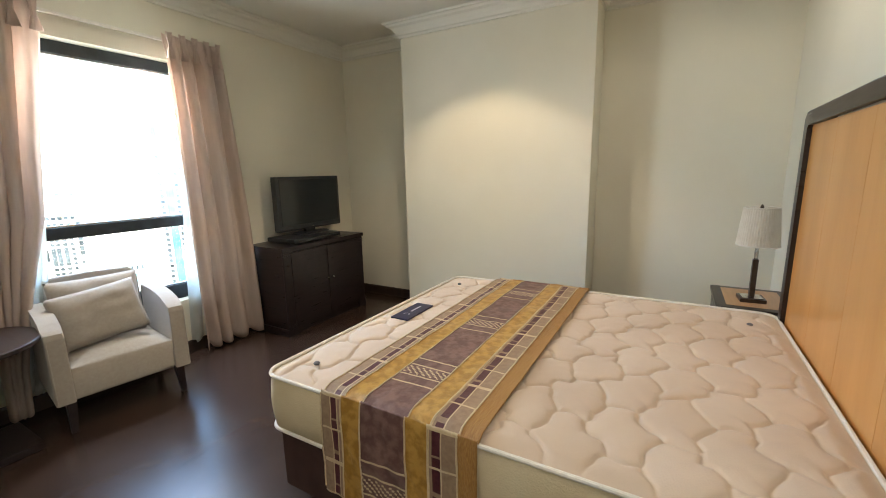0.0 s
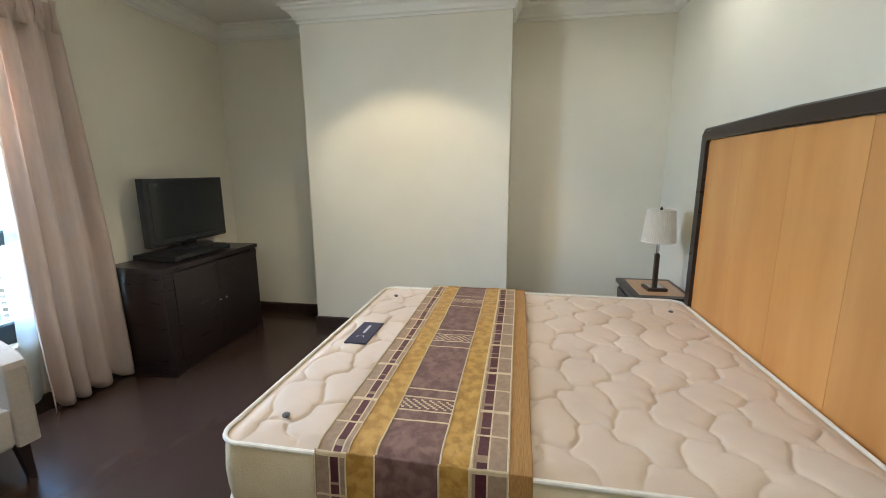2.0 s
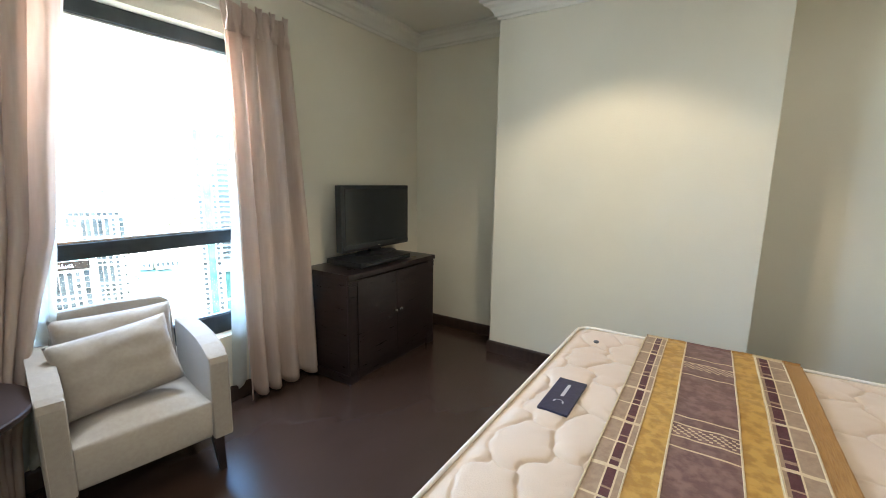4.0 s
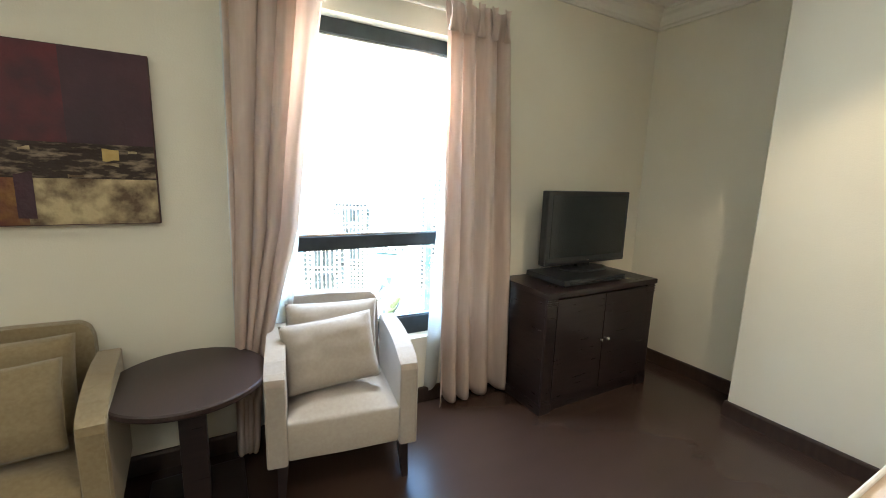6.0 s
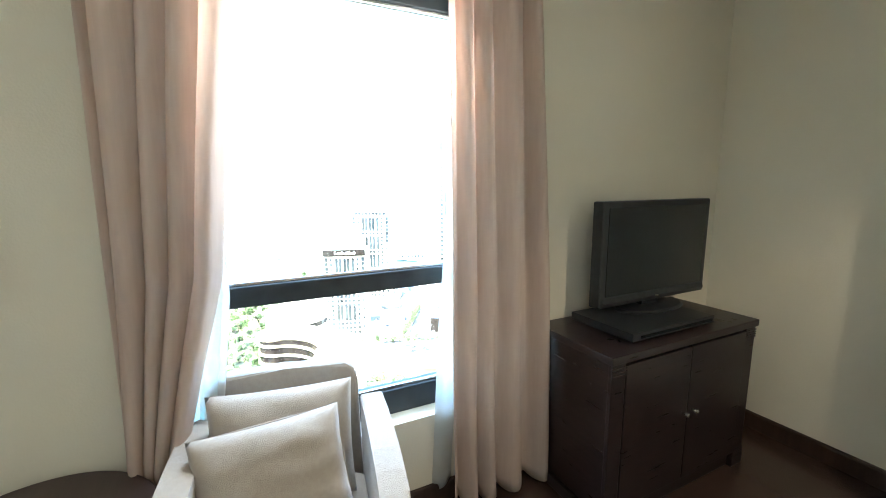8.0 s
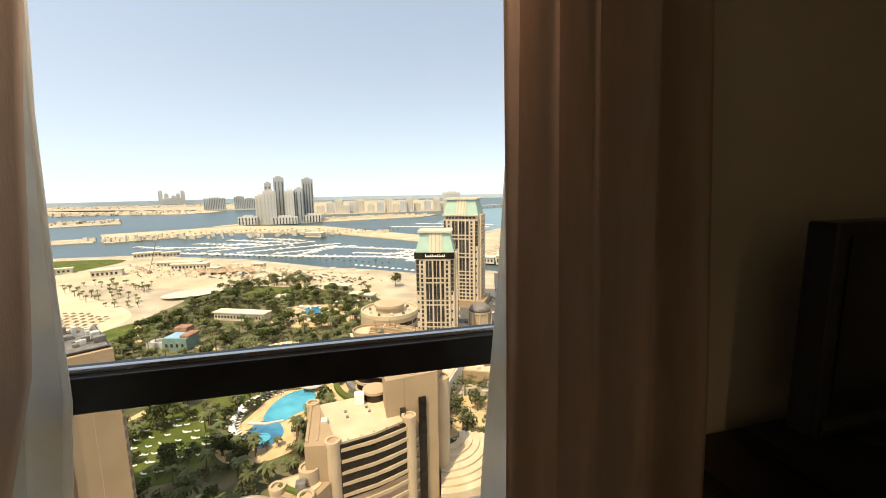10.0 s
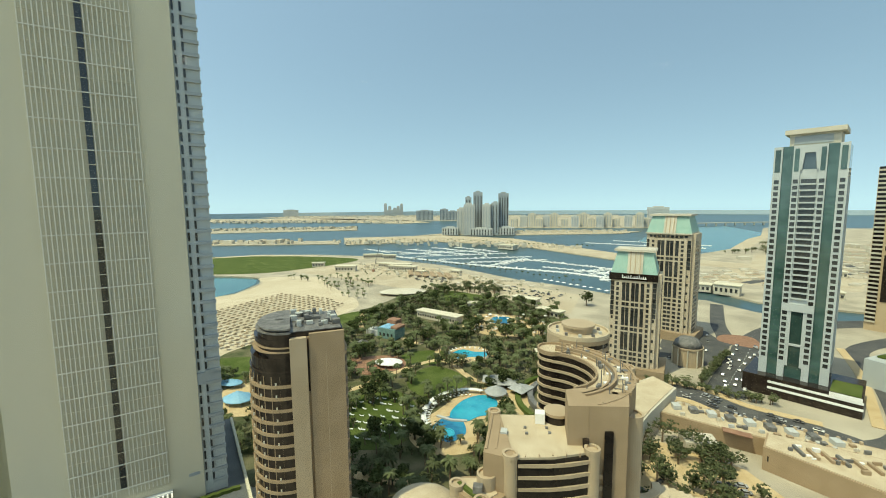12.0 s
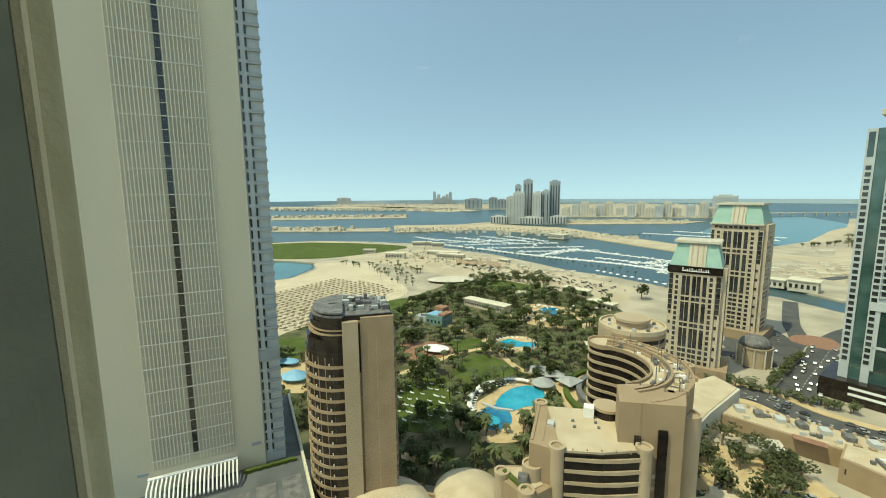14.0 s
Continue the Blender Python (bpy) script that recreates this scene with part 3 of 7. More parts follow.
def runner_point(u, s):
    """The cloth lies over the mattress and hangs down its two sides."""
    y = RU1 + (RU0 - RU1) * u
    length = BX1 - BX0
    drop = 0.42
    wr = 0.0042 * noise.noise((u * 5, s * 5, 4)) + 0.0024 * noise.noise((u * 15, s * 13, 9))
    q = s - drop
    r = 0.03
    if q < 0:
        d = -q
        return (BX0 - 0.014 - r * (1 - math.exp(-d / 0.05)) * 0.35 + wr * 2 - 0.006 * math.sin(7 * u) * d, y + 0.02 * d * (0.5 - u), 0.634 - d + 0.0, 1)
    if q > length:
        d = q - length
        return (BX1 + 0.014 + wr * 2, y, 0.634 - d, 1)
    soft = min(q, length - q)
    return (BX0 + q - (0.012 * (1 - smoothstep(0, 0.05, q))) , y + 0.004 * noise.noise((s * 2.0, u, 3)), 0.634 - 0.02 * (1 - smoothstep(0, 0.05, soft)) ** 2 + wr, 0)


bm = bmesh.new()
nu, ns = 126, 300
total = BX1 - BX0 + 0.42 + 0.30
grid = [[bm.verts.new(runner_point(i / nu, total * j / ns)[:3]) for i in range(nu + 1)] for j in range(ns + 1)]
for j in range(ns):
    for i in range(nu):
        f = bm.faces.new((grid[j][i], grid[j][i + 1], grid[j + 1][i + 1], grid[j + 1][i]))
        k = runner_cloth((i + 0.5) / nu, total * (j + 0.5) / ns)
        if k == 7:
            k = 4 if (i // 2 + j // 1) % 3 == 0 else 1
        f.material_index = k
ob = part("cloth", bm, [GOLD, PLUM, MAROON, TAUPE, CORD, RIB, TAUPE], runner, smooth=True)
so = ob.modifiers.new("thickness", "SOLIDIFY")
so.thickness = 0.004
so.offset = -1
for u, w in ((0.002, 0.003), (0.894, 0.0035), (0.155, 0.0025), (0.292, 0.003), (0.591, 0.003), (0.731, 0.0025)):
    pts = [runner_point(u, s) for s in np.linspace(0.02, total - 0.02, 120)]
    part("cord", tube([(p[0] - (0.003 if p[3] and p[0] < 2 else 0), p[1], p[2] + (0.0015 if not p[3] else 0)) for p in pts], w, 6), CORD, runner, "cream corded seam")

# ---- nightstand, lamp, socket ----
ns_ = thing("nightstand", pose(3.45, -0.055, 0), "dark wooden nightstand with tan inlaid top beside the bed", "nightstand")
part("body", boxed((-0.235, -0.18, 0.06), (0.235, 0.17, 0.575), 0.005), DARKWOOD, ns_)
part("top_edge", boxed((-0.255, -0.19, 0.575), (0.255, 0.195, 0.602), 0.006), DARKWOOD, ns_)
part("inlay", boxed((-0.20, -0.16, 0.6015), (0.20, 0.14, 0.6035)), TAN, ns_, "tan wood inlay")
for z in (0.34, 0.10):
    d = part("drawer", boxed((-0.22, 0.17, z), (0.22, 0.185, z + 0.2), 0.004), DARKWOOD, ns_)
    part("knob", lathe([(0.005, 0.0), (0.011, 0.012), (0.008, 0.02)], 14), CHROME, d).matrix_local = pose(0, 0.185, z + 0.1, -90)
for x in (-0.2, 0.16):
    for y in (-0.16, 0.11):
        part("leg", boxed((x, y, 0), (x + 0.04, y + 0.04, 0.062), 0.003), DARKWOOD, ns_)

tl = thing("table_lamp", pose(3.40, -0.05, 0.6036, 0, 0, 4), "bedside lamp with pleated white shade and bronze stem", "lamp")
part("foot", boxed((-0.065, -0.065, 0), (0.065, 0.065, 0.022), 0.003), BRONZE, tl, "square dark bronze foot")
part("foot_plate", boxed((-0.052, -0.052, 0.022), (0.052, 0.052, 0.026), 0.001), CHROME, tl)
part("stem", boxed((-0.014, -0.014, 0.026), (0.014, 0.014, 0.255), 0.003), BRONZE, tl)
part("collar", lathe([(0.008, 0.255), (0.011, 0.26), (0.011, 0.30), (0.006, 0.34)], 16), CHROME, tl)
bm = bmesh.new()
seg = 144
ra, rb = [], []
for i in range(seg):
    a = 2 * math.pi * i / seg
    w = 0.0028 * (1 if i % 3 == 0 else -0.6)
    ra.append(bm.verts.new(((0.106 + w) * math.cos(a), (0.106 + w) * math.sin(a), 0.340)))
    rb.append(bm.verts.new(((0.086 + w) * math.cos(a), (0.086 + w) * math.sin(a), 0.562)))
for i in range(seg):
    bm.faces.new((ra[i], ra[(i + 1) % seg], rb[(i + 1) % seg], rb[i]))
shade = part("shade", bm, SHADEFAB, tl, "pleated white fabric shade")
so = shade.modifiers.new("thickness", "SOLIDIFY")
so.thickness = 0.002
for z, r in ((0.341, 0.107), (0.561, 0.087)):
    part("shade_trim", tube([(r * math.cos(2 * math.pi * k / 48), r * math.sin(2 * math.pi * k / 48), z) for k in range(48)], 0.004, 6, True), PIPING, tl)
part("finial", lathe([(0.006, 0.545), (0.01, 0.565), (0.004, 0.58)], 12), BRONZE, tl)
part("spider", boxed((-0.08, -0.002, 0.548), (0.08, 0.002, 0.552)), BRONZE, tl)
part("bulb", lathe([(0.012, 0.34), (0.014, 0.38), (0.03, 0.42), (0.03, 0.45), (0.012, 0.48)], 16), PIPING, tl)

sock = thing("wall_socket", pose(3.33, SY, 0.83), "small grey wall switch plate beside the headboard", "switch")
part("plate", boxed((-0.04, 0.0, -0.06), (0.04, 0.009, 0.06), 0.003), SWITCH, sock)
part("rocker", boxed((-0.02, 0.009, -0.03), (0.02, 0.014, 0.03), 0.002), BRONZE, sock)


# ---- armchairs, table, picture ----
def armchair(m, fabric, label):
    ch = thing("armchair", m, label, "armchair", "armchairs by the window")
    arm = [(-0.255, 0.18), (-0.262, 0.56), (-0.252, 0.588), (-0.225, 0.604), (-0.16, 0.632), (-0.08, 0.652), (0.02, 0.664), (0.12, 0.668), (0.25, 0.668), (0.25, 0.18)]
    for x0, x1 in ((-0.335, -0.248), (0.248, 0.335)):
        bm = side_profile(arm, x0, x1)
        rim = [e for e in bm.edges if abs(e.verts[0].co.x - e.verts[1].co.x) < 1e-5]
        bmesh.ops.bevel(bm, geom=rim, offset=0.012, segments=3, profile=0.6, affect="EDGES")
        part("arm", bm, fabric, ch)
    bm = boxed((-0.2475, -0.225, 0.18), (0.2475, 0.19, 0.37), 0.012, 2)
    part("seat_base", bm, fabric, ch)
    bm = bmesh.new()
    nx, ny = 24, 20
    rows = []
    for j in range(ny + 1):
        v = j / ny
        row = []
        for i in range(nx + 1):
            u = 2 * i / nx - 1
            crown = 0.062 * (1 - abs(u) ** 3.5) * (1 - 0.35 * v) * smoothstep(0.0, 0.22, v + 0.02)
            tuck = 0.006 * math.exp(-((u - 0.12 + 0.1 * v) / 0.05) ** 2) * v + 0.004 * noise.noise((u * 2.5, v * 3.0, 2.0))
            row.append(bm.verts.new((0.2465 * u, -0.252 + 0.44 * v - 0.012 * (1 - u * u) * (1 - v) ** 3, 0.372 + crown - tuck)))
        rows.append(row)
    for j in range(ny):
        for i in range(nx):
            bm.faces.new((rows[j][i], rows[j][i + 1], rows[j + 1][i + 1], rows[j + 1][i]))
    low = [bm.verts.new((v.co.x, v.co.y + 0.012, 0.20)) for v in rows[0]]
    for i in range(nx):
        bm.faces.new((low[i], low[i + 1], rows[0][i + 1], rows[0][i]))
    part("seat", bm, fabric, ch, smooth=True)
    bm = plate([(-0.27, 0.3), (0.27, 0.3), (0.265, 0.80), (0.252, 0.848), (0.22, 0.872), (0.0, 0.878), (-0.22, 0.872), (-0.252, 0.848), (-0.265, 0.80)], 0.17, 0.25, 0.014)
    back = part("backrest", bm, fabric, ch)
    back.matrix_local = pose(-0.02, 0.03, -0.058, -4)
    cu = part("back_cushion", cushion(0.46, 0.42, 0.13, 2, 0.45), fabric, ch, smooth=True)
    cu.matrix_local = pose(-0.02, 0.11, 0.595, -8)
    for x in (-0.27, 0.27):
        for y, lean in ((-0.215, -0.02), (0.21, 0.03)):
            bm = bmesh.new()
            add_box(bm, (x - 0.024, y - 0.024, 0.0), (x + 0.024, y + 0.024, 0.19))
            for v in bm.verts:
                if v.co.z < 0.1:
                    v.co.x = x + (v.co.x - x) * 0.6 + (0.01 if x > 0 else -0.01)
                    v.co.y = y + (v.co.y - y) * 0.6 + lean
            part("leg", bm, DARKWOOD, ch, "tapered dark wooden leg")
    for x in (-0.335, 0.335):
        s = 1 if x > 0 else -1
        part("welt", tube([(x - s * 0.008, -0.256 - 0.006 * (z - 0.2) / 0.36, z) for z in np.linspace(0.20, 0.55, 12)], 0.003, 6), fabric, ch)
    return ch


armchair(pose(1.500, 3.435, 0, 0, 0, -9), CHAIRFAB, "light grey-beige upholstered armchair below the window")
armchair(pose(0.285, 3.40, 0, 0, 0, 3), CHAIRFAB2, "tan beige upholstered armchair under the painting")


def throw_cushion(m, material, label, seed):
    th = thing("cushion", m, label, "cushion", "cushions")
    part("cover", cushion(0.44, 0.335, 0.13, seed, 0.45), material, th, smooth=True)
    rim = []
    for k in range(60):
        a = 2 * math.pi * k / 60
        c, s = math.cos(a), math.sin(a)
        rim.append((0.212 * math.copysign(abs(c) ** 0.3, c), 0, 0.158 * math.copysign(abs(s) ** 0.35, s)))
    part("welt", tube(rim, 0.0035, 6, True), material, th)
    return th


throw_cushion(pose(1.45, 3.405, 0.597, -20, -7, -9), CHAIRFAB, "grey-beige rectangular cushion propped on the armchair", 5)
throw_cushion(pose(0.27, 3.33, 0.60, -20, -2, 3), CHAIRFAB2, "tan beige cushion propped on the armchair", 9)

tab = thing("side_table", pose(0.865, 3.40, 0), "round dark wooden side table between the armchairs", "table")
part("tabletop", lathe([(0.27, 0.562), (0.295, 0.570), (0.302, 0.580), (0.302, 0.594), (0.296, 0.600)], 72), TABLEWOOD, tab)
part("apron", lathe([(0.20, 0.545), (0.21, 0.562)], 40), TABLEWOOD, tab)
part("column", boxed((-0.05, -0.05, 0.04), (0.05, 0.05, 0.548), 0.006), DARKWOOD, tab)
part("foot_plate", boxed((-0.19, -0.19, 0.0), (0.19, 0.19, 0.04), 0.01), DARKWOOD, tab)

pic = thing("painting", pose(0.27, NX, 1.555, -0.5), "abstract unframed canvas in wine red, violet and ochre", "painting")
PW, PH = 0.515, 0.348
part("canvas", boxed((-PW, -0.036, -PH), (PW, -0.002, PH), 0.003), CANVAS_SIDE, pic)


def patch(x0, x1, z0, z1, material, seed, name="paint_field", lift=0.0):
    """A field of thick paint with ragged edges."""
    bm = bmesh.new()
    nx, nz = 26, 18
    rows = []
    for j in range(nz + 1):
        row = []
        for i in range(nx + 1):
            u, v = i / nx, j / nz
            x = x0 + (x1 - x0) * u
            z = z0 + (z1 - z0) * v
            z += 0.012 * noise.noise((x * 22, seed, v * 2)) * (1 if j in (0, nz) and lift else 0)
            row.append(bm.verts.new((x, -0.0375 - lift - 0.0012 * noise.noise((x * 30, z * 30, seed)), z)))
        rows.append(row)
    for j in range(nz):
        for i in range(nx):
            bm.faces.new((rows[j][i], rows[j][i + 1], rows[j + 1][i + 1], rows[j + 1][i]))
    part(name, bm, material, pic)


patch(-PW + 0.004, -0.035, -0.02, PH - 0.004, P_NIGHT, 1)
patch(-0.035, 0.23, -0.02, PH - 0.004, P_WINE, 2)
patch(0.23, PW - 0.004, -0.02, PH - 0.004, P_DUSK, 3)
patch(-PW + 0.004, PW - 0.004, -0.16, -0.02, P_CITY, 4)
patch(-PW + 0.004, 0.09, -PH + 0.004, -0.16, P_EMBER, 5)
patch(0.09, PW - 0.004, -PH + 0.004, -0.16, P_SAND, 6)
patch(0.06, 0.115, -PH + 0.03, -0.14, P_DUSK, 7, "paint_stroke", 0.003)
patch(0.335, 0.39, -0.085, -0.04, P_GOLD, 8, "paint_square", 0.004)
patch(-0.04, -0.03, -0.05, 0.10, P_SAND, 9, "paint_stroke", 0.004)
patch(-0.40, -0.06, -0.33, -0.27, P_RED, 10, "paint_stroke", 0.003)
for k in range(16):
    x = -0.46 + 0.06 * k + 0.02 * math.sin(7 * k)
    z = -0.05 - 0.05 * (k % 3) - 0.004 * math.sin(3 * k)
    patch(x, x + 0.05 + 0.02 * math.sin(2 * k), z, z + 0.009, P_SAND if k % 2 else P_CITY, 20 + k, "paint_stroke", 0.0035)

# ---- cabinet and television ----
cab = thing("tv_cabinet", pose(2.68, 3.235, 0), "dark espresso cabinet with two doors and fluted corners", "cabinet")
CW, CD = 1.03, 0.475
part("body", boxed((0.02, 0.025, 0.06), (CW - 0.02, CD, 0.755), 0.004), DARKWOOD, cab)
part("top", boxed((0, 0, 0.755), (CW, CD, 0.79), 0.006), DARKWOOD, cab)
part("plinth", side_profile([(0.03, 0.0), (0.03, 0.075), (CD - 0.02, 0.075), (CD - 0.02, 0.0)], 0.09, CW - 0.09, 0.003), DARKWOOD, cab)
for x in (0.004, CW - 0.099):
    part("corner_foot", boxed((x, 0.006, 0.0), (x + 0.095, CD - 0.004, 0.062), 0.006), DARKWOOD, cab)
    post = part("corner_post", boxed((x + 0.004, 0.008, 0.062), (x + 0.085, 0.028, 0.755), 0.006), DARKWOOD, cab)
    for k in range(4):
        part("flute", boxed((x + 0.002, 0.004, 0.70 + 0.012 * k), (x + 0.088, 0.012, 0.706 + 0.012 * k), 0.002), DARKWOOD, post)
        part("flute", boxed((x + 0.002, 0.004, 0.064 + 0.010 * k), (x + 0.088, 0.012, 0.069 + 0.010 * k), 0.002), DARKWOOD, post)
for k, x in enumerate((0.092, CW / 2 + 0.002)):
    d = part("door", boxed((x, 0.006, 0.085), (x + CW / 2 - 0.096, 0.026, 0.74), 0.003), DARKWOOD, cab)
    kx = x + CW / 2 - 0.096 - 0.03 if k == 0 else x + 0.03
    part("knob", lathe([(0.006, 0.0), (0.006, 0.012), (0.013, 0.018), (0.011, 0.028), (0.004, 0.031)], 18), CHROME, d, "small chrome knob").matrix_local = pose(kx, 0.006, 0.43, 90)

box_ = thing("media_box", pose(3.17, 3.33, 0.79), "flat black media box on the cabinet", "media box")
part("case", boxed((-0.30, -0.03, 0.008), (0.27, 0.33, 0.044), 0.004), BLACK, box_)
part("front_strip", boxed((-0.25, -0.033, 0.018), (0.25, -0.029, 0.03)), SCREEN, box_)
for x in (-0.22, 0.2):
    for y in (0.01, 0.29):
        part("foot", lathe([(0.012, 0), (0.014, 0.009)], 12, (x, y)), BLACK, box_)

tv = thing("television", pose(3.29, 3.545, 0.834), "flat black switched-off television on its stand", "television")
bm = boxed((-0.395, -0.03, 0.045), (0.395, 0.035, 0.549), 0.012, 3)
part("case", bm, BLACK, tv)
part("screen", boxed((-0.358, -0.0335, 0.10), (0.358, -0.0285, 0.52)), SCREEN, tv)
part("lower_bezel", side_profile([(-0.034, 0.05), (-0.040, 0.07), (-0.034, 0.092)], -0.38, 0.38), BLACK, tv)
part("badge", boxed((-0.012, -0.0415, 0.066), (0.012, -0.038, 0.074)), CHROME, tv)
part("back_shell", boxed((-0.28, 0.03, 0.11), (0.28, 0.085, 0.46), 0.02, 3), BLACK, tv)
part("neck", boxed((-0.06, -0.005, 0.012), (0.06, 0.03, 0.06), 0.006), BLACK, tv)
bm = lathe([(0.19, 0.0), (0.195, 0.005), (0.18, 0.012), (0.05, 0.018)], 48)
for v in bm.verts:
    v.co.x *= 1.15
    v.co.y *= 0.56
part("stand_base", bm, BLACK, tv)

# ================= outside =================
GZ = -110.0   # the ground below the window
SAND = mat("pale_sand", (0.42, 0.345, 0.24), (0.50, 0.425, 0.31), rough=0.95, scale=0.03, bump=0.2, bscale=0.6, world_space=True, spec=0.1)
EARTH = mat("dusty_ground", (0.33, 0.29, 0.22), (0.47, 0.41, 0.31), rough=0.95, scale=0.035, bump=0.2, bscale=0.5, world_space=True, spec=0.1)
BEACH = mat("bright_beach_sand", (0.50, 0.415, 0.29), (0.58, 0.49, 0.355), rough=0.95, scale=0.05, bump=0.2, bscale=0.6, world_space=True, spec=0.1)
LAWN = mat("mown_lawn", (0.060, 0.088, 0.020), (0.105, 0.13, 0.038), rough=0.95, scale=0.08, bump=0.3, bscale=1.2, world_space=True, spec=0.1)
GARDEN = mat("shaded_garden_floor", (0.065, 0.078, 0.032), (0.17, 0.15, 0.09), rough=0.95, scale=0.09, bump=0.3, bscale=1.0, world_space=True, spec=0.1)
PAVE = mat("sandstone_paving", (0.50, 0.36, 0.19), (0.58, 0.44, 0.26), rough=0.85, scale=0.2, bump=0.2, bscale=2, world_space=True, spec=0.2)
ASPHALT = mat("asphalt", (0.075, 0.075, 0.075), (0.11, 0.108, 0.10), rough=0.9, scale=0.1, bump=0.2, bscale=3, world_space=True, spec=0.2)
BRICKPAVE = mat("red_brick_paving", (0.24, 0.12, 0.075), (0.33, 0.18, 0.11), rough=0.9, scale=0.5, world_space=True)
SEA = mat("sea_water", (0.030, 0.070, 0.080), (0.040, 0.092, 0.100), rough=0.3, scale=0.004, bump=0.5, bscale=0.25, world_space=True, spec=0.35, low=0.3, high=0.7)
SHALLOW = mat("shallow_turquoise_water", (0.05, 0.19, 0.20), (0.035, 0.14, 0.16), rough=0.2, scale=0.02, bump=0.4, bscale=0.3, world_space=True, spec=0.35)
POOL = mat("pool_water", (0.012, 0.27, 0.40), (0.03, 0.40, 0.52), rough=0.1, scale=0.12, bump=0.2, bscale=1.5, world_space=True, spec=0.5)
POOLDEEP = mat("deep_pool_water", (0.010, 0.14, 0.27), (0.02, 0.25, 0.40), rough=0.1, scale=0.15, bump=0.2, bscale=1.5, world_space=True, spec=0.5)
# podium paving with its shade put into the colour
SHADEPAVE = mat("shade_toned_paving", (0.085, 0.092, 0.092), (0.13, 0.137, 0.135), rough=0.8, scale=0.15, bump=0.1, bscale=2)
PALESTONE = mat("pale_pinkish_stone", (0.50, 0.41, 0.30), (0.57, 0.48, 0.36), rough=0.85, scale=0.2, bump=0.15, bscale=3, spec=0.2)
BEIGE = mat("sand_beige_render", (0.315, 0.225, 0.138), (0.365, 0.265, 0.168), rough=0.85, scale=0.15, bump=0.15, bscale=3, spec=0.2)
BEIGE2 = mat("pale_stone_render", (0.40, 0.305, 0.20), (0.455, 0.355, 0.24), rough=0.85, scale=0.12, bump=0.15, bscale=3, spec=0.2)
ROOFTAN = mat("sun_bleached_roof", (0.47, 0.375, 0.25), (0.56, 0.46, 0.32), rough=0.9, scale=0.2, bump=0.2, bscale=2, spec=0.15)
CREAM = mat("cream_concrete", (0.50, 0.45, 0.35), (0.57, 0.52, 0.42), rough=0.8, scale=0.1, bump=0.1, bscale=2, spec=0.2)
OFFWHITE = mat("off_white_tower_paint", (0.585, 0.53, 0.395), (0.64, 0.585, 0.44), rough=0.85, scale=0.05, bump=0.1, bscale=1, stretch=(1, 1, 0.25), spec=0.2)
GRILLE = mat("pale_grille_paint", (0.68, 0.65, 0.56), (0.73, 0.70, 0.61), rough=0.7, scale=0.4, spec=0.2)
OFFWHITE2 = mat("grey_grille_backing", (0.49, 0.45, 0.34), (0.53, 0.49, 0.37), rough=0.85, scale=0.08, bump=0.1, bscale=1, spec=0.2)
WHITE = mat("white_painted_surface", (0.76, 0.75, 0.71), (0.80, 0.79, 0.76), rough=0.7, scale=0.4, spec=0.3)
GREYPANEL = mat("light_grey_cladding", (0.42, 0.45, 0.44), (0.47, 0.50, 0.49), rough=0.6, scale=0.1, spec=0.3)
GREYFAR = mat("blue_grey_concrete", (0.30, 0.33, 0.34), (0.37, 0.40, 0.40), rough=0.8, scale=0.02, spec=0.2)
GREYFAR2 = mat("pale_grey_concrete", (0.44, 0.45, 0.42), (0.50, 0.50, 0.47), rough=0.8, scale=0.02, spec=0.2)
COPPER = mat("pale_green_roof_panel", (0.26, 0.42, 0.35), (0.32, 0.48, 0.40), rough=0.6, scale=0.3, spec=0.3)
TEAL = mat("teal_painted_wall", (0.11, 0.20, 0.18), (0.16, 0.26, 0.23), rough=0.7, scale=0.3)
BLUEROOF = mat("blue_pool_canopy", (0.16, 0.36, 0.50), (0.22, 0.44, 0.58), rough=0.5, scale=0.2)
WIN = mat("dark_window_glass", (0.020, 0.022, 0.022), (0.045, 0.047, 0.045), rough=0.12, scale=0.4, spec=0.7, rand=0.5)
GLASSGREEN = mat("green_curtain_glass", (0.022, 0.055, 0.047), (0.055, 0.105, 0.092), rough=0.08, scale=0.12, spec=0.8, rand=0.35)
GLASSBLUE = mat("blue_curtain_glass", (0.045, 0.075, 0.095), (0.08, 0.12, 0.14), rough=0.1, scale=0.15, spec=0.8, rand=0.3)
GLASSBROWN = mat("brown_tinted_glass", (0.014, 0.010, 0.008), (0.030, 0.022, 0.017), rough=0.12, scale=0.4, spec=0.3, rand=0.4)
METALROOF = mat("weathered_roof_plant", (0.11, 0.105, 0.098), (0.21, 0.20, 0.185), rough=0.6, scale=0.5, spec=0.3)
GOLDSTONE = mat("tan_gold_stone", (0.44, 0.33, 0.20), (0.50, 0.38, 0.24), rough=0.75, scale=0.1)
TRUNK = mat("palm_trunk_bark", (0.16, 0.115, 0.075), (0.23, 0.17, 0.115), rough=0.95, scale=1.5, bump=0.5, bscale=6)
FROND = cloth("palm_frond_green", (0.085, 0.105, 0.045), (0.15, 0.165, 0.085), through_light=0.25, scale=0.6, rand=0.3)
LEAF = cloth("tree_leaf_green", (0.055, 0.075, 0.026), (0.105, 0.125, 0.050), through_light=0.25, scale=0.5, rand=0.3)
THATCH = mat("umbrella_thatch", (0.15, 0.11, 0.065), (0.22, 0.165, 0.10), rough=0.95, scale=2, rand=0.3)
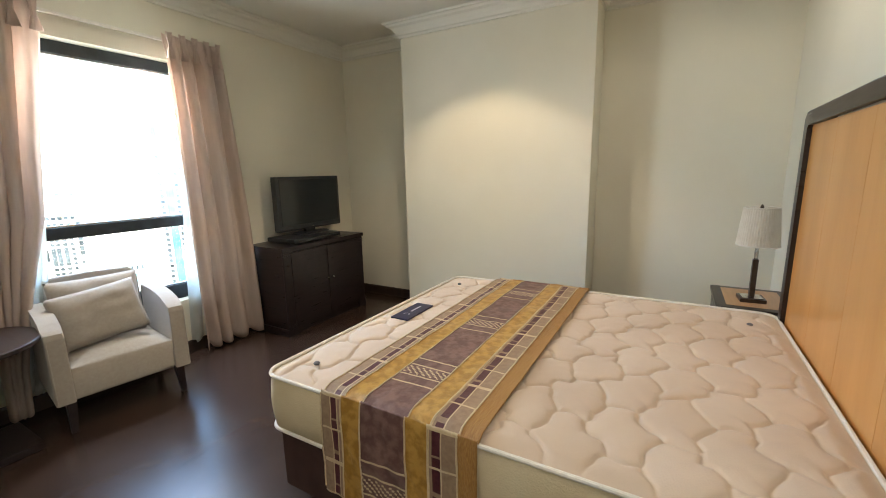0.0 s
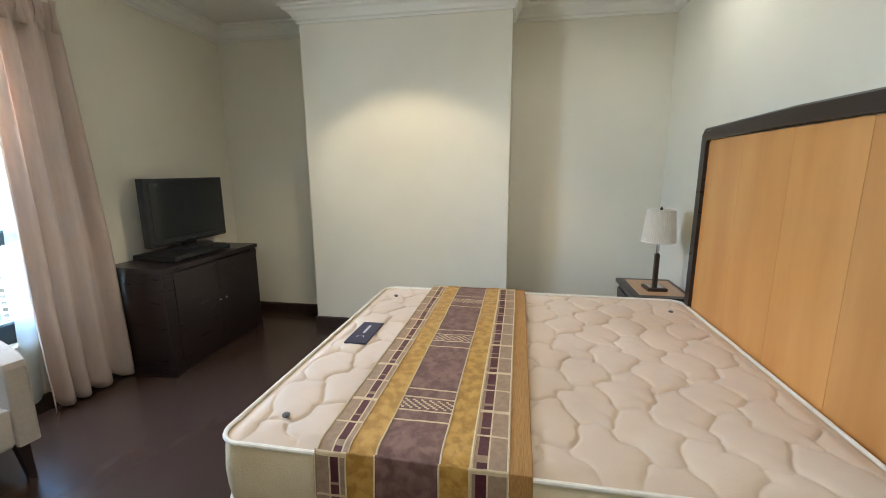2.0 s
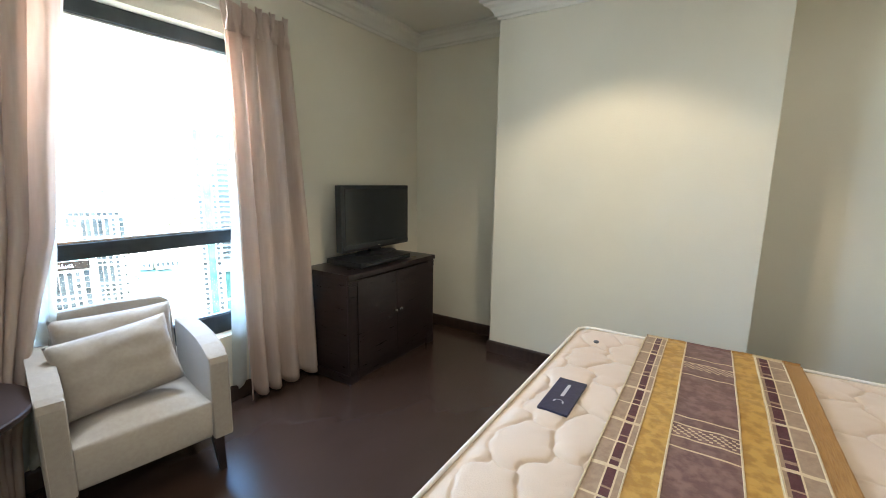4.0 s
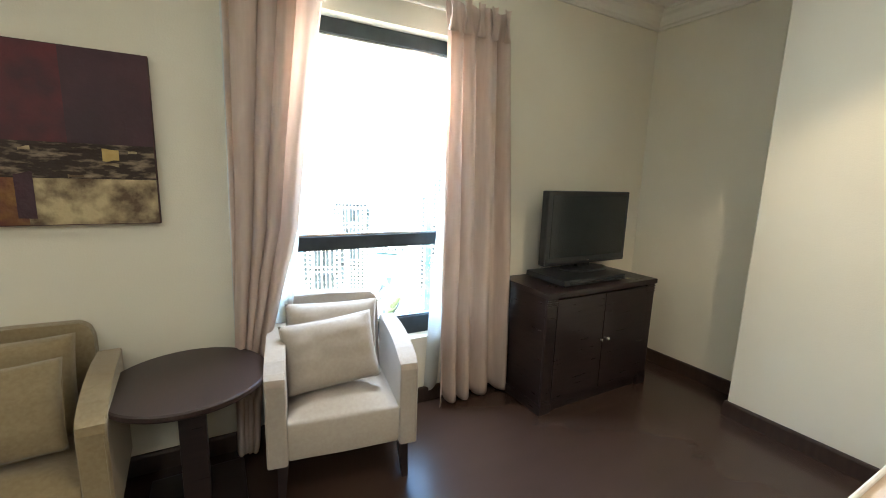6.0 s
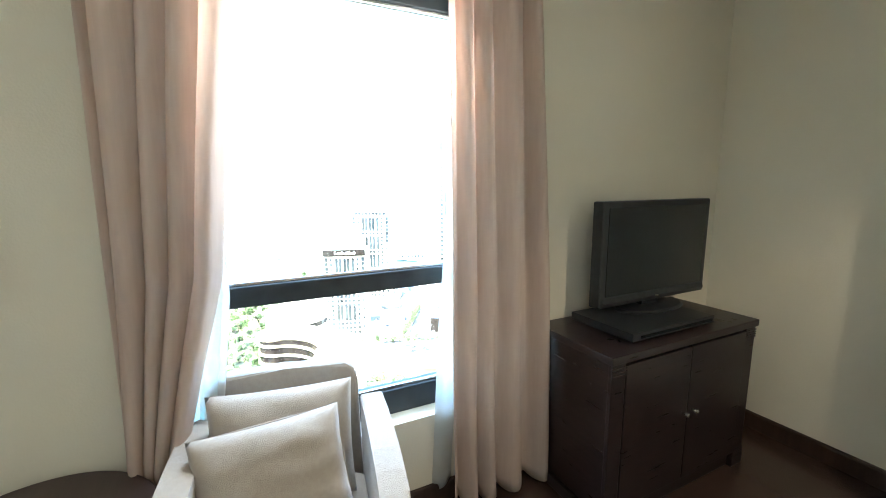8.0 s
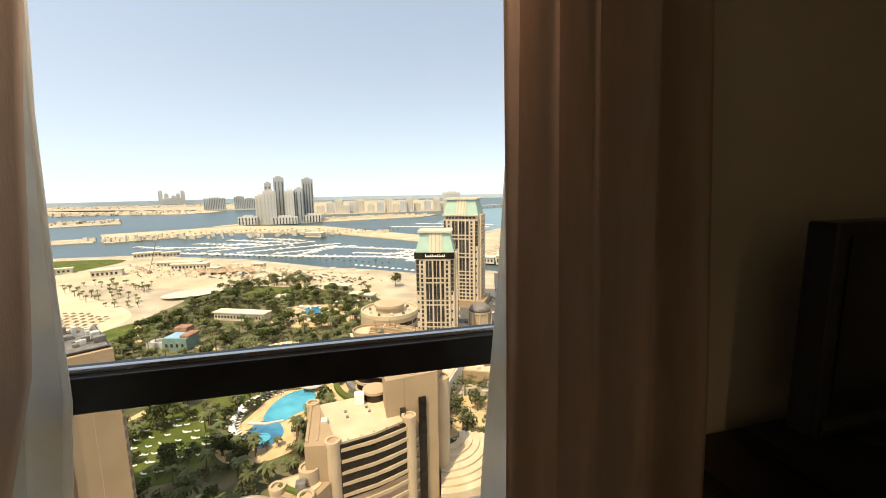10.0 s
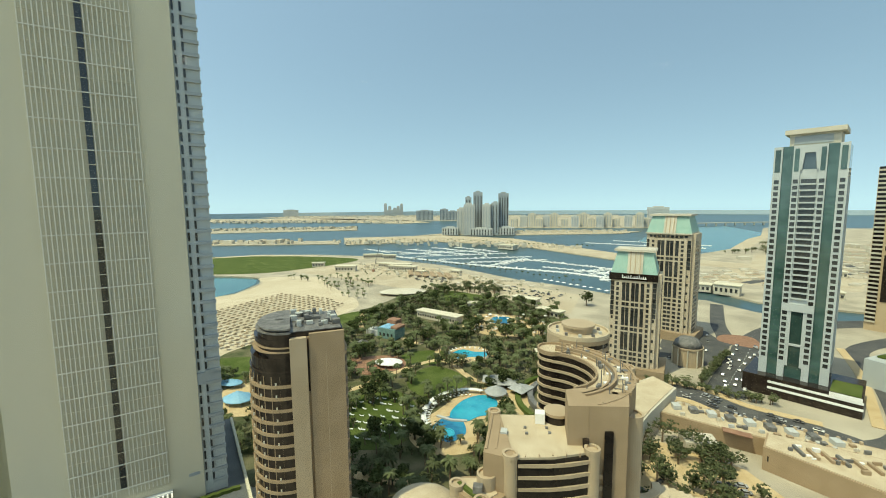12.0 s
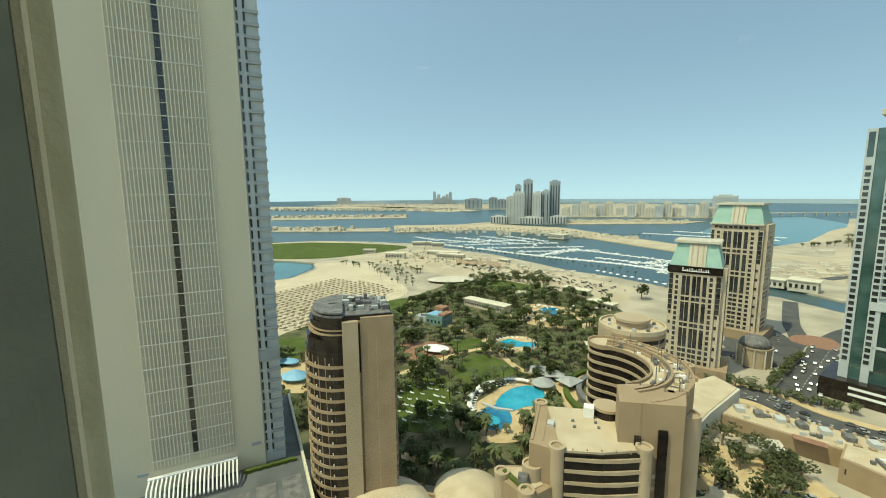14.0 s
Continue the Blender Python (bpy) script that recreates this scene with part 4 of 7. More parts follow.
TENSILE = mat("grey_white_shade_sail", (0.31, 0.31, 0.29), (0.38, 0.38, 0.36), rough=0.7, scale=0.3)
CARPAINT = mat("car_paint", (0.26, 0.26, 0.26), (0.31, 0.31, 0.30), rough=0.25, scale=1, spec=0.6, rand=0.5)
CARDARK = mat("dark_car_paint", (0.05, 0.05, 0.055), (0.08, 0.08, 0.085), rough=0.25, scale=1, spec=0.6, rand=0.5)
# far sea, its blue paled to paint in the haze
DISTANCE = mat("sea_with_painted_haze", (0.40, 0.49, 0.52), (0.43, 0.52, 0.55), rough=1.0, scale=0.0005, spec=0.0, world_space=True)


def ground_sheet(name, pts, z, material, label, category, thick=1.5):
    return structure(name, prism(pts, z - thick, z), material, label, category)


def smooth_loop(pts, steps=6):
    """A closed Catmull-Rom outline through a few corners."""
    out = []
    n = len(pts)
    for i in range(n):
        p0, p1, p2, p3 = (Vector(pts[(i + k) % n]) for k in (-1, 0, 1, 2))
        for s in range(steps):
            t = s / steps
            out.append(tuple(0.5 * ((2 * p1) + (p2 - p0) * t + (2 * p0 - 5 * p1 + 4 * p2 - p3) * t * t + (3 * p1 - p0 - 3 * p2 + p3) * t ** 3)))
    return out


# sea to the horizon, then an upright ring with haze in its colour
bm = bmesh.new()
add_lathe(bm, [(4800, GZ - 6), (4800, GZ - 2.0)], 96)
structure("water", bm, SEA, "calm blue-green sea reaching the horizon", "sea")
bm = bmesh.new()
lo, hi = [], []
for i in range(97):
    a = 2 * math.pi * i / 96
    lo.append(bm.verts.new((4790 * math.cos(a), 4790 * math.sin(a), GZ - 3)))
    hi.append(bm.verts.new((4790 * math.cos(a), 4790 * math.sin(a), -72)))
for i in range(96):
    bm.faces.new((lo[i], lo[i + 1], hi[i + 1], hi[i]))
structure("backdrop", bm, DISTANCE, "upright backdrop of far sea with haze painted into its blue", "sea")

# mainland: coast from the beach cove round to the canal, then far to the right and behind
MAIN = [(-900, -600), (-700, 120), (-470, 330), (-395, 405), (-372, 455), (-385, 520), (-417, 566), (-470, 570), (-580, 545), (-860, 500), (-980, 640), (-700, 770), (-612, 838), (-480, 858), (-360, 850),
        (-262, 795), (-160, 742), (-79, 670), (-16, 612), (42, 580), (90, 540), (150, 528), (196, 520), (226, 470), (300, 440), (460, 400), (900, 300), (1500, -600)]
ground_sheet("ground", MAIN, GZ, EARTH, "dusty pale mainland ground", "ground", 6)
EAST = [(150, 590), (216, 588), (250, 520), (330, 490), (480, 440), (920, 340), (2500, 200), (2600, 1900), (980, 2050), (820, 1720), (740, 1560), (640, 1420), (477, 1125), (365, 1000), (250, 860), (160, 700)]
ground_sheet("ground_canal_side", EAST, GZ, EARTH, "bare pale reclaimed land across the canal", "ground", 6)
ground_sheet("beach", smooth_loop([(-225, 245), (-330, 330), (-392, 405), (-370, 452), (-380, 520), (-412, 562), (-330, 585), (-270, 520), (-190, 430), (-200, 350)]), GZ + 0.15, BEACH, "pale sandy beach", "beach", 0.6)
ground_sheet("beach_spit", [(-440, 645), (-330, 600), (-160, 520), (40, 430), (60, 520), (-40, 600), (-160, 700), (-300, 760)], GZ + 0.1, SAND, "sandy lot behind the garden", "sand", 0.4)
ground_sheet("island_lawn", smooth_loop([(-860, 545), (-600, 570), (-470, 590), (-400, 650), (-350, 790), (-480, 820), (-640, 800), (-900, 690)], 5), GZ + 0.2, LAWN, "broad green lawn on the spit", "lawn", 0.5)
ground_sheet("sand_strip", [(-980, 650), (-700, 765), (-610, 832), (-470, 852), (-470, 828), (-610, 806), (-700, 742)], GZ + 0.3, SAND, "sandy edge of the spit", "sand", 0.5)
ground_sheet("cove_water", smooth_loop([(-860, 505), (-600, 542), (-480, 566), (-425, 562), (-395, 520), (-385, 456), (-420, 400), (-560, 330), (-900, 300)], 4), GZ - 1.9, SHALLOW, "turquoise shallows in the cove", "water", 0.2)
ground_sheet("bay_water", [(400, 1020), (490, 1130), (650, 1425), (750, 1565), (830, 1725), (900, 2200), (560, 2000), (300, 1300)], GZ - 1.9, SHALLOW, "turquoise bay along the far beach", "water", 0.2)
ground_sheet("bay_beach", [(470, 1120), (640, 1420), (740, 1560), (820, 1720), (850, 1715), (780, 1560), (670, 1400), (500, 1105)], GZ + 0.2, SAND, "far white beach", "beach", 0.4)
ground_sheet("garden_floor", smooth_loop([(-150, 150), (-225, 250), (-190, 350), (-165, 440), (-140, 520), (-60, 500), (30, 432), (40, 330), (20, 250), (-6, 200), (-20, 150), (-70, 138)]), GZ + 0.3, GARDEN, "planted hotel garden floor", "garden", 0.6)
ground_sheet("lawn_round", smooth_loop([(-76, 250), (-64, 270), (-45, 262), (-37, 248), (-42, 238), (-54, 226), (-68, 230)]), GZ + 0.45, LAWN, "round mown lawn in the garden", "lawn", 0.3)
ground_sheet("lawn_sunbeds", smooth_loop([(-103, 205), (-88, 226), (-68, 224), (-53, 195), (-62, 172), (-88, 172)]), GZ + 0.45, LAWN, "lawn set with sunbeds", "lawn", 0.3)
ground_sheet("lawn_upper", smooth_loop([(-92, 288), (-74, 300), (-60, 296), (-62, 276), (-82, 270)]), GZ + 0.45, LAWN, "small lawn between palms", "lawn", 0.3)
ground_sheet("lawn_beach", smooth_loop([(-225, 250), (-196, 262), (-172, 250), (-180, 226), (-212, 226)]), GZ + 0.45, LAWN, "lawn behind the beach", "lawn", 0.3)
ground_sheet("lawn_beach_upper", smooth_loop([(-165, 345), (-148, 380), (-176, 400), (-196, 360)]), GZ + 0.45, LAWN, "green strip behind the beach", "lawn", 0.3)
ground_sheet("lawn_tennis", [(-120, 470), (-60, 450), (-40, 490), (-100, 520)], GZ + 0.45, LAWN, "green court in the garden", "lawn", 0.3)
ground_sheet("pool_terrace", smooth_loop([(-56, 186), (-46, 214), (-34, 238), (-12, 246), (2, 232), (-8, 200), (-22, 178), (-42, 172)]), GZ + 0.5, PAVE, "sandstone pool terrace", "terrace", 0.3)
ground_sheet("pool_terrace_upper", smooth_loop([(-60, 292), (-52, 312), (-34, 314), (-25, 298), (-36, 284), (-50, 280)]), GZ + 0.5, PAVE, "sandstone terrace round the small pool", "terrace", 0.3)
ground_sheet("terrace_plaza", smooth_loop([(-130, 268), (-100, 284), (-84, 270), (-92, 250), (-122, 250)]), GZ + 0.5, BRICKPAVE, "red brick terrace by the tent", "terrace", 0.3)
ground_sheet("terrace_waterpark", smooth_loop([(-182, 196), (-172, 222), (-146, 214), (-140, 190), (-160, 182)]), GZ + 0.5, PAVE, "sandy terrace by the blue canopy", "terrace", 0.3)
ground_sheet("terrace_far", smooth_loop([(-60, 365), (-50, 410), (-8, 410), (20, 380), (16, 350), (-30, 345)]), GZ + 0.5, PAVE, "pale paved pool terrace among trees", "terrace", 0.3)


def path_strip(name, pts, width, z, material, label, category):
    """A strip of paving along a line."""
    bm = bmesh.new()
    prev = None
    n = len(pts)
    for i in range(n):
        a, b = Vector(pts[max(i - 1, 0)]), Vector(pts[min(i + 1, n - 1)])
        d = (b - a).normalized()
        nrm = Vector((-d.y, d.x)) * width / 2
        p = Vector(pts[i])
        pair = [bm.verts.new((*(p + nrm), z)), bm.verts.new((*(p - nrm), z))]
        if prev:
            bm.faces.new((prev[0], prev[1], pair[1], pair[0]))
        prev = pair
    for f in bmesh.ops.extrude_face_region(bm, geom=bm.faces[:])["geom"]:
        if isinstance(f, bmesh.types.BMVert):
            f.co.z -= 0.3
    return structure(name, bm, material, label, category)


def spline(pts, steps=8):
    out = []
    n = len(pts)
    for i in range(n - 1):
        p0, p1, p2, p3 = (Vector(pts[min(max(i + k, 0), n - 1)]) for k in (-1, 0, 1, 2))
        for s in range(steps):
            t = s / steps
            out.append(0.5 * ((2 * p1) + (p2 - p0) * t + (2 * p0 - 5 * p1 + 4 * p2 - p3) * t * t + (3 * p1 - p0 - 3 * p2 + p3) * t ** 3))
    return out + [Vector(pts[-1])]


for k, pts in enumerate(([(-62, 318), (-68, 300), (-62, 284), (-52, 276), (-34, 254), (-14, 248)], [(-62, 284), (-78, 268), (-96, 238), (-110, 214)], [(-104, 176), (-82, 164), (-70, 152), (-44, 150), (-26, 140)],
                         [(-112, 330), (-96, 318), (-84, 312)], [(-150, 346), (-164, 372), (-168, 396)], [(0, 245), (8, 262), (20, 268)])):
    path_strip("garden_path", spline(pts), 4.2, GZ + 0.55, PAVE, "winding sandstone garden path", "path")

pools = structure("pool_main", prism(smooth_loop([(-46, 190), (-43, 203), (-36, 206), (-31, 200), (-29, 190), (-36, 182)]), GZ + 0.3, GZ + 0.58), POOLDEEP, "deep blue lower lagoon pool", "pool")
structure("pool_lagoon", prism(smooth_loop([(-40, 207), (-36, 224), (-26, 233), (-17, 228), (-17, 214), (-25, 208), (-31, 202)]), GZ + 0.3, GZ + 0.66), POOL, "bright turquoise lagoon pool", "pool")
structure("pool_bridge", prism([(-46.5, 203.4), (-38, 200.6), (-30, 201.4), (-30, 202.8), (-38, 202.2), (-46, 205)], GZ + 0.5, GZ + 1.3), GREYFAR2, "pale footbridge between the pools", "bridge")
structure("pool_spa", lathe([(4.6, GZ + 0.3), (4.6, GZ + 0.95), (3.9, GZ + 0.95), (3.9, GZ + 0.75)], 28, (-38.5, 189)), POOL, "round spa pool inside the lower lagoon", "pool")
structure("pool_upper", prism(smooth_loop([(-56, 297), (-50, 306), (-40, 303), (-31, 304), (-31, 294), (-42, 292), (-50, 287)]), GZ + 0.3, GZ + 0.62), POOL, "small turquoise garden pool", "pool")
structure("pool_far", prism(smooth_loop([(-36, 384), (-35, 402), (-20, 404), (-18, 384)]), GZ + 0.3, GZ + 0.62), POOLDEEP, "dark blue pool among the trees", "pool")

# roads and lots on the right
path_strip("road_beach", spline([(30, 262), (88, 262), (112, 240), (140, 225), (152, 205), (146, 160), (140, 60)]), 17, GZ + 0.2, ASPHALT, "street with parked cars and trees", "road")
path_strip("road_side", spline([(112, 262), (128, 290), (150, 325), (178, 372), (230, 420), (330, 450)]), 20, GZ + 0.24, ASPHALT, "wide side street with parked cars", "road")
path_strip("road_tower", spline([(150, 214), (178, 232), (215, 300), (240, 360), (300, 400)]), 13, GZ + 0.22, ASPHALT, "street between the glass towers", "road")
path_strip("road_marina", spline([(60, 300), (100, 330), (150, 360), (170, 420), (200, 500)]), 12, GZ + 0.21, ASPHALT, "drive behind the stone towers", "road")
ground_sheet("lot_hotel", [(100, 300), (128, 312), (152, 352), (150, 392), (118, 392), (100, 345)], GZ + 0.17, ASPHALT, "dark hotel forecourt", "road", 0.3)
ground_sheet("lot_orange", smooth_loop([(150, 366), (160, 384), (180, 380), (172, 352)]), GZ + 0.3, BRICKPAVE, "bare orange sand lot", "sand", 0.3)
ground_sheet("lot_sand", [(40, 165), (54, 205), (70, 200), (90, 188), (98, 168), (70, 140), (44, 140)], GZ + 0.2, PAVE, "sandy car lot under trees", "sand", 0.3)
path_strip("kerb_island", spline([(146, 212), (150, 205), (157, 207), (156, 214), (150, 216)]), 2.0, GZ + 0.4, SAND, "round traffic island kerb", "kerb")
for k in range(4):
    path_strip("canal_road", [(230 + 60 * k, 600 + 40 * k), (330 + 60 * k, 700 + 20 * k), (420 + 70 * k, 760 + 120 * k)], 14, GZ + 0.2, ASPHALT if k % 2 else SAND, "road on the reclaimed land", "road")
ground_sheet("lot_white", [(250, 640), (400, 600), (470, 700), (330, 780)], GZ + 0.12, SAND, "pale levelled plot", "sand", 0.3)
ground_sheet("lot_white_far", [(380, 830), (520, 800), (600, 960), (470, 1000)], GZ + 0.12, SAND, "pale levelled plot", "sand", 0.3)

for nm, pts, off in (("pavement", [(30, 262), (88, 262), (112, 240), (140, 225)], 11.5), ("pavement", [(30, 262), (88, 262), (112, 240), (140, 225)], -11.5), ("pavement", [(128, 290), (150, 325), (178, 372)], -13), ("pavement", [(178, 232), (215, 300), (240, 360)], 9.5)):
    base = spline(pts)
    moved = []
    for k, p in enumerate(base):
        d = (base[min(k + 1, len(base) - 1)] - base[max(k - 1, 0)]).normalized()
        moved.append(p + Vector((-d.y, d.x)) * off)
    path_strip("pavement", moved, 5.0, GZ + 0.42, PAVE, "sandstone pavement beside the street", "pavement")
for pts, gap in (([(30, 262), (88, 262), (112, 240), (140, 225), (152, 205), (146, 160)], 2), ([(112, 262), (128, 290), (150, 325), (178, 372)], 2)):
    base = spline(pts, 14)
    for k in range(0, len(base) - 1, gap):
        path_strip("lane_mark", [base[k], base[k] + (base[k + 1] - base[k]) * 0.55], 0.35, GZ + 0.27, WHITE, "white painted lane mark", "road marking")

# jetties and islands in the water
for nm, pts, material in (("jetty", [(-640, 1320), (-320, 1470), (-60, 1360), (190, 980), (420, 820), (395, 760), (165, 868), (-50, 1150), (-300, 1232), (-520, 1085)], SAND),
                          ("islet_near", [(-1500, 860), (-1013, 1117), (-604, 1218), (-555, 1112), (-919, 1010), (-1400, 760)], EARTH),
                          ("islet_villas", [(-2300, 1200), (-1330, 1468), (-783, 1752), (-905, 2030), (-1619, 1788), (-2500, 1500)], EARTH),
                          ("islet_palm", [(-3600, 1900), (-2222, 2455), (-1500, 2620), (-773, 2404), (-640, 2560), (-900, 2900), (-1700, 3300), (-3600, 3000)], SAND),
                          ("islet_towers", [(-420, 1440), (-300, 1500), (-60, 1520), (330, 1640), (420, 1760), (100, 1800), (-90, 1720), (-300, 1640)], SAND),
                          ("islet_crescent", [(-900, 2780), (-500, 2820), (-100, 1990), (530, 2020), (700, 2500), (900, 4000), (-2600, 4300), (-2600, 3500)], EARTH)):
    ground_sheet(nm, pts, GZ + 0.2, material, "low sandy strip of land in the sea", "island", 6)

# ---- marina piers and boats ----
pier_mat = WHITE
def pier(a, b, width):
    th = thing("pier", pose(0, 0, 0), "long white floating marina pier", "pier", "marina piers")
    a, b = Vector(a), Vector(b)
    d = (b - a).normalized()
    n = Vector((-d.y, d.x)) * width / 2
    part("deck", prism([tuple(a + n), tuple(a - n), tuple(b - n), tuple(b + n)], GZ - 2.4, GZ - 0.8), pier_mat, th)
    count = max(2, int((b - a).length / 14))
    for k in range(count):
        p = a + d * ((k + 0.5) * (b - a).length / count)
        q = n.normalized()
        for s in (-1, 1):
            e = p + q * s * 11
            t = d * 0.6
            part("finger", prism([tuple(p + t), tuple(p - t), tuple(e - t), tuple(e + t)], GZ - 2.4, GZ - 1.0), pier_mat, th)
    return th, d, count


def boat(m, size, label="white motor boat moored at a pier"):
    th = thing("boat", m @ Matrix.Scale(size, 4), label, "boat", "moored boats")
    bm = bmesh.new()
    rows = []
    for y, w, z in ((-6, 1.7, 0), (-2, 2.0, 0), (3, 1.6, 0.1), (6.5, 0.15, 0.4)):
        rows.append([bm.verts.new((sx * w * k, y, zz)) for sx, k, zz in ((-1, 0.6, 0), (-1, 1, 1.5 + z), (1, 1, 1.5 + z), (1, 0.6, 0))])
    for a, b in zip(rows, rows[1:]):
        for i in range(4):
            bm.faces.new((a[i], a[(i + 1) % 4], b[(i + 1) % 4], b[i]))
    bm.faces.new(rows[0])
    bm.faces.new(rows[-1][::-1])
    part("hull", bm, WHITE, th)
    part("cabin", boxed((-1.3, -3.5, 1.5), (1.3, 1.8, 3.0), 0.3, 1), WHITE, th)
    part("windscreen", boxed((-1.32, -0.5, 2.1), (1.32, 1.9, 2.6), 0.1, 1), WIN, th)
    return th


first_boat = boat(pose(-100, 900, GZ - 2.2, 0, 0, 30), 1.4)
rng = random.Random(4)
PIERS = [((-330, 880), (-78, 752), 5), ((-78, 752), (60, 700), 6), ((-350, 960), (-200, 905), 3), ((-310, 1010), (-150, 930), 3), ((-260, 1060), (-110, 960), 3), ((-200, 1080), (-80, 985), 3),
         ((60, 700), (128, 652), 6), ((20, 760), (150, 690), 3), ((40, 820), (165, 735), 3), ((-20, 860), (60, 810), 4), ((-78, 752), (-10, 870), 5), ((128, 652), (100, 640), 5), ((-300, 905), (-130, 1000), 3), ((-250, 870), (-60, 960), 3), ((-190, 830), (0, 905), 3), ((-120, 795), (30, 860), 3), ((70, 715), (200, 770), 3), ((90, 690), (215, 735), 3), ((-420, 1000), (-330, 930), 4), ((150, 1250), (420, 1130), 5), ((240, 1330), (460, 1200), 4)]
for a, b, w in PIERS:
    th, d, count = pier(a, b, w)
    for k in range(int(count * 0.75)):
        p = Vector(a) + (Vector(b) - Vector(a)) * rng.random()
        s = rng.choice((-1, 1))
        q = p + Vector((-d.y, d.x)) * s * (7 + w / 2)
        copy_thing(first_boat, pose(q.x, q.y, GZ - 2.2, 0, 0, math.degrees(math.atan2(d.y, d.x)) + (0 if s > 0 else 180)) @ Matrix.Scale(rng.uniform(0.5, 1.0) / 1.4, 4))


# ---- towers ----
PIECES = {}


def piece(name, size, material, parent, at, bevel=False):
    """One window, slab or fin: a box of its own that shares its mesh with its likes."""
    key = (name, tuple(round(s, 3) for s in size), material.name)
    if key not in PIECES:
        bm = boxed([-s / 2 for s in size], [s / 2 for s in size])
        me = bpy.data.meshes.new(name)
        bmesh.ops.recalc_face_normals(bm, faces=bm.faces[:])
        bm.to_mesh(me)
        bm.free()
        me.materials.append(material)
        PIECES[key] = me
    ob = new(name, PIECES[key])
    ob.parent = parent
    ob.location = at
    return ob


def stone_tower(m, w, d, h, rows, label, signed=True):
    """Pale stone hotel tower: window grid, dark corner glazing, and a mansard crown with green panels. The front is -y."""
    t = thing("stone_tower", m, label, "tower", "stone hotel towers")
    part("wall", boxed((-w / 2, 0, 0), (w / 2, d, h)), PALESTONE, t)
    part("bay_wall", boxed((-w / 2 + 2.6, -1.4, 0), (w / 2 - 2.8, 0.0, h - 5)), PALESTONE, t)
    part("side_pier", boxed((w / 2 - 0.02, 2.5, 0), (w / 2 + 2.2, d - 3, h - 1)), PALESTONE, t)
    if signed:
        part("eave_band", boxed((-w / 2 - 0.8, -2.0, h - 5), (w / 2 + 0.3, d + 0.5, h - 0.6)), GLASSBROWN, t, "dark sign band under the crown")
        sign = part("sign", boxed((-6.5, -2.12, h - 3.7), (7.5, -2.02, h - 3.3)), WHITE, t, "white sign strokes on the dark band")
        for k in range(12):
            x = -6.4 + 1.18 * k
            part("stroke", boxed((x, -2.16, h - 3.3 - 0.5 * (k % 4 == 2)), (x + 0.42, -2.05, h - (1.5, 2.6, 2.2, 1.9)[k % 4])), WHITE, sign)
    else:
        part("eave_band", boxed((-w / 2 - 0.6, -1.8, h - 1.6), (w / 2 + 0.3, d + 0.5, h - 0.6)), CREAM, t)
        for k in range(9):
            piece("eave_window", (2.1, 0.4, 1.8), WIN, t, (-w / 2 + 3.4 + 3.2 * k, -0.02 if k in (0, 8) else -1.42, h - 3.4))
    bm = bmesh.new()
    for (x0, x1, y0, y1, z), (x2, x3, y2, y3, z2) in (((-w / 2, w / 2, -1, d, h - 0.6), (-w / 2 + 3.4, w / 2 - 3.4, 2.5, d - 3.5, h + 13)),):
        a = [bm.verts.new(p) for p in ((x0, y0, z), (x1, y0, z), (x1, y1, z), (x0, y1, z))]
        b = [bm.verts.new(p) for p in ((x2, y2, z2), (x3, y2, z2), (x3, y3, z2), (x2, y3, z2))]
        for i in range(4):
            bm.faces.new((a[i], a[(i + 1) % 4], b[(i + 1) % 4], b[i]))
        bm.faces.new(a[::-1])
        bm.faces.new(b)
    part("crown", bm, COPPER, t, "pale green sloping crown")
    part("crown_pier", side_profile([(-1.8, h - 0.6), (1.9, h + 13.2), (4.0, h + 13.2), (4.0, h - 0.6)], -3.8, 5.0), CREAM, t)
    for x in (-2.2, 0.6, 3.4):
        part("crown_rib", side_profile([(-2.2, h - 0.6), (1.5, h + 13.2), (1.9, h + 13.2), (-1.7, h - 0.6)], x - 0.25, x + 0.25), BEIGE2, t)
    part("crown_slab", boxed((-w / 2 + 1.5, 0.5, h + 13), (w / 2 - 1.5, d - 2, h + 14.4)), CREAM, t)
    step = (h - 10) / rows
    for r in range(rows):
        z = 4 + step * (r + 0.5)
        tall = 1.9
        wide = 0.072 * w
        for fx in (-0.335, -0.20, -0.115, 0.0, 0.085, 0.20, 0.315):
            piece("window", (wide * (0.8 if abs(fx) > 0.3 else 1.0), 0.4, tall + 0.25), WIN, t, (fx * w, -1.38, z))
        if r >= rows - 7:
            for fx in (-0.455, 0.45):
                piece("corner_glazing", (0.075 * w, 0.4, step * 0.9), WIN, t, (fx * w, 0.0, z))
        elif r % 2 == 0:
            for fx in (-0.45, 0.44):
                piece("window", (0.045 * w, 0.4, tall), WIN, t, (fx * w, 0.0, z))
        for y in (4.6, 7.8, 11.0, 14.2):
            if y < d - 4:
                piece("side_window", (0.4, 1.5, tall), WIN, t, (w / 2 + 2.15, y, z))
    for r in (2, 7, 12):
        for fx in (-0.20, -0.115, 0.0, 0.085, 0.20):
            piece("strip_window", (0.072 * w, 0.42, step * 2.7), WIN, t, (fx * w, -1.40, 4 + step * (r + rows - 14)))
    for fx in (-0.27, -0.06, 0.14, 0.26):
        part("pilaster", boxed((fx * w - 0.3, -1.75, 6), (fx * w + 0.3, -1.38, h - 5.2)), PALESTONE, t)
    part("podium", boxed((-w / 2 - 3, -4, 0), (w / 2 + 6, d + 4, 7)), BEIGE, t)
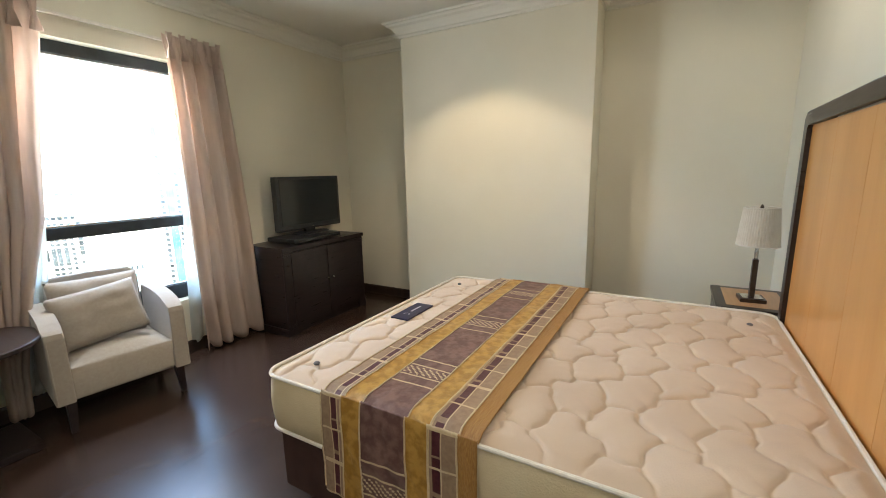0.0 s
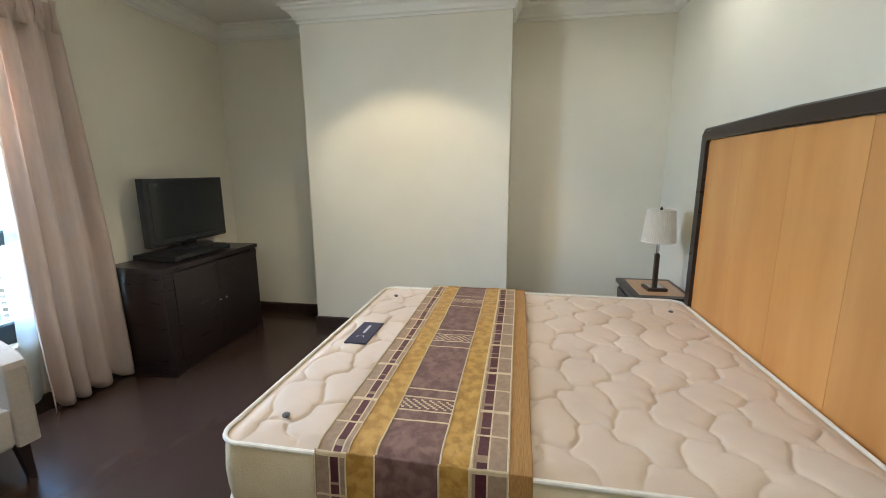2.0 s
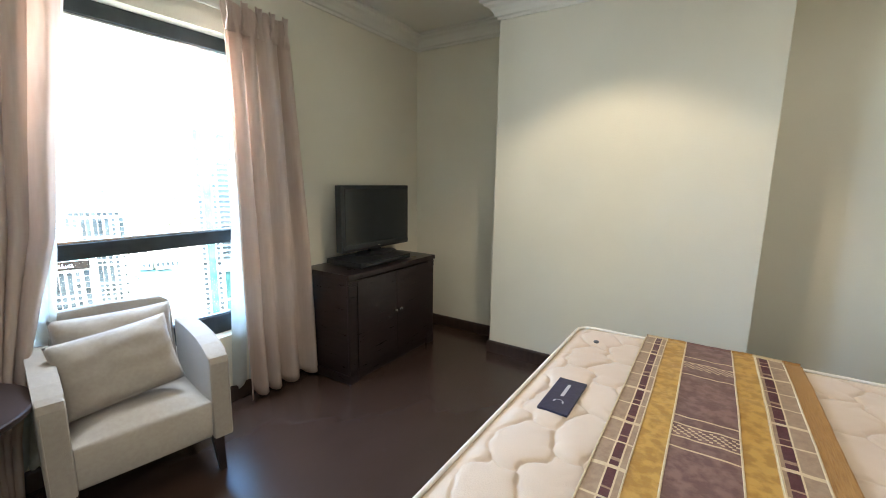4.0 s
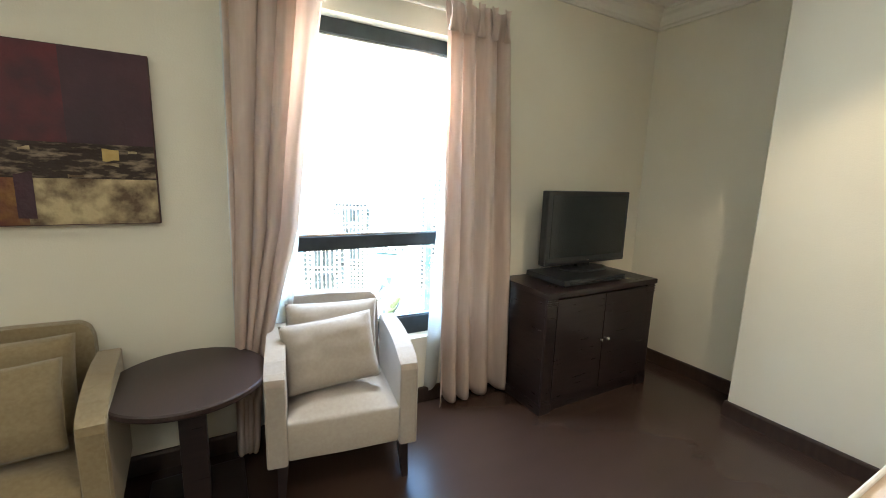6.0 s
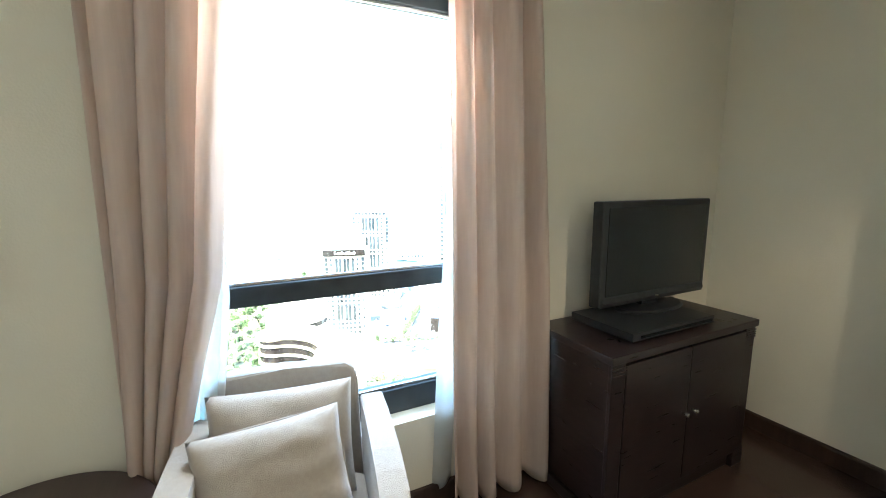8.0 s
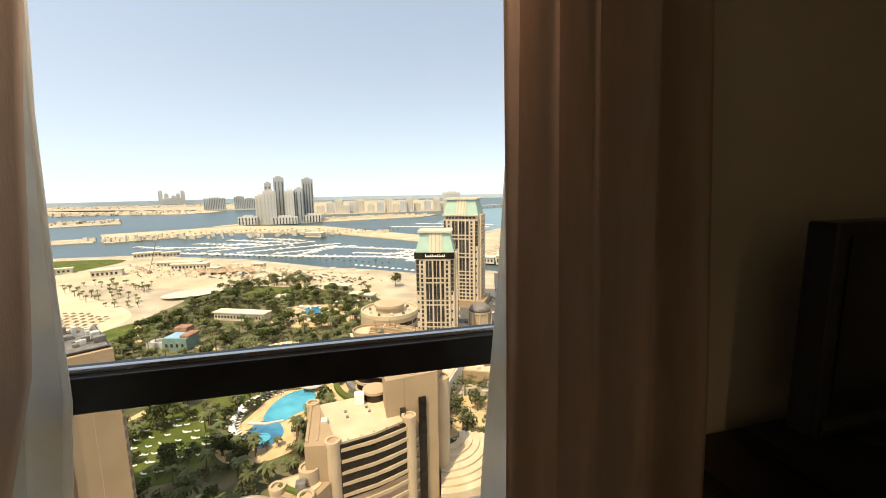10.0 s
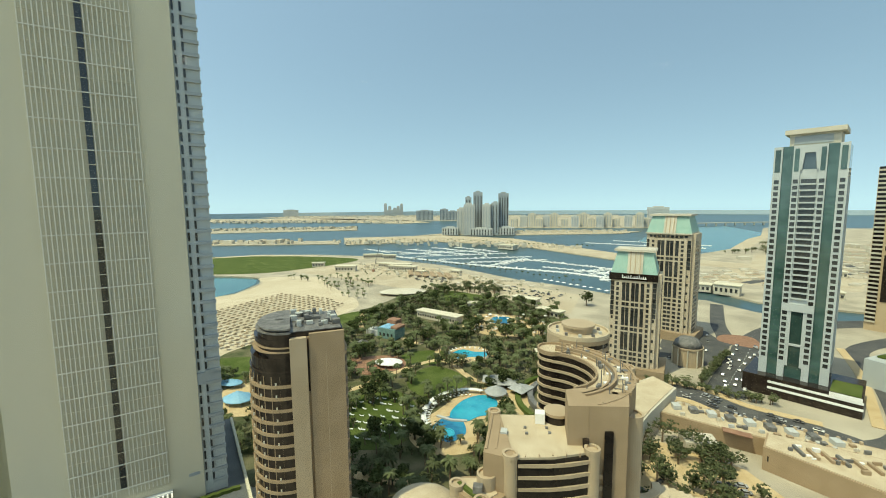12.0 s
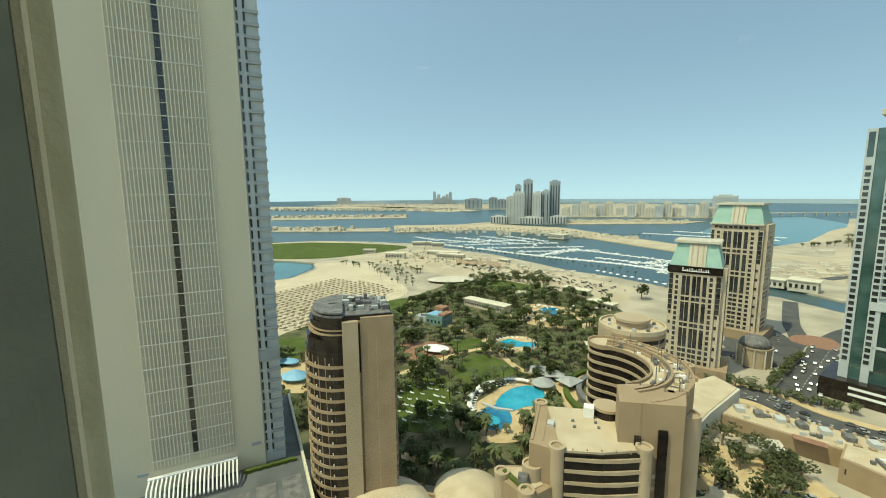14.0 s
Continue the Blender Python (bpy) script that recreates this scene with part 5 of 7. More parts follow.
    return t


def facing(x, y, deg):
    return pose(x, y, GZ, 0, 0, deg)


stone_tower(facing(64.5, 280, -18), 27, 22, 68, 18, "pale stone hotel tower with green mansard crown")
stone_tower(facing(109, 366, -30), 33, 26, 88, 23, "taller pale stone hotel tower with green mansard crown", False)
dome = thing("entrance_rotunda", facing(108, 310, 0), "round hotel entrance pavilion with grey dome", "pavilion")
part("drum", lathe([(9, 0), (9, 12), (9.6, 12), (9.6, 13)], 32), BEIGE2, dome)
part("dome", lathe([(9, 13), (8, 16), (5.5, 18.4), (1, 19.6)], 32), METALROOF, dome, smooth=True)
for k in range(10):
    a = 2 * math.pi * k / 10
    part("column", lathe([(0.5, 0), (0.5, 12)], 8, (9.6 * math.cos(a), 9.6 * math.sin(a))), CREAM, dome)

# green glass tower
gt = thing("glass_tower", facing(147.5, 267, -35), "slender grey and green glass residential tower", "tower")
GW, GH = 31, 142
part("shaft", boxed((-GW / 2 + 0.4, 0.7, 0), (GW / 2 - 0.4, 26, GH)), GLASSGREEN, gt, "green curtain glass shaft")
for x0, x1, y0 in ((-15.5, -11.6, 0.0), (11.6, 15.5, 0.0), (-6.8, -3.6, -0.8), (4.0, 7.2, -0.8)):
    part("frame_column", boxed((x0, y0, 11), (x1, 1.2, GH)), GREYPANEL, gt, "light grey clad column")
part("centre_bay", boxed((-3.6, 0.2, 54), (4.0, 1.2, GH - 13)), GREYPANEL, gt)
part("portal", plate([(-3.6, GH - 13), (-3.6, GH), (4.0, GH), (4.0, GH - 13), (3.2, GH - 13), (2.4, GH - 4), (-2.0, GH - 4), (-2.8, GH - 13)], -0.8, 1.0), GREYPANEL, gt)
part("portal_glass", boxed((-3.0, 0.5, GH - 13), (3.4, 1.0, GH - 4)), GLASSBLUE, gt)
part("cross_beam", boxed((-6.8, -1.0, 50), (7.2, 1.2, 54.4)), GREYPANEL, gt)
part("atrium_glass", boxed((-3.6, 0.3, 18), (4.0, 1.0, 50)), GLASSGREEN, gt, "tall green atrium glazing")
for x0, x1, z0, z1 in ((-3.6, -2.4, 18, 50), (2.8, 4.0, 18, 50), (-3.6, 4.0, 30, 31.2)):
    part("atrium_frame", boxed((x0, -0.5, z0), (x1, 0.6, z1)), GREYPANEL, gt)
for x in (-13.55, 13.55):
    part("top_glazing", boxed((x - 1.2, -0.15, GH - 14), (x + 1.2, 0.1, GH - 1.6)), GLASSGREEN, gt)
for x in (-5.2, 5.6):
    part("top_glazing", boxed((x - 1.0, -0.95, GH - 14), (x + 1.0, -0.7, GH - 1.6)), GLASSGREEN, gt)
rows = 31
for r in range(rows):
    z = 22 + r * (GH - 38) / rows
    for x, y in ((-13.55, -0.02), (13.55, -0.02), (-5.2, -0.82), (5.6, -0.82)):
        piece("window", (2.1, 0.3, 2.1), WIN, gt, (x, y, z))
    if z > 56:
        piece("balcony_opening", (6.4, 0.4, 2.2), WIN, gt, (0.2, 0.2, z))
        piece("balcony_slab", (7.4, 1.5, 0.75), GREYPANEL, gt, (0.2, -0.1, z - 1.6))
    for x in (-9.2, 9.4):
        piece("spandrel_line", (4.6, 0.12, 0.22), GLASSBLUE, gt, (x, 0.66, z - 1.6))
    for y in (4, 9, 14, 19):
        piece("side_frame", (0.5, 1.8, 3.4), GREYPANEL, gt, (GW / 2 - 0.3, y + 2.5, z))
        piece("side_frame", (0.5, 1.8, 3.4), GREYPANEL, gt, (-GW / 2 + 0.3, y + 2.5, z))
part("parapet", boxed((-GW / 2 + 6, 4, GH), (GW / 2 - 4, 22, GH + 6.5)), CREAM, gt)
part("roof_portal_opening", boxed((-GW / 2 + 8, 3.7, GH + 1.2), (GW / 2 - 7, 4.1, GH + 5.4)), GREYFAR, gt)
part("roof_slab", boxed((-GW / 2 + 4, 1.5, GH + 6.5), (GW / 2 - 2, 24, GH + 9)), CREAM, gt)
part("podium", boxed((-GW / 2 - 6, -7, 0), (GW / 2 + 14, 26, 11)), GLASSBROWN, gt, "dark glazed podium")
for z in (4.4, 7.8):
    part("podium_band", boxed((-GW / 2 + 6, -7.3, z), (GW / 2 + 14.2, -6.9, z + 1.3)), WHITE, gt)
part("podium_lawn", boxed((GW / 2 + 1, -6, 11), (GW / 2 + 13, 14, 11.3)), LAWN, gt)
part("podium_sign", boxed((GW / 2 + 1, -7.5, 8.6), (GW / 2 + 13.6, -7.2, 11.2)), WHITE, gt)

# tan and brown stepped tower
bt = thing("stepped_tower", facing(298, 412, -48), "tan and brown stepped tower with a spire", "tower")
part("shaft", boxed((-18, 0, 0), (18, 34, 140)), GOLDSTONE, bt)
part("upper_step", boxed((-10, 3, 140), (18, 30, 158)), GOLDSTONE, bt)
part("crown_step", boxed((-2, 6, 158), (14, 26, 167)), GOLDSTONE, bt)
part("crown_roof", lathe([(7, 167), (5, 170), (1.5, 173)], 8, (6, 16)), METALROOF, bt)
part("spire", lathe([(0.7, 172), (0.15, 196)], 8, (6, 16)), METALROOF, bt)
for x0, x1, z0, z1 in ((-9.5, -1.0, 70, 112), (2.0, 12.5, 6, 150), (-9.5, -1.0, 26, 66)):
    part("brown_glazing", boxed((x0, -0.5, z0), (x1, 0.1, z1)), GLASSBROWN, bt)
for r in range(36):
    z = 8 + 3.7 * r
    piece("slab", (6.4, 1.4, 1.3), CREAM, bt, (-14.4, -0.5, z))
    piece("strip_window", (6.4, 0.5, 2.0), GLASSBROWN, bt, (-14.4, -0.02, z + 1.8))
    if r % 2 == 0:
        piece("slab", (10.4, 1.2, 0.8), GOLDSTONE, bt, (7.2, -0.7, z))
    if 28 < r or 17 < r < 19:
        piece("slab", (8.6, 1.2, 1.5), CREAM, bt, (-5.2, -0.6, z))
for r in range(8):
    piece("slab", (14, 1.2, 0.9), CREAM, bt, (6, 2.6, 143 + 3 * r))

# white and blue balcony tower with its podium
wt = thing("balcony_tower", facing(226, 272, -58), "white and blue glass tower lined with balconies", "tower")
part("shaft", boxed((-16, 0, 0), (20, 30, 152)), GLASSBLUE, wt)
part("fin_wall", boxed((-17, -2.0, 0), (-14.6, 4, 166)), WHITE, wt)
part("crown", boxed((-14, 2, 152), (20, 26, 162)), GREYPANEL, wt)
part("mid_frame", plate([(-6, 92), (-6, 106), (8, 106), (8, 92), (6.4, 92), (6.4, 104), (-4.4, 104), (-4.4, 92)], -2.6, 0.1), WHITE, wt)
part("side_glass", boxed((-21, 2, 0), (-17.1, 26, 140)), GLASSGREEN, wt)
for r in range(42):
    z = 16 + 3.35 * r
    piece("balcony_slab", (32, 2.4, 0.55), WHITE, wt, (1.4, -0.9, z))
    piece("balcony_rail", (32, 0.15, 0.16), WHITE, wt, (1.4, -2.0, z + 1.2))
    for x in (-10, -3, 4, 11):
        piece("post", (0.9, 0.5, 2.8), WHITE, wt, (x, -0.1, z + 1.7))
    for y in (5, 12, 19):
        piece("side_slab", (0.6, 6.4, 0.5), WHITE, wt, (-21.1, y, z))
part("podium", boxed((-32, -12, 0), (32, 30, 17)), GREYPANEL, wt, "pale grey podium block")
for r in range(3):
    for k in range(9):
        piece("podium_window", (2.0, 0.4, 1.7), WIN, wt, (-8 + 2.6 * k, -12.0, 6 + 3.2 * r))
part("podium_pool", boxed((-22, -8, 17), (-12, 0, 17.3)), POOL, wt)
for k in range(3):
    part("podium_plant_box", boxed((-30 + 5 * k, -4, 17), (-26 + 5 * k, 4, 18.4), 0.4, 1), LAWN, wt)

# near residential tower with the grille
FX, FY = -88.9, 103.4
nt_ = thing("residential_tower", pose(FX, FY, GZ, 0, 0, 45), "tall off-white residential tower with a slatted grille", "tower")
# local: the seen face is y = 0, running from x = -56 to 5; the tower lies towards +y
TH = 168
part("wall", boxed((-58, 0, 0), (-5.0, 46, TH)), OFFWHITE, nt_)
part("corner_shaft", boxed((-5.0, 0.6, 0), (1.0, 40, TH)), GREYPANEL, nt_)
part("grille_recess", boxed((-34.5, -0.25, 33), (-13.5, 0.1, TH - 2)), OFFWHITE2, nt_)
part("slit", boxed((-24.3, -0.7, 36), (-23.0, 0.0, TH - 2)), WIN, nt_, "dark vertical window slit")
for k in range(24):
    x = -34.3 + 20.6 * k / 23
    if abs(x + 23.6) > 0.9:
        piece("grille_bar", (0.17, 0.2, TH - 36), GRILLE, nt_, (x, -0.95, (TH + 32) / 2))
for k in range(19):
    z = 36 + 6.9 * k
    if z < TH - 2:
        piece("grille_rail", (21.2, 0.26, 0.22), GRILLE, nt_, (-24.0, -0.85, z))
        piece("grille_rail", (21.2, 0.1, 0.16), OFFWHITE, nt_, (-24.0, -0.85, z + 3.4))
for r in range(47):
    z = 29.5 + 3.42 * r
    if z > TH - 3:
        break
    piece("fin", (4.0, 1.1, 0.9), GREYFAR, nt_, (-0.8, 0.45, z))
    piece("slot_window", (0.5, 0.5, 2.4), WIN, nt_, (-4.4, 0.55, z + 1.9))
    piece("slot_window", (0.55, 0.5, 2.4), WIN, nt_, (-2.6, 0.52, z + 1.9))
    piece("edge_slot", (0.3, 0.9, 2.2), GREYPANEL, nt_, (0.8, 0.7, z + 1.9))
part("service_band", boxed((-5.1, 0.2, 60), (1.1, 0.9, 63.5)), GREYFAR, nt_)
can = part("canopy", boxed((-36, -1.4, 30.6), (-13, -0.2, 31.2)), WHITE, nt_, "white slatted canopy over the podium")
for k in range(22):
    part("canopy_slat", side_profile([(-8.5, 27.2), (-8.5, 27.8), (-5, 30.4), (-0.4, 31.0), (-0.4, 30.5), (-4.6, 29.8)], -35.8 + 1.07 * k, -35.4 + 1.07 * k), WHITE, can)
# the podium's shade is painted in by its dark paving
part("podium", boxed((-80, -30, 0), (6, 46, 26)), SHADEPAVE, nt_, "grey paved podium, coloured dark for the shade on it")
part("podium_parapet", boxed((-80, -30.4, 26), (6.4, -29.4, 27.4)), OFFWHITE, nt_)
part("podium_parapet", boxed((5.6, -29.4, 26), (6.4, 44, 27.4)), OFFWHITE, nt_)
for k in range(5):
    part("roof_court", boxed((-30 + 7.2 * k, -26, 26), (-24.5 + 7.2 * k, -14 + k, 26.25)), METALROOF, nt_, "dark paved podium court")
for k in range(14):
    piece("planter_shrub", (1.4, 1.2, 1.0), LAWN, nt_, (-11 + 1.3 * k if k < 12 else -40 + k, -2.2 - 0.3 * (k % 2), 26.5))
for k, (x, z) in enumerate(((-8.8, 33.2), (-38.5, 32.0))):
    part("wall_sign", boxed((x, -0.15, z), (x + 2.8, 0.02, z + 0.9)), GREYFAR, nt_, "small dark wall sign")

# ---- club tower: flat panel and a bowed side of balconies ----
ct = thing("club_tower", pose(-60.5, 97.5, GZ, 0, 0, 33), "beige hotel tower with a bowed front of balconies", "tower")
CH = 77.5
part("panel_wall", boxed((5.0, 0, 0), (14.2, 22, CH)), BEIGE, ct)
part("pier_wall", boxed((0.0, -0.6, 0), (4.3, 20, CH - 0.8)), BEIGE2, ct)
part("shadow_joint", boxed((4.3, 0.5, 0), (5.0, 20, CH - 1)), BEIGE, ct)
part("joint_slot", boxed((4.45, 0.44, CH - 16), (4.85, 0.52, CH - 1.5)), GLASSBROWN, ct, "narrow dark slot")
part("joint_line", boxed((9.2, -0.03, 8), (9.32, 0.02, CH - 4)), BEIGE2, ct)


def bow(bulge, back, n=30, pad=0.0):
    """Half an ellipse bulging to -x, from the front wall to the back."""
    pts = []
    for k in range(n + 1):
        a = math.pi * k / n
        pts.append((-(bulge + pad) * math.sin(a) ** 0.85 + 0.2, back / 2 - (back / 2 + pad) * math.cos(a)))
    return pts


part("bow_glass", prism(bow(10.75, 24) + [(2, 24), (2, 0)], 0, CH - 13), GLASSBROWN, ct)
for r in range(19):
    z = CH - 14.2 - 3.35 * r
    if z < 3:
        break
    part("balcony_band", prism(bow(11.4, 24, 30) + [(0.4, 24), (0.4, 0)], z, z + 0.95), BEIGE, ct)
    for k in range(1, 14):
        a = math.pi * k / 15
        piece("balcony_divider", (0.22, 0.3, 2.5), BEIGE, ct, (-11.0 * math.sin(a) ** 0.85 + 0.2, 12 - 11.8 * math.cos(a), z + 2.1))
        if k % 2:
            piece("balcony_chair", (0.4, 0.4, 0.7), CREAM, ct, (-11.1 * math.sin(a + 0.1) ** 0.85 + 0.2, 12 - 11.9 * math.cos(a + 0.1), z + 1.3))
part("dark_crown", prism(bow(10.6, 24) + [(0.4, 24), (0.4, 0)], CH - 13, CH - 6), GLASSBROWN, ct, "dark glazed top storeys")
part("crown_band", prism(bow(11.0, 24) + [(0.4, 24), (0.4, 0)], CH - 10, CH - 9.4), GLASSBROWN, ct)
part("crown_upper", prism(bow(8.6, 22) + [(14.0, 22), (14.0, 1.2), (0.4, 1.2)], CH - 6, CH + 0.4), GLASSBROWN, ct)
part("crown_rail", prism(bow(9.4, 22) + [(0.4, 22), (0.4, 0)], CH - 2.2, CH - 1.0), GLASSBROWN, ct)
for k, (b, z) in enumerate(((9.9, -4.6), (9.2, -3.4), (8.9, 0.5), (8.3, 1.5))):
    part("crown_ring", prism(bow(b, 22.6 - 0.4 * k) + [(0.4, 22), (0.4, 0.6)], CH + z, CH + z + 0.45), METALROOF if k > 1 else BEIGE, ct, "thin ring band of the crown")
part("roof_deck", prism(bow(8.2, 20) + [(13.6, 21), (13.6, 1.6), (0.6, 1.6)], CH + 0.4, CH + 0.6), METALROOF, ct)
for k in range(30):
    x, y = rng.uniform(-5, 12), rng.uniform(4, 19)
    part("roof_unit", boxed((x, y, CH + 0.6), (x + rng.uniform(0.8, 2.4), y + rng.uniform(0.8, 2.2), CH + rng.uniform(1.2, 2.4)), 0.1, 1), METALROOF if k % 3 else GREYFAR2, ct)
for x, y in ((3, 17), (5.4, 18.5), (1.0, 14)):
    part("dish", lathe([(0.1, CH + 1.0), (0.7, CH + 1.2), (1.2, CH + 1.9), (1.1, CH + 1.9)], 16, (x, y)), GREYFAR2, ct, "pale satellite dish")
for r in range(19):
    z = CH - 8 - 3.35 * r
    if z < 4:
        break
    part("side_balcony", prism([(14.2, 3), (15.2, 4), (15.8, 8), (15.8, 15), (15.2, 19), (14.2, 20)], z, z + 1.1), BEIGE, ct)
    piece("side_glazing", (0.4, 16, 2.2), GLASSBROWN, ct, (14.2, 11.5, z + 2.2))

# ---- curved beach hotel in the foreground ----
ht = thing("curved_hotel", pose(0, 0, GZ), "sand-coloured curved hotel with banded balconies", "hotel")


def arc(cx, cy, r, a0, a1, n=24):
    return [(cx + r * math.cos(radians(a0 + (a1 - a0) * k / n)), cy + r * math.sin(radians(a0 + (a1 - a0) * k / n))) for k in range(n + 1)]


# end block
BZ = 48
P = [(-9.5, 103), (-9.5, 124), (7.5, 127), (18.5, 116), (17, 108), (8, 104.5), (-1, 102.5)]
part("block_wall", prism(P, 0, BZ - 16), BEIGE, ht)
part("block_glazing", prism([(x * 0.97 + 0.15, y - 0.15) for x, y in P], BZ - 16, BZ - 0.8), GLASSBROWN, ht)
front = [(-1.0, 103.2), (6.5, 104.6), (12, 106.3), (17, 108.6)]
for r in range(11):
    z = BZ - 1.6 - 3.2 * r
    pts = [(x, y - 0.95) for x, y in front] + [(x, y + 3) for x, y in front[::-1]]
    part("balcony_band", prism(pts, z - 0.95, z), BEIGE2, ht)
    for k in range(5):
        x = 0.8 + 3.4 * k
        piece("balcony_post", (0.3, 0.5, 1.7), BEIGE, ht, (x, 103.6 + 0.28 * x * 0.95, z + 0.9))
part("block_side", prism([(-9.8, 102.6), (-9.8, 124.4), (-7.6, 124.6), (-2.2, 103.4), (-3.6, 101.6)], 0, BZ + 0.4), BEIGE, ht)
part("block_roof", prism([(-8.5, 104), (-8.5, 123.5), (7.0, 126), (17.6, 115.6), (16.5, 108.8), (8, 105), (-1, 103)], BZ - 0.8, BZ - 0.2), ROOFTAN, ht)
for cx, cy, rr, top in ((-3.0, 103.0, 1.9, 0.9), (17.6, 109.4, 1.9, 0.9), (-9.0, 124.0, 1.8, 0.9), (-9.5, 96.5, 1.9, -8.0), (-16.5, 101.5, 1.9, -8.0)):
    part("corner_turret", lathe([(rr, 0), (rr, BZ + top - 1.0), (rr + 0.15, BZ + top - 1.0), (rr + 0.15, BZ + top), (rr - 0.5, BZ + top), (rr - 0.5, BZ + top - 0.6)], 24, (cx, cy)), BEIGE2, ht, smooth=False)
part("parapet", prism([(-9.6, 104), (-9.6, 123.6), (-9.0, 123.6), (-9.0, 104)], BZ - 0.3, BZ + 0.7), BEIGE, ht)
part("parapet", prism([(-7.0, 104.5), (-7.0, 119), (-6.5, 119), (-6.5, 104.5)], BZ - 0.3, BZ + 0.6), BEIGE, ht)
part("plant_box", boxed((3.2, 120.2, BZ - 0.2), (6.0, 123.0, BZ + 3.0), 0.1, 1), WHITE, ht, "white rooftop plant box")
part("roof_fan", boxed((-6.2, 112, BZ - 0.2), (-4.4, 114.4, BZ + 1.0), 0.1, 1), GREYFAR2, ht)
for x, y in ((0.5, 114), (0, 117), (6.8, 115.5), (6, 118)):
    part("roof_vent", boxed((x, y, BZ - 0.2), (x + 0.8, y + 0.8, BZ + 0.3), 0.05, 1), METALROOF, ht)
part("lower_wing", prism([(-17.5, 101), (-16, 106), (-8, 108), (-4, 101), (-9, 95)], 0, BZ - 9.5), BEIGE, ht)
part("lower_roof", prism([(-16.4, 101.5), (-15.4, 105), (-9, 106.5), (-6, 101), (-9.4, 97)], BZ - 9.5, BZ - 9.2), ROOFTAN, ht)
part("lower_hedge", prism([(-16.6, 102), (-10.2, 97), (-9.6, 97.8), (-15.8, 103)], BZ - 9.2, BZ - 8.4), LAWN, ht)
part("lower_rotunda", lathe([(2.6, BZ - 12), (2.6, BZ - 5.5), (2.0, BZ - 5.5), (2.0, BZ - 6.0)], 24, (-9.0, 103.2)), BEIGE2, ht)
part("pergola", boxed((-12.0, 98.6, BZ - 8.6), (-9.6, 100.6, BZ - 6.6), 0.1, 1), METALROOF, ht)

# crescent
HZ2 = 58
CXc, CYc = 7.0, 136.0
ring = arc(CXc, CYc, 15.0, -68, 82) + arc(CXc, CYc, 26.0, 82, -68)
part("crescent_wall", prism(ring, 0, HZ2 - 22), BEIGE, ht)
part("crescent_glazing", prism(arc(CXc, CYc, 14.56, -68, 82) + arc(CXc, CYc, 25.47, 82, -68), HZ2 - 22, HZ2 - 0.5), GLASSBROWN, ht)
EX_, EY_ = CXc + 20.3 * math.cos(radians(82)), CYc + 20.3 * math.sin(radians(82))
part("crescent_end", lathe([(5.2, 0), (5.2, HZ2 - 0.6)], 32, (EX_, EY_)), GLASSBROWN, ht)
for r in range(8):
    z = HZ2 - 2.0 - 3.3 * r
    part("end_band", lathe([(5.7, z - 0.9), (5.7, z), (5.0, z), (5.0, z - 0.9)], 32, (EX_, EY_)), BEIGE2, ht)
part("end_roof", lathe([(5.5, HZ2 - 0.7), (5.5, HZ2 + 0.04), (0.3, HZ2 + 0.04)], 32, (EX_, EY_)), ROOFTAN, ht)
part("end_parapet", lathe([(5.8, HZ2 - 0.6), (5.8, HZ2 + 0.9), (5.3, HZ2 + 0.9), (5.3, HZ2 - 0.3)], 32, (EX_, EY_)), BEIGE, ht)
part("crescent_back", prism(arc(CXc, CYc, 23.8, -68, 70) + arc(CXc, CYc, 26.18, 70, -68), 0, HZ2 + 0.6), BEIGE, ht)
for r in range(7):
    z = HZ2 - 2.0 - 3.3 * r
    part("crescent_band", prism(arc(CXc, CYc, 14.21, -50, 82) + arc(CXc, CYc, 16.76, 82, -50), z - 0.9, z), BEIGE2, ht)
part("crescent_roof", prism(arc(CXc, CYc, 15.44, -66, 82) + arc(CXc, CYc, 25.65, 82, -66), HZ2 - 0.5, HZ2), ROOFTAN, ht)
for r0, r1, z in ((14.74, 15.35, 0.9), (18.61, 19.14, 0.8), (20.19, 20.9, 1.4), (25.47, 26.18, 1.0)):
    part("roof_parapet", prism(arc(CXc, CYc, r0, -62, 80) + arc(CXc, CYc, r1, 80, -62), HZ2 - 0.2, HZ2 + z), BEIGE, ht)
part("roof_gutter", prism(arc(CXc, CYc, 19.14, -60, 76) + arc(CXc, CYc, 20.19, 76, -60), HZ2, HZ2 + 0.25), METALROOF, ht)
for k in range(20):
    a = radians(rng.uniform(-40, 70))
    rr = rng.uniform(21.6, 24.4) if k % 3 else rng.uniform(16.4, 18)
    x, y = CXc + rr * math.cos(a), CYc + rr * math.sin(a)
    part("roof_unit", boxed((x, y, HZ2), (x + rng.uniform(0.5, 1.6), y + rng.uniform(0.5, 1.6), HZ2 + rng.uniform(0.6, 2.0)), 0.08, 1), (METALROOF, ROOFTAN, WHITE)[k % 3], ht)
part("head_wall", prism([(11.6, 111), (11.6, 121), (19.5, 124), (28.5, 121), (27, 113.5)], 0, HZ2 + 0.8), BEIGE, ht)
part("head_slot", boxed((21.0, 112.0, 6), (23.2, 113.4, HZ2 - 6)), GLASSBROWN, ht, "dark recessed window slot")
for r in range(10):
    piece("head_balcony", (2.6, 1.6, 1.0), BEIGE2, ht, (19.4, 112.2, 10 + 3.3 * r))
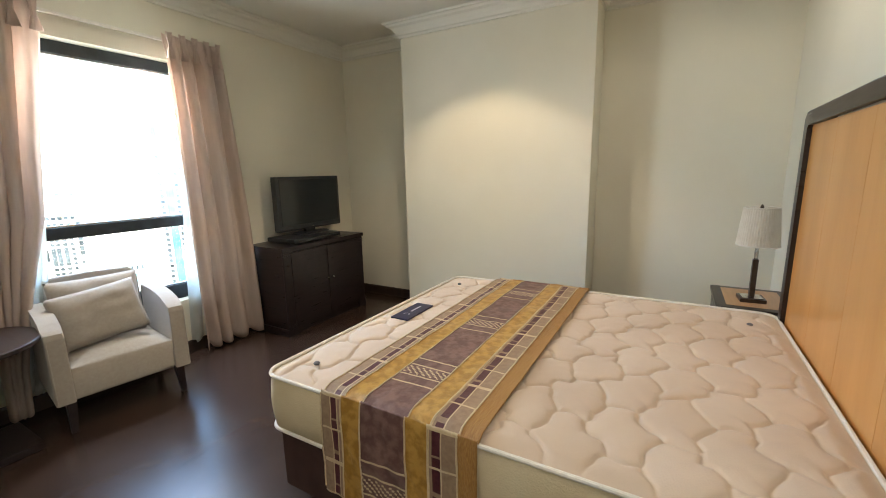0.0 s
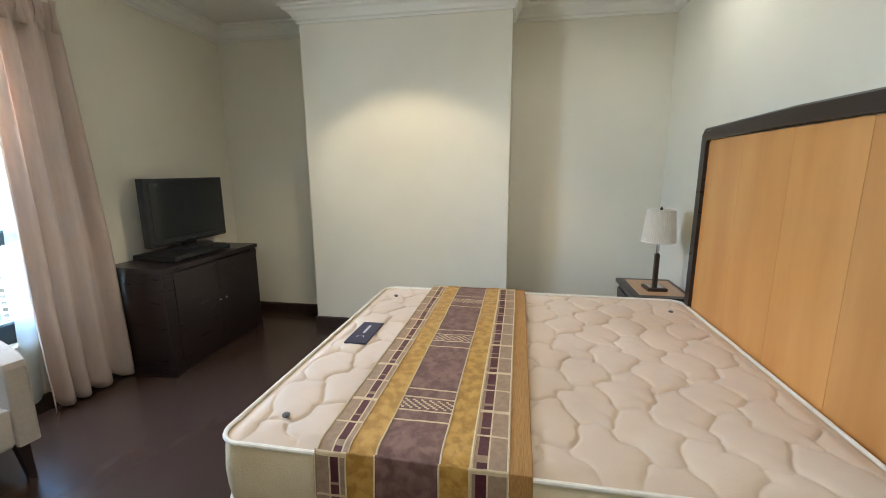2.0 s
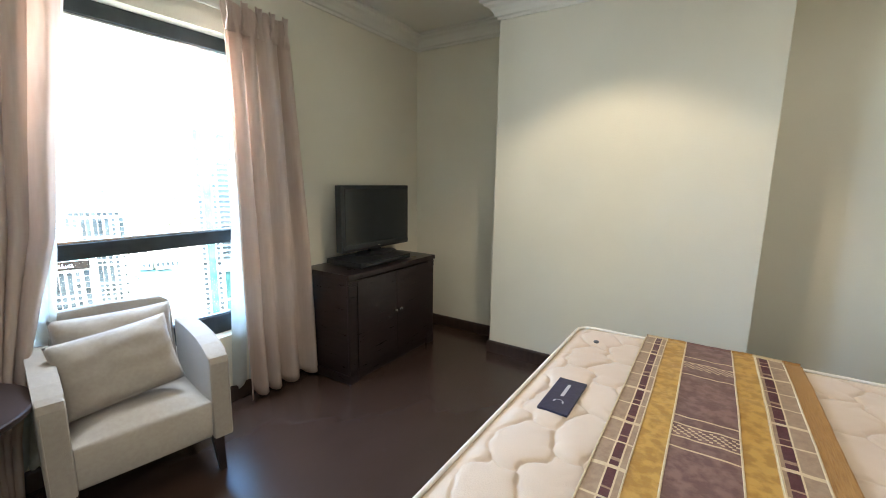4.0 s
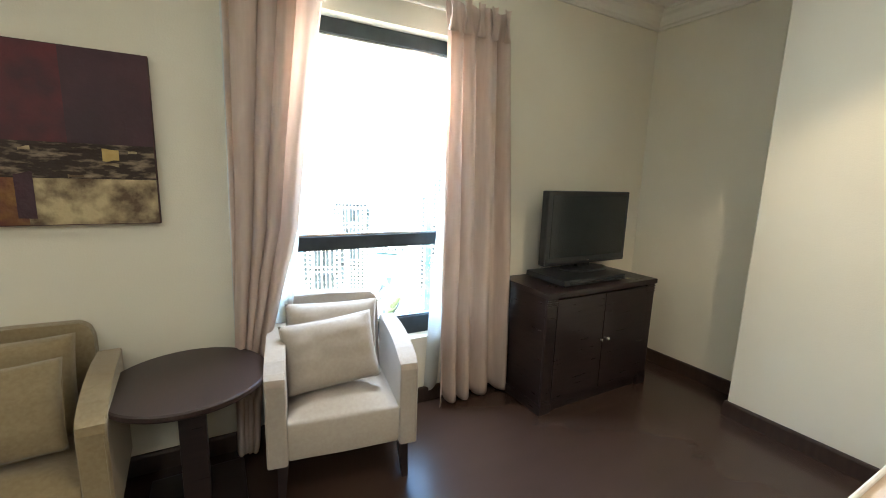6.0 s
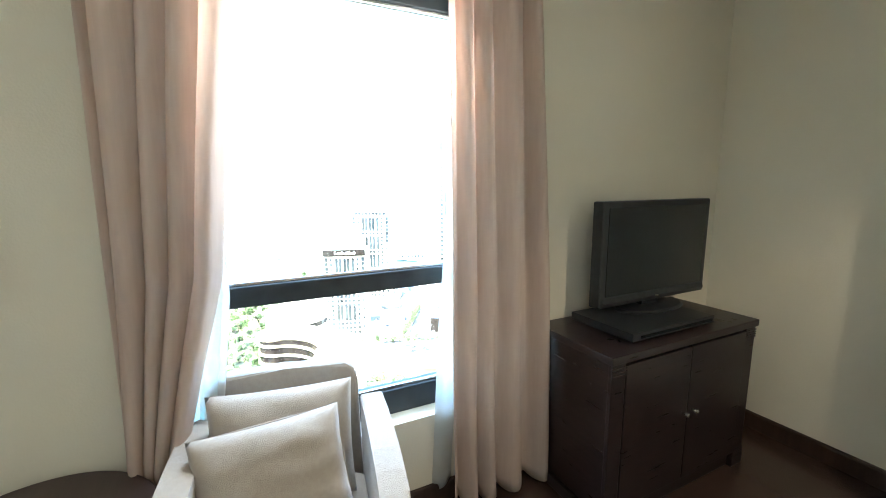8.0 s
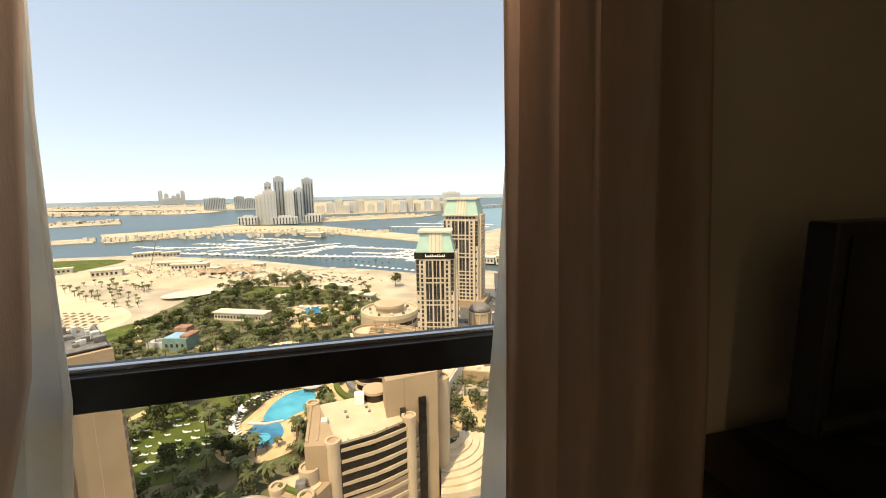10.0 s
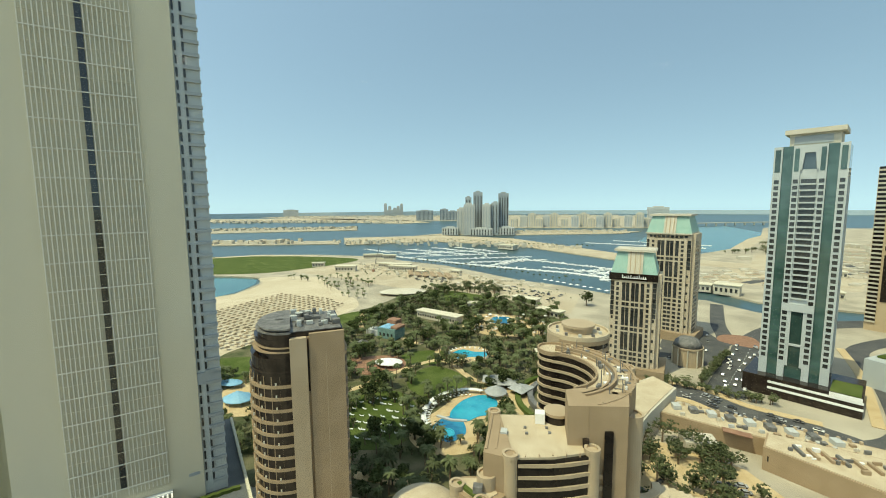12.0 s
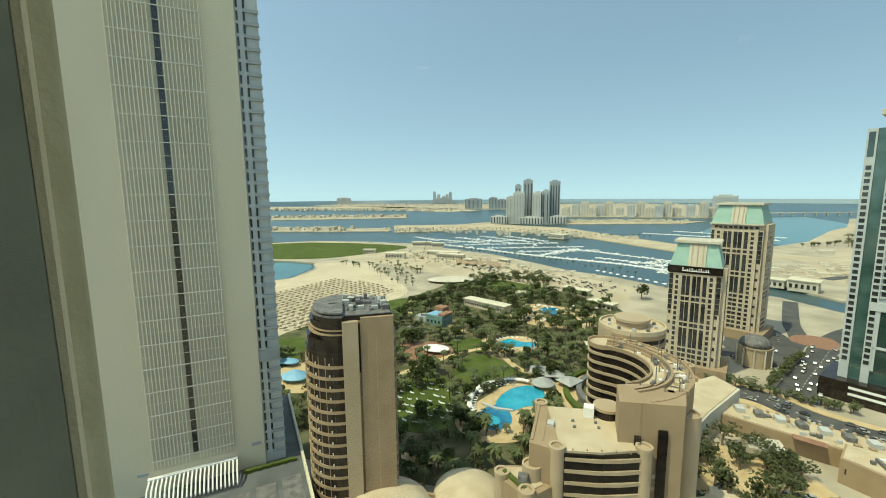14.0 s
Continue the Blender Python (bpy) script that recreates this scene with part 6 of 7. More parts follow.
for cx, cy, rr, h in ((30.0, 123.0, 2.9, HZ2 - 5.5), (32.0, 143, 3.0, HZ2 + 0.5)):
    part("round_pier", lathe([(rr, 0), (rr, h), (rr - 0.5, h), (rr - 0.5, h - 0.6)], 28, (cx, cy)), BEIGE2, ht)
part("stair_drum", lathe([(3.6, 0), (3.6, HZ2 - 8), (3.0, HZ2 - 8)], 24, (9.5, 124)), GLASSBROWN, ht)
part("drum_roof", lathe([(3.8, HZ2 - 8), (3.8, HZ2 - 7.2)], 24, (9.5, 124)), BEIGE2, ht)
for k in range(26):
    a = radians(-58 + 128 * k / 25)
    for rr, h in ((15.05, 1.5), (25.8, 1.6)):
        piece("parapet_post", (0.35, 0.35, h), BEIGE2, ht, (CXc + rr * math.cos(a), CYc + rr * math.sin(a), HZ2 + 0.4))
for k in range(12):
    a = radians(-30 + 9 * k)
    part("roof_pipe", tube([(CXc + 21.25 * math.cos(a), CYc + 21.25 * math.sin(a), HZ2 + 0.4), (CXc + 24.77 * math.cos(a + 0.05), CYc + 24.77 * math.sin(a + 0.05), HZ2 + 0.4)], 0.16, 5), METALROOF, ht)
for r in range(11):
    z = BZ - 1.6 - 3.2 * r
    piece("side_slit", (0.5, 2.2, 1.4), GLASSBROWN, ht, (-9.75, 108, z - 1.2))
    piece("side_slit", (0.5, 2.2, 1.4), GLASSBROWN, ht, (-9.75, 117, z - 1.2))
part("head_slot", boxed((15.4, 110.6, 6), (17.0, 112.6, HZ2 - 8)), GLASSBROWN, ht, "dark recessed window slot")
for k in range(16):
    a, rr = radians(-52 + 8.2 * k), (17.2, 22.6, 24.6)[k % 3]
    x, y = CXc + rr * math.cos(a), CYc + rr * math.sin(a)
    part("roof_mast", lathe([(0.16, HZ2), (0.12, HZ2 + 2.0 + (k % 4) * 0.8)], 6, (x, y)), METALROOF, ht)
    part("roof_hatch", boxed((x + 0.8, y, HZ2), (x + 2.4, y + 1.4, HZ2 + 0.5 + 0.3 * (k % 3)), 0.05, 1), (WHITE, METALROOF, BEIGE)[k % 3], ht)
# fan-shaped stepped roof at the foot
for k in range(7):
    part("fan_step", prism(arc(33, 134, 6 + 2.4 * k, -105, 5, 18) + arc(33, 134, 8.4 + 2.4 * k, 5, -105, 18), 10, 25 - 0.8 * k), ROOFTAN, ht)
part("fan_base", prism([(33, 134)] + arc(33, 134, 22, -105, 5, 18), 0, 12), BEIGE, ht)

# round tower behind the crescent
rt = thing("round_hotel_wing", pose(20, 172, GZ), "round sand-coloured hotel wing with banded windows", "hotel")
part("drum", lathe([(11.45, 0), (11.45, 59.8)], 48), GLASSBROWN, rt)
for r in range(15):
    z = 60 - 3.4 * r
    part("band", lathe([(11.9, z - 1.6), (11.9, z), (11.2, z), (11.2, z - 1.6)], 48), BEIGE, rt)
part("drum_front", prism(arc(0, 0, 12.0, 150, 230, 16) + arc(0, 0, 10.5, 230, 150, 16), 0, 60.6), BEIGE2, rt)
part("roof", lathe([(11.3, 60), (11.3, 60.6)], 48), ROOFTAN, rt)
part("parapet", lathe([(11.9, 60), (11.9, 61.6), (11.3, 61.6), (11.3, 60.72)], 48), ROOFTAN, rt)
part("penthouse", lathe([(5.6, 60.7), (5.6, 63.0), (6.4, 63.0), (6.4, 64.0)], 40), BEIGE2, rt)
for k in range(10):
    a = 2 * math.pi * k / 10 + 0.3
    part("roof_unit", boxed((8.4 * math.cos(a) - 0.5, 8.4 * math.sin(a) - 0.5, 60.6), (8.4 * math.cos(a) + 0.6, 8.4 * math.sin(a) + 0.6, 61.8), 0.05, 1), (METALROOF, GREYFAR2)[k % 2], rt)

# pale canopies at the hotel's foot and low roofs
sh = thing("shell_roof", pose(0, 0, GZ), "sand-coloured rounded podium roofs", "roof")
part("shell", lathe([(11, 0), (11, 18), (10.4, 19.6), (7, 21.6), (1, 22.6)], 40, (-30, 117)), ROOFTAN, sh, smooth=True)
part("shell", lathe([(14, 0), (14, 20), (13, 22), (8, 24.4), (1, 25.4)], 40, (-50, 100)), ROOFTAN, sh, smooth=True)
part("link_roof", boxed((-52, 98, 0), (-14, 112, 18.6)), ROOFTAN, sh)
part("roof_kerb", boxed((-46, 111.2, 18.6), (-24, 112, 19.6)), BEIGE, sh)
# low long roofs on the street side
lr = thing("street_range", pose(0, 0, GZ), "low sand-coloured service buildings along the street", "building")
part("hall", prism([(30, 190), (44, 226), (70, 250), (78, 236), (58, 206), (44, 182)], 0, 13), CREAM, lr)
part("hall_roof", prism([(31, 191), (45, 225), (70, 248.6), (76.6, 236.2), (57.6, 207), (44, 184)], 13, 13.4), ROOFTAN, lr)
part("range_wall", prism([(66, 232), (92, 224), (150, 200), (144, 184), (88, 206), (62, 218)], 0, 8), BEIGE, lr)
part("range_roof", prism([(67, 231), (92, 222.8), (149, 199), (143.4, 185), (88, 207), (63, 218.6)], 8, 8.3), ROOFTAN, lr)
part("block_wall", prism([(97, 190), (104, 202), (150, 186), (140, 166), (124, 166)], 0, 10), BEIGE, lr)
part("block_roof", prism([(98, 190.4), (104.4, 201), (148.6, 185.4), (139.6, 167), (124.4, 167)], 10, 10.3), ROOFTAN, lr)
for k in range(22):
    x = 68 + 3.4 * k
    part("parapet_pier", boxed((x, 230 - 0.38 * (x - 67), 8), (x + 1.0, 231.2 - 0.38 * (x - 67), 9.6), 0.05, 1), BEIGE2, lr)
for k in range(9):
    x = 72 + 7 * k
    y = 222 - 0.38 * (x - 67)
    un = part("roof_unit", boxed((x, y, 8.3), (x + 3.6, y + 4.4, 10.4), 0.1, 1), METALROOF if k % 2 else GREYFAR2, lr)
for k in range(8):
    x = 108 + 4.2 * k
    y = 192 - 0.36 * (x - 104)
    part("roof_duct", boxed((x, y - 6, 10.3), (x + 1.2, y + 1, 11.6), 0.1, 1), BEIGE if k % 3 else METALROOF, lr)
part("lawn_court", boxed((70, 196, 0), (84, 206, 5)), CREAM, lr)
for k in range(16):
    piece("wall_opening", (1.6, 1.6, 2.2), WIN, lr, (99 + 1.6 * k, 189.4 - 1.46 * k * 0.62, 5.5 - 0.5 * (k % 2)))
for k in range(34):
    u = rng.random()
    x = 70 + 74 * u
    y = 226 - 0.38 * (x - 67) - rng.uniform(1, 11)
    w, d, h = rng.uniform(0.6, 2.6), rng.uniform(0.6, 2.2), rng.uniform(0.5, 1.8)
    part("roof_unit", boxed((x, y, 8.3), (x + w, y + d, 8.3 + h), 0.05, 1), (METALROOF, CREAM, BEIGE, GREYFAR2)[k % 4], lr)
for k in range(26):
    x = 104 + 40 * rng.random()
    y = 195 - 0.36 * (x - 104) - rng.uniform(1, 12)
    w, d, h = rng.uniform(0.6, 3.4), rng.uniform(0.5, 1.4), rng.uniform(0.4, 1.6)
    part("roof_unit", boxed((x, y, 10.3), (x + w, y + d, 10.3 + h), 0.05, 1), (METALROOF, WHITE, BRICKPAVE, BEIGE)[k % 4], lr)
part("red_awning", prism([(88, 206), (98, 202), (97, 198), (87, 202)], 8.6, 9.0), BRICKPAVE, lr)

# ---- garden buildings ----
tb = thing("teal_villa", pose(-118, 326, GZ, 0, 0, -18), "teal and red-roofed garden restaurant", "building")
part("hall", boxed((-6, -6, 0), (12, 8, 9)), TEAL, tb)
part("roof_deck", boxed((-5, -5, 9), (6, 7, 9.4)), BLUEROOF, tb)
part("red_roof", boxed((6, -4, 9), (13, 8, 11), 0.4, 1), BRICKPAVE, tb)
part("tower", boxed((-8, 9, 0), (2, 18, 12), 0.3, 1), BRICKPAVE, tb)
part("porch", boxed((-20, -4, 0), (-6, 6, 5)), GREYFAR2, tb)
for x in (-3, 1, 5, 9):
    piece("window", (1.6, 0.3, 2.4), WIN, tb, (x, -6.1, 4))
lw = thing("long_villa", pose(-86, 384, GZ, 0, 0, -24), "long white garden building with flat roof", "building")
part("hall", boxed((-24, -5, 0), (24, 5, 7)), CREAM, lw)
part("roof", boxed((-25, -6, 7), (25, 6, 7.8)), OFFWHITE, lw)
for k in range(16):
    piece("window", (1.6, 0.3, 2.2), WIN, lw, (-22 + 3 * k, -5.1, 3.6))


def tent(x, y, r, h, label, material=WHITE, squash=0.7, turn=0.0):
    th = thing("marquee", pose(x, y, GZ + 0.4, 0, 0, turn), label, "tent", "marquees")
    bm = lathe([(r, 2.6), (r * 0.98, 3.0), (r * 0.6, 3.2 + h * 0.35), (r * 0.25, 3 + h * 0.75), (0.3, 3 + h)], 14)
    for v in bm.verts:
        v.co.y *= squash
    part("canopy", bm, material, th)
    for k in range(8):
        a = 2 * math.pi * k / 8
        part("pole", lathe([(0.12, 0), (0.12, 2.7)], 6, (r * 0.95 * math.cos(a), r * 0.95 * squash * math.sin(a))), METALROOF, th)
    return th


tent(-95, 265, 10, 2.4, "white scalloped tent in the garden")
tent(-158, 492, 30, 3.0, "broad pale tent roof behind the palms", CREAM, 0.6, 20)
tent(-130, 300, 5, 2, "small dark pavilion roof", METALROOF, 1)
tent(-161, 197, 9, 4, "pale blue water play canopy", BLUEROOF, 0.8)
tent(-180, 214, 8, 2, "pale blue flat canopy", BLUEROOF, 0.6)
tent(-18, 234, 6.6, 3.4, "round grey-white pool bar canopy", TENSILE, 1)
for x, y, a in ((-12, 247, 10), (-22, 249, 100), (-4, 240, 60), (14, 250, 20), (18, 238, 80), (24, 258, 120)):
    th = thing("shade_sail", pose(x, y, GZ + 0.5, 0, 0, a), "grey-white pointed shade sail", "shade sail", "shade sails")
    bm = bmesh.new()
    q = [bm.verts.new(p) for p in ((-7, -5, 3.2), (6, -6, 3.6), (7, 5, 3.0), (-5, 6, 3.4))]
    c = bm.verts.new((0, 0, 5.6))
    for i in range(4):
        bm.faces.new((q[i], q[(i + 1) % 4], c))
    part("sail", bm, TENSILE, th)
    part("mast", lathe([(0.15, 0), (0.15, 5.5)], 8), METALROOF, th)
rr_ = thing("round_terrace", pose(8, 226, GZ), "curved terraces with hedges beside the hotel", "terrace")
for k in range(3):
    part("terrace_ring", prism(arc(22, 10, 20 + 7 * k, 110, 220, 18) + arc(22, 10, 23 + 7 * k, 220, 110, 18), 0, 4.4 - k), (CREAM, METALROOF, LAWN)[k], rr_)
part("white_roof", lathe([(7, 0), (7, 9), (6.4, 10)], 28, (9, -44)), CREAM, rr_)

for x, y, w, d, a, h in ((-310, 648, 34, 14, 12, 9), (-215, 668, 50, 10, -8, 8), (-240, 700, 60, 12, -6, 7), (-330, 820, 40, 12, 20, 8), (-290, 812, 26, 10, 20, 8), (-175, 640, 14, 8, -20, 5), (-385, 690, 22, 8, 20, 7),
                         (235, 560, 26, 18, -30, 12), (215, 575, 16, 14, -30, 9), (330, 560, 40, 20, -15, 8), (-5, 470, 30, 10, -30, 6), (20, 420, 26, 9, -35, 6), (-60, 440, 12, 8, 10, 5), (12, 300, 12, 8, 10, 5), (22, 285, 10, 7, 10, 5),
                         (-120, 660, 16, 8, -20, 4), (-60, 1040, 44, 22, -28, 10), (420, 720, 60, 26, -10, 9), (520, 640, 50, 30, 20, 14), (360, 470, 50, 30, 30, 14), (420, 560, 40, 30, 10, 20)):
    th = thing("low_building", pose(x, y, GZ, 0, 0, a), "low pale flat-roofed building", "building", "low buildings")
    part("wall", boxed((-w / 2, -d / 2, 0), (w / 2, d / 2, h)), CREAM, th)
    part("roof", boxed((-w / 2 - 1.2, -d / 2 - 1.2, h), (w / 2 + 1.2, d / 2 + 1.2, h + 1.0)), OFFWHITE, th)
    for k in range(int(w // 5)):
        piece("window", (2.6, 0.3, h * 0.4), WIN, th, (-w / 2 + 2.6 + 5 * k, -d / 2 - 0.05, h * 0.5))
for k in range(6):
    th = thing("shed_row", pose(-190 + 13 * k, 632 - 3 * k, GZ, 0, 0, -70), "long brown-roofed parking shed", "shed", "parking sheds")
    part("roof", side_profile([(-4, 3.4), (0, 4.2), (4, 3.4), (4, 3.1), (-4, 3.1)], -22, 22), BEIGE, th)
    for x in (-20, 0, 20):
        part("post", boxed((x - 0.2, -0.2, 0), (x + 0.2, 0.2, 3.2)), METALROOF, th)
crane = thing("tower_crane", pose(-262, 652, GZ, 0, 0, 10), "thin leaning mobile crane on the sand", "crane")
part("base", boxed((-2, -4, 0), (2, 4, 3.4), 0.3, 1), BRICKPAVE, crane)
part("boom", tube([(0, 0, 3), (6, 0, 22), (11, 0, 42)], 0.45, 6), METALROOF, crane)

# ---- far towers and shore blocks ----
def slab_tower(m, w, d, h, material, label, glass=WIN, every=8.0, group="far towers"):
    th = thing("far_tower", m, label, "tower", group)
    part("shaft", boxed((-w / 2, -d / 2, 0), (w / 2, d / 2, h)), material, th)
    part("roof_house", boxed((-w / 4, -d / 4, h), (w / 4, d / 4, h + 5)), material, th)
    n = max(1, int(w // 9))
    for k in range(n):
        piece("glazed_strip", (3.6, 0.6, h * 0.86), glass, th, (-w / 2 + w * (k + 0.5) / n, -d / 2 - 0.1, h * 0.48))
    for r in range(1, int(h // every)):
        piece("floor_band", (w + 0.4, 0.8, 1.4), material, th, (0, -d / 2 - 0.2, r * every))
    return th


for x, y, w, d, h, material, a in ((-262, 1530, 34, 30, 96, GREYFAR2, 10), (-228, 1500, 40, 34, 112, GREYFAR2, 10), (-246, 1600, 22, 24, 140, GREYFAR, 5), (-205, 1570, 34, 28, 158, GREYFAR, 10), (-165, 1520, 30, 34, 112, GREYFAR2, 0),
                                   (-135, 1530, 26, 32, 118, GREYFAR, 0), (-108, 1560, 36, 34, 152, GREYFAR, 8)):
    slab_tower(pose(x, y, GZ, 0, 0, a), w, d, h, material, "grey unfinished high-rise on the far island", GREYFAR if material is GREYFAR2 else WIN)
for x, y, w, d, h in ((-300, 1510, 60, 30, 26), (-180, 1490, 80, 30, 24), (-95, 1530, 60, 30, 26)):
    slab_tower(pose(x, y, GZ), w, d, h, GREYFAR2, "low podium block under the far towers", WIN, 12)
for x, y, w, h in ((-760, 2870, 120, 72), (-620, 2880, 60, 80), (-560, 2890, 80, 66)):
    slab_tower(pose(x, y, GZ, 0, 0, 12), w, 40, h, GREYFAR, "dark blue-grey seafront block far away", GLASSBLUE, 12)
for k in range(17):
    x = -90 + 40 * k
    slab_tower(pose(x + 8 * math.sin(k), 2060 + 24 * math.sin(k * 1.7), GZ, 0, 0, -6), 34, 24, 40 + 12 * ((k * 7) % 3), (CREAM, GREYFAR2, CREAM)[k % 3], "cream seafront apartment block far away", GREYFAR, 10, "seafront blocks")
slab_tower(pose(565, 2080, GZ, 0, 0, -10), 90, 30, 92, GREYFAR2, "broad terrace block on the far shore", GREYFAR, 9)
for x, h in ((-1640, 130), (-1590, 100), (-1530, 80), (-1490, 100), (-1450, 126)):
    slab_tower(pose(x, 4450, GZ, 0, 0, 18), 34, 30, h, GREYFAR2, "pale hazy hotel silhouette on the horizon", GREYFAR, 20)
slab_tower(pose(-1540, 4450, GZ, 0, 0, 18), 200, 30, 58, GREYFAR2, "pale hazy hotel silhouette on the horizon", GREYFAR, 20)
slab_tower(pose(-2520, 3950, GZ, 0, 0, 30), 150, 40, 70, GREYFAR2, "pale hazy palace hotel on the horizon", GREYFAR, 20)
bridge = thing("sea_bridge", pose(0, 0, GZ), "long pale low sea bridge far away", "bridge")
part("deck", prism([(560, 2150), (1500, 2500), (1500, 2515), (560, 2165)], 9, 13), CREAM, bridge)
for k in range(18):
    part("pier", boxed((580 + 50 * k, 2160 + 18.6 * k, -6), (586 + 50 * k, 2168 + 18.6 * k, 9)), CREAM, bridge)


def villa_mesh(w, d, h):
    bm = bmesh.new()
    add_box(bm, (-w / 2, -d / 2, 0), (w / 2, d / 2, h), mi=0)
    a = [bm.verts.new(p) for p in ((-w / 2 - 0.6, -d / 2 - 0.6, h), (w / 2 + 0.6, -d / 2 - 0.6, h), (w / 2 + 0.6, d / 2 + 0.6, h), (-w / 2 - 0.6, d / 2 + 0.6, h))]
    b = [bm.verts.new(p) for p in ((-w / 5, 0, h + 3.4), (w / 5, 0, h + 3.4))]
    for f in ((a[0], a[1], b[1], b[0]), (a[1], a[2], b[1]), (a[2], a[3], b[0], b[1]), (a[3], a[0], b[0])):
        bm.faces.new(f).material_index = 1
    me = bpy.data.meshes.new("villa")
    bm.to_mesh(me)
    bm.free()
    for m in (CREAM, BRICKPAVE):
        me.materials.append(m)
    return me


VILLAS = [villa_mesh(16, 12, 8), villa_mesh(22, 12, 9), villa_mesh(12, 12, 11)]


def far_village(name, count, place, seed, label, scale=1.0, tall=1.0):
    """Countless far villas, gathered into one mesh."""
    r = random.Random(seed)
    bm = bmesh.new()
    for k in range(count):
        x, y = place(r)
        w, d, h = r.uniform(9, 22) * scale, r.uniform(9, 16) * scale, r.uniform(5, 11) * tall
        add = [bm.verts.new((x + sx * w / 2, y + sy * d / 2, GZ + z)) for z in (0, h) for sx, sy in ((-1, -1), (1, -1), (1, 1), (-1, 1))]
        mi = 0 if r.random() < 0.6 else 1
        fs = [bm.faces.new(add[4:])] + [bm.faces.new((add[i], add[(i + 1) % 4], add[4 + (i + 1) % 4], add[4 + i])) for i in range(4)]
        fs[0].material_index = mi
    return tagged(link_mesh(name, bm, [CREAM, BEIGE]), label, "houses", "", "stuff")


def along(a, b, spread):
    return lambda r: tuple(Vector(a) + (Vector(b) - Vector(a)) * r.random() + Vector((r.uniform(-spread, spread), r.uniform(-spread, spread))))


far_village("far_villas", 150, along((-1700, 1580), (-850, 1880), 55), 1, "rows of far sand-coloured villas")
far_village("far_villas", 420, along((-3300, 2450), (-900, 2650), 190), 2, "hazy spread of far villas on the island", 1.3)
far_village("far_villas", 420, along((-2300, 3700), (600, 3900), 260), 3, "hazy spread of far villas on the island", 1.6)
far_village("far_villas", 120, along((-1300, 960), (-700, 1140), 34), 4, "low sheds along the breakwater")
far_village("far_villas", 90, along((-560, 1150), (120, 1080), 40), 5, "small huts along the jetty", 0.5)
far_village("far_villas", 90, along((-40, 1650), (330, 1700), 30), 6, "low site huts on the far spit", 0.7)
far_village("site_huts", 150, along((240, 640), (560, 840), 70), 8, "scattered pale site huts and stacks across the canal", 0.6, 0.3)
far_village("site_huts", 120, along((-290, 700), (-20, 560), 40), 9, "scattered pale huts on the sandy lot", 0.35, 0.35)
far_village("far_villas", 160, along((560, 900), (1500, 1300), 180), 7, "low far buildings along the shore", 1.4)


# ---- palms, trees, umbrellas, sunbeds, cars ----
def palm_meshes(seed, h, fronds):
    r = random.Random(seed)
    bm = bmesh.new()
    n = 7
    rings = []
    for j in range(6):
        k = j / 5
        rad = 0.34 - 0.12 * k
        bend = 0.5 * k * k
        rings.append([bm.verts.new((bend + rad * math.cos(2 * math.pi * i / n), rad * math.sin(2 * math.pi * i / n), h * k)) for i in range(n)])
    for a, b in zip(rings, rings[1:]):
        for i in range(n):
            bm.faces.new((a[i], a[(i + 1) % n], b[(i + 1) % n], b[i]))
    trunk = bpy.data.meshes.new("trunk")
    bm.to_mesh(trunk)
    bm.free()
    trunk.materials.append(TRUNK)
    bm = bmesh.new()
    top = Vector((0.5, 0, h))
    for f in range(fronds):
        a = 2 * math.pi * f / fronds * 2.618 + r.uniform(-0.2, 0.2)
        lift = r.uniform(-0.35, 1.1)
        d = Vector((math.cos(a), math.sin(a), 0))
        s = Vector((-d.y, d.x, 0))
        length = r.uniform(3.0, 4.1)
        prev = None
        for k in range(5):
            t = k / 4
            p = top + d * (length * t * (1 - 0.12 * t)) + Vector((0, 0, lift * 2.2 * t - 2.4 * t * t))
            w = 0.62 * math.sin(math.pi * min(1, 0.12 + t * 0.86))
            row = [bm.verts.new(p + s * w - Vector((0, 0, 0.28 * w))), bm.verts.new(p + Vector((0, 0, 0.12 * w))), bm.verts.new(p - s * w - Vector((0, 0, 0.28 * w)))]
            if prev:
                bm.faces.new((prev[0], prev[1], row[1], row[0]))
                bm.faces.new((prev[1], prev[2], row[2], row[1]))
            prev = row
    crown = bpy.data.meshes.new("crown")
    bm.to_mesh(crown)
    bm.free()
    crown.materials.append(FROND)
    return trunk, crown


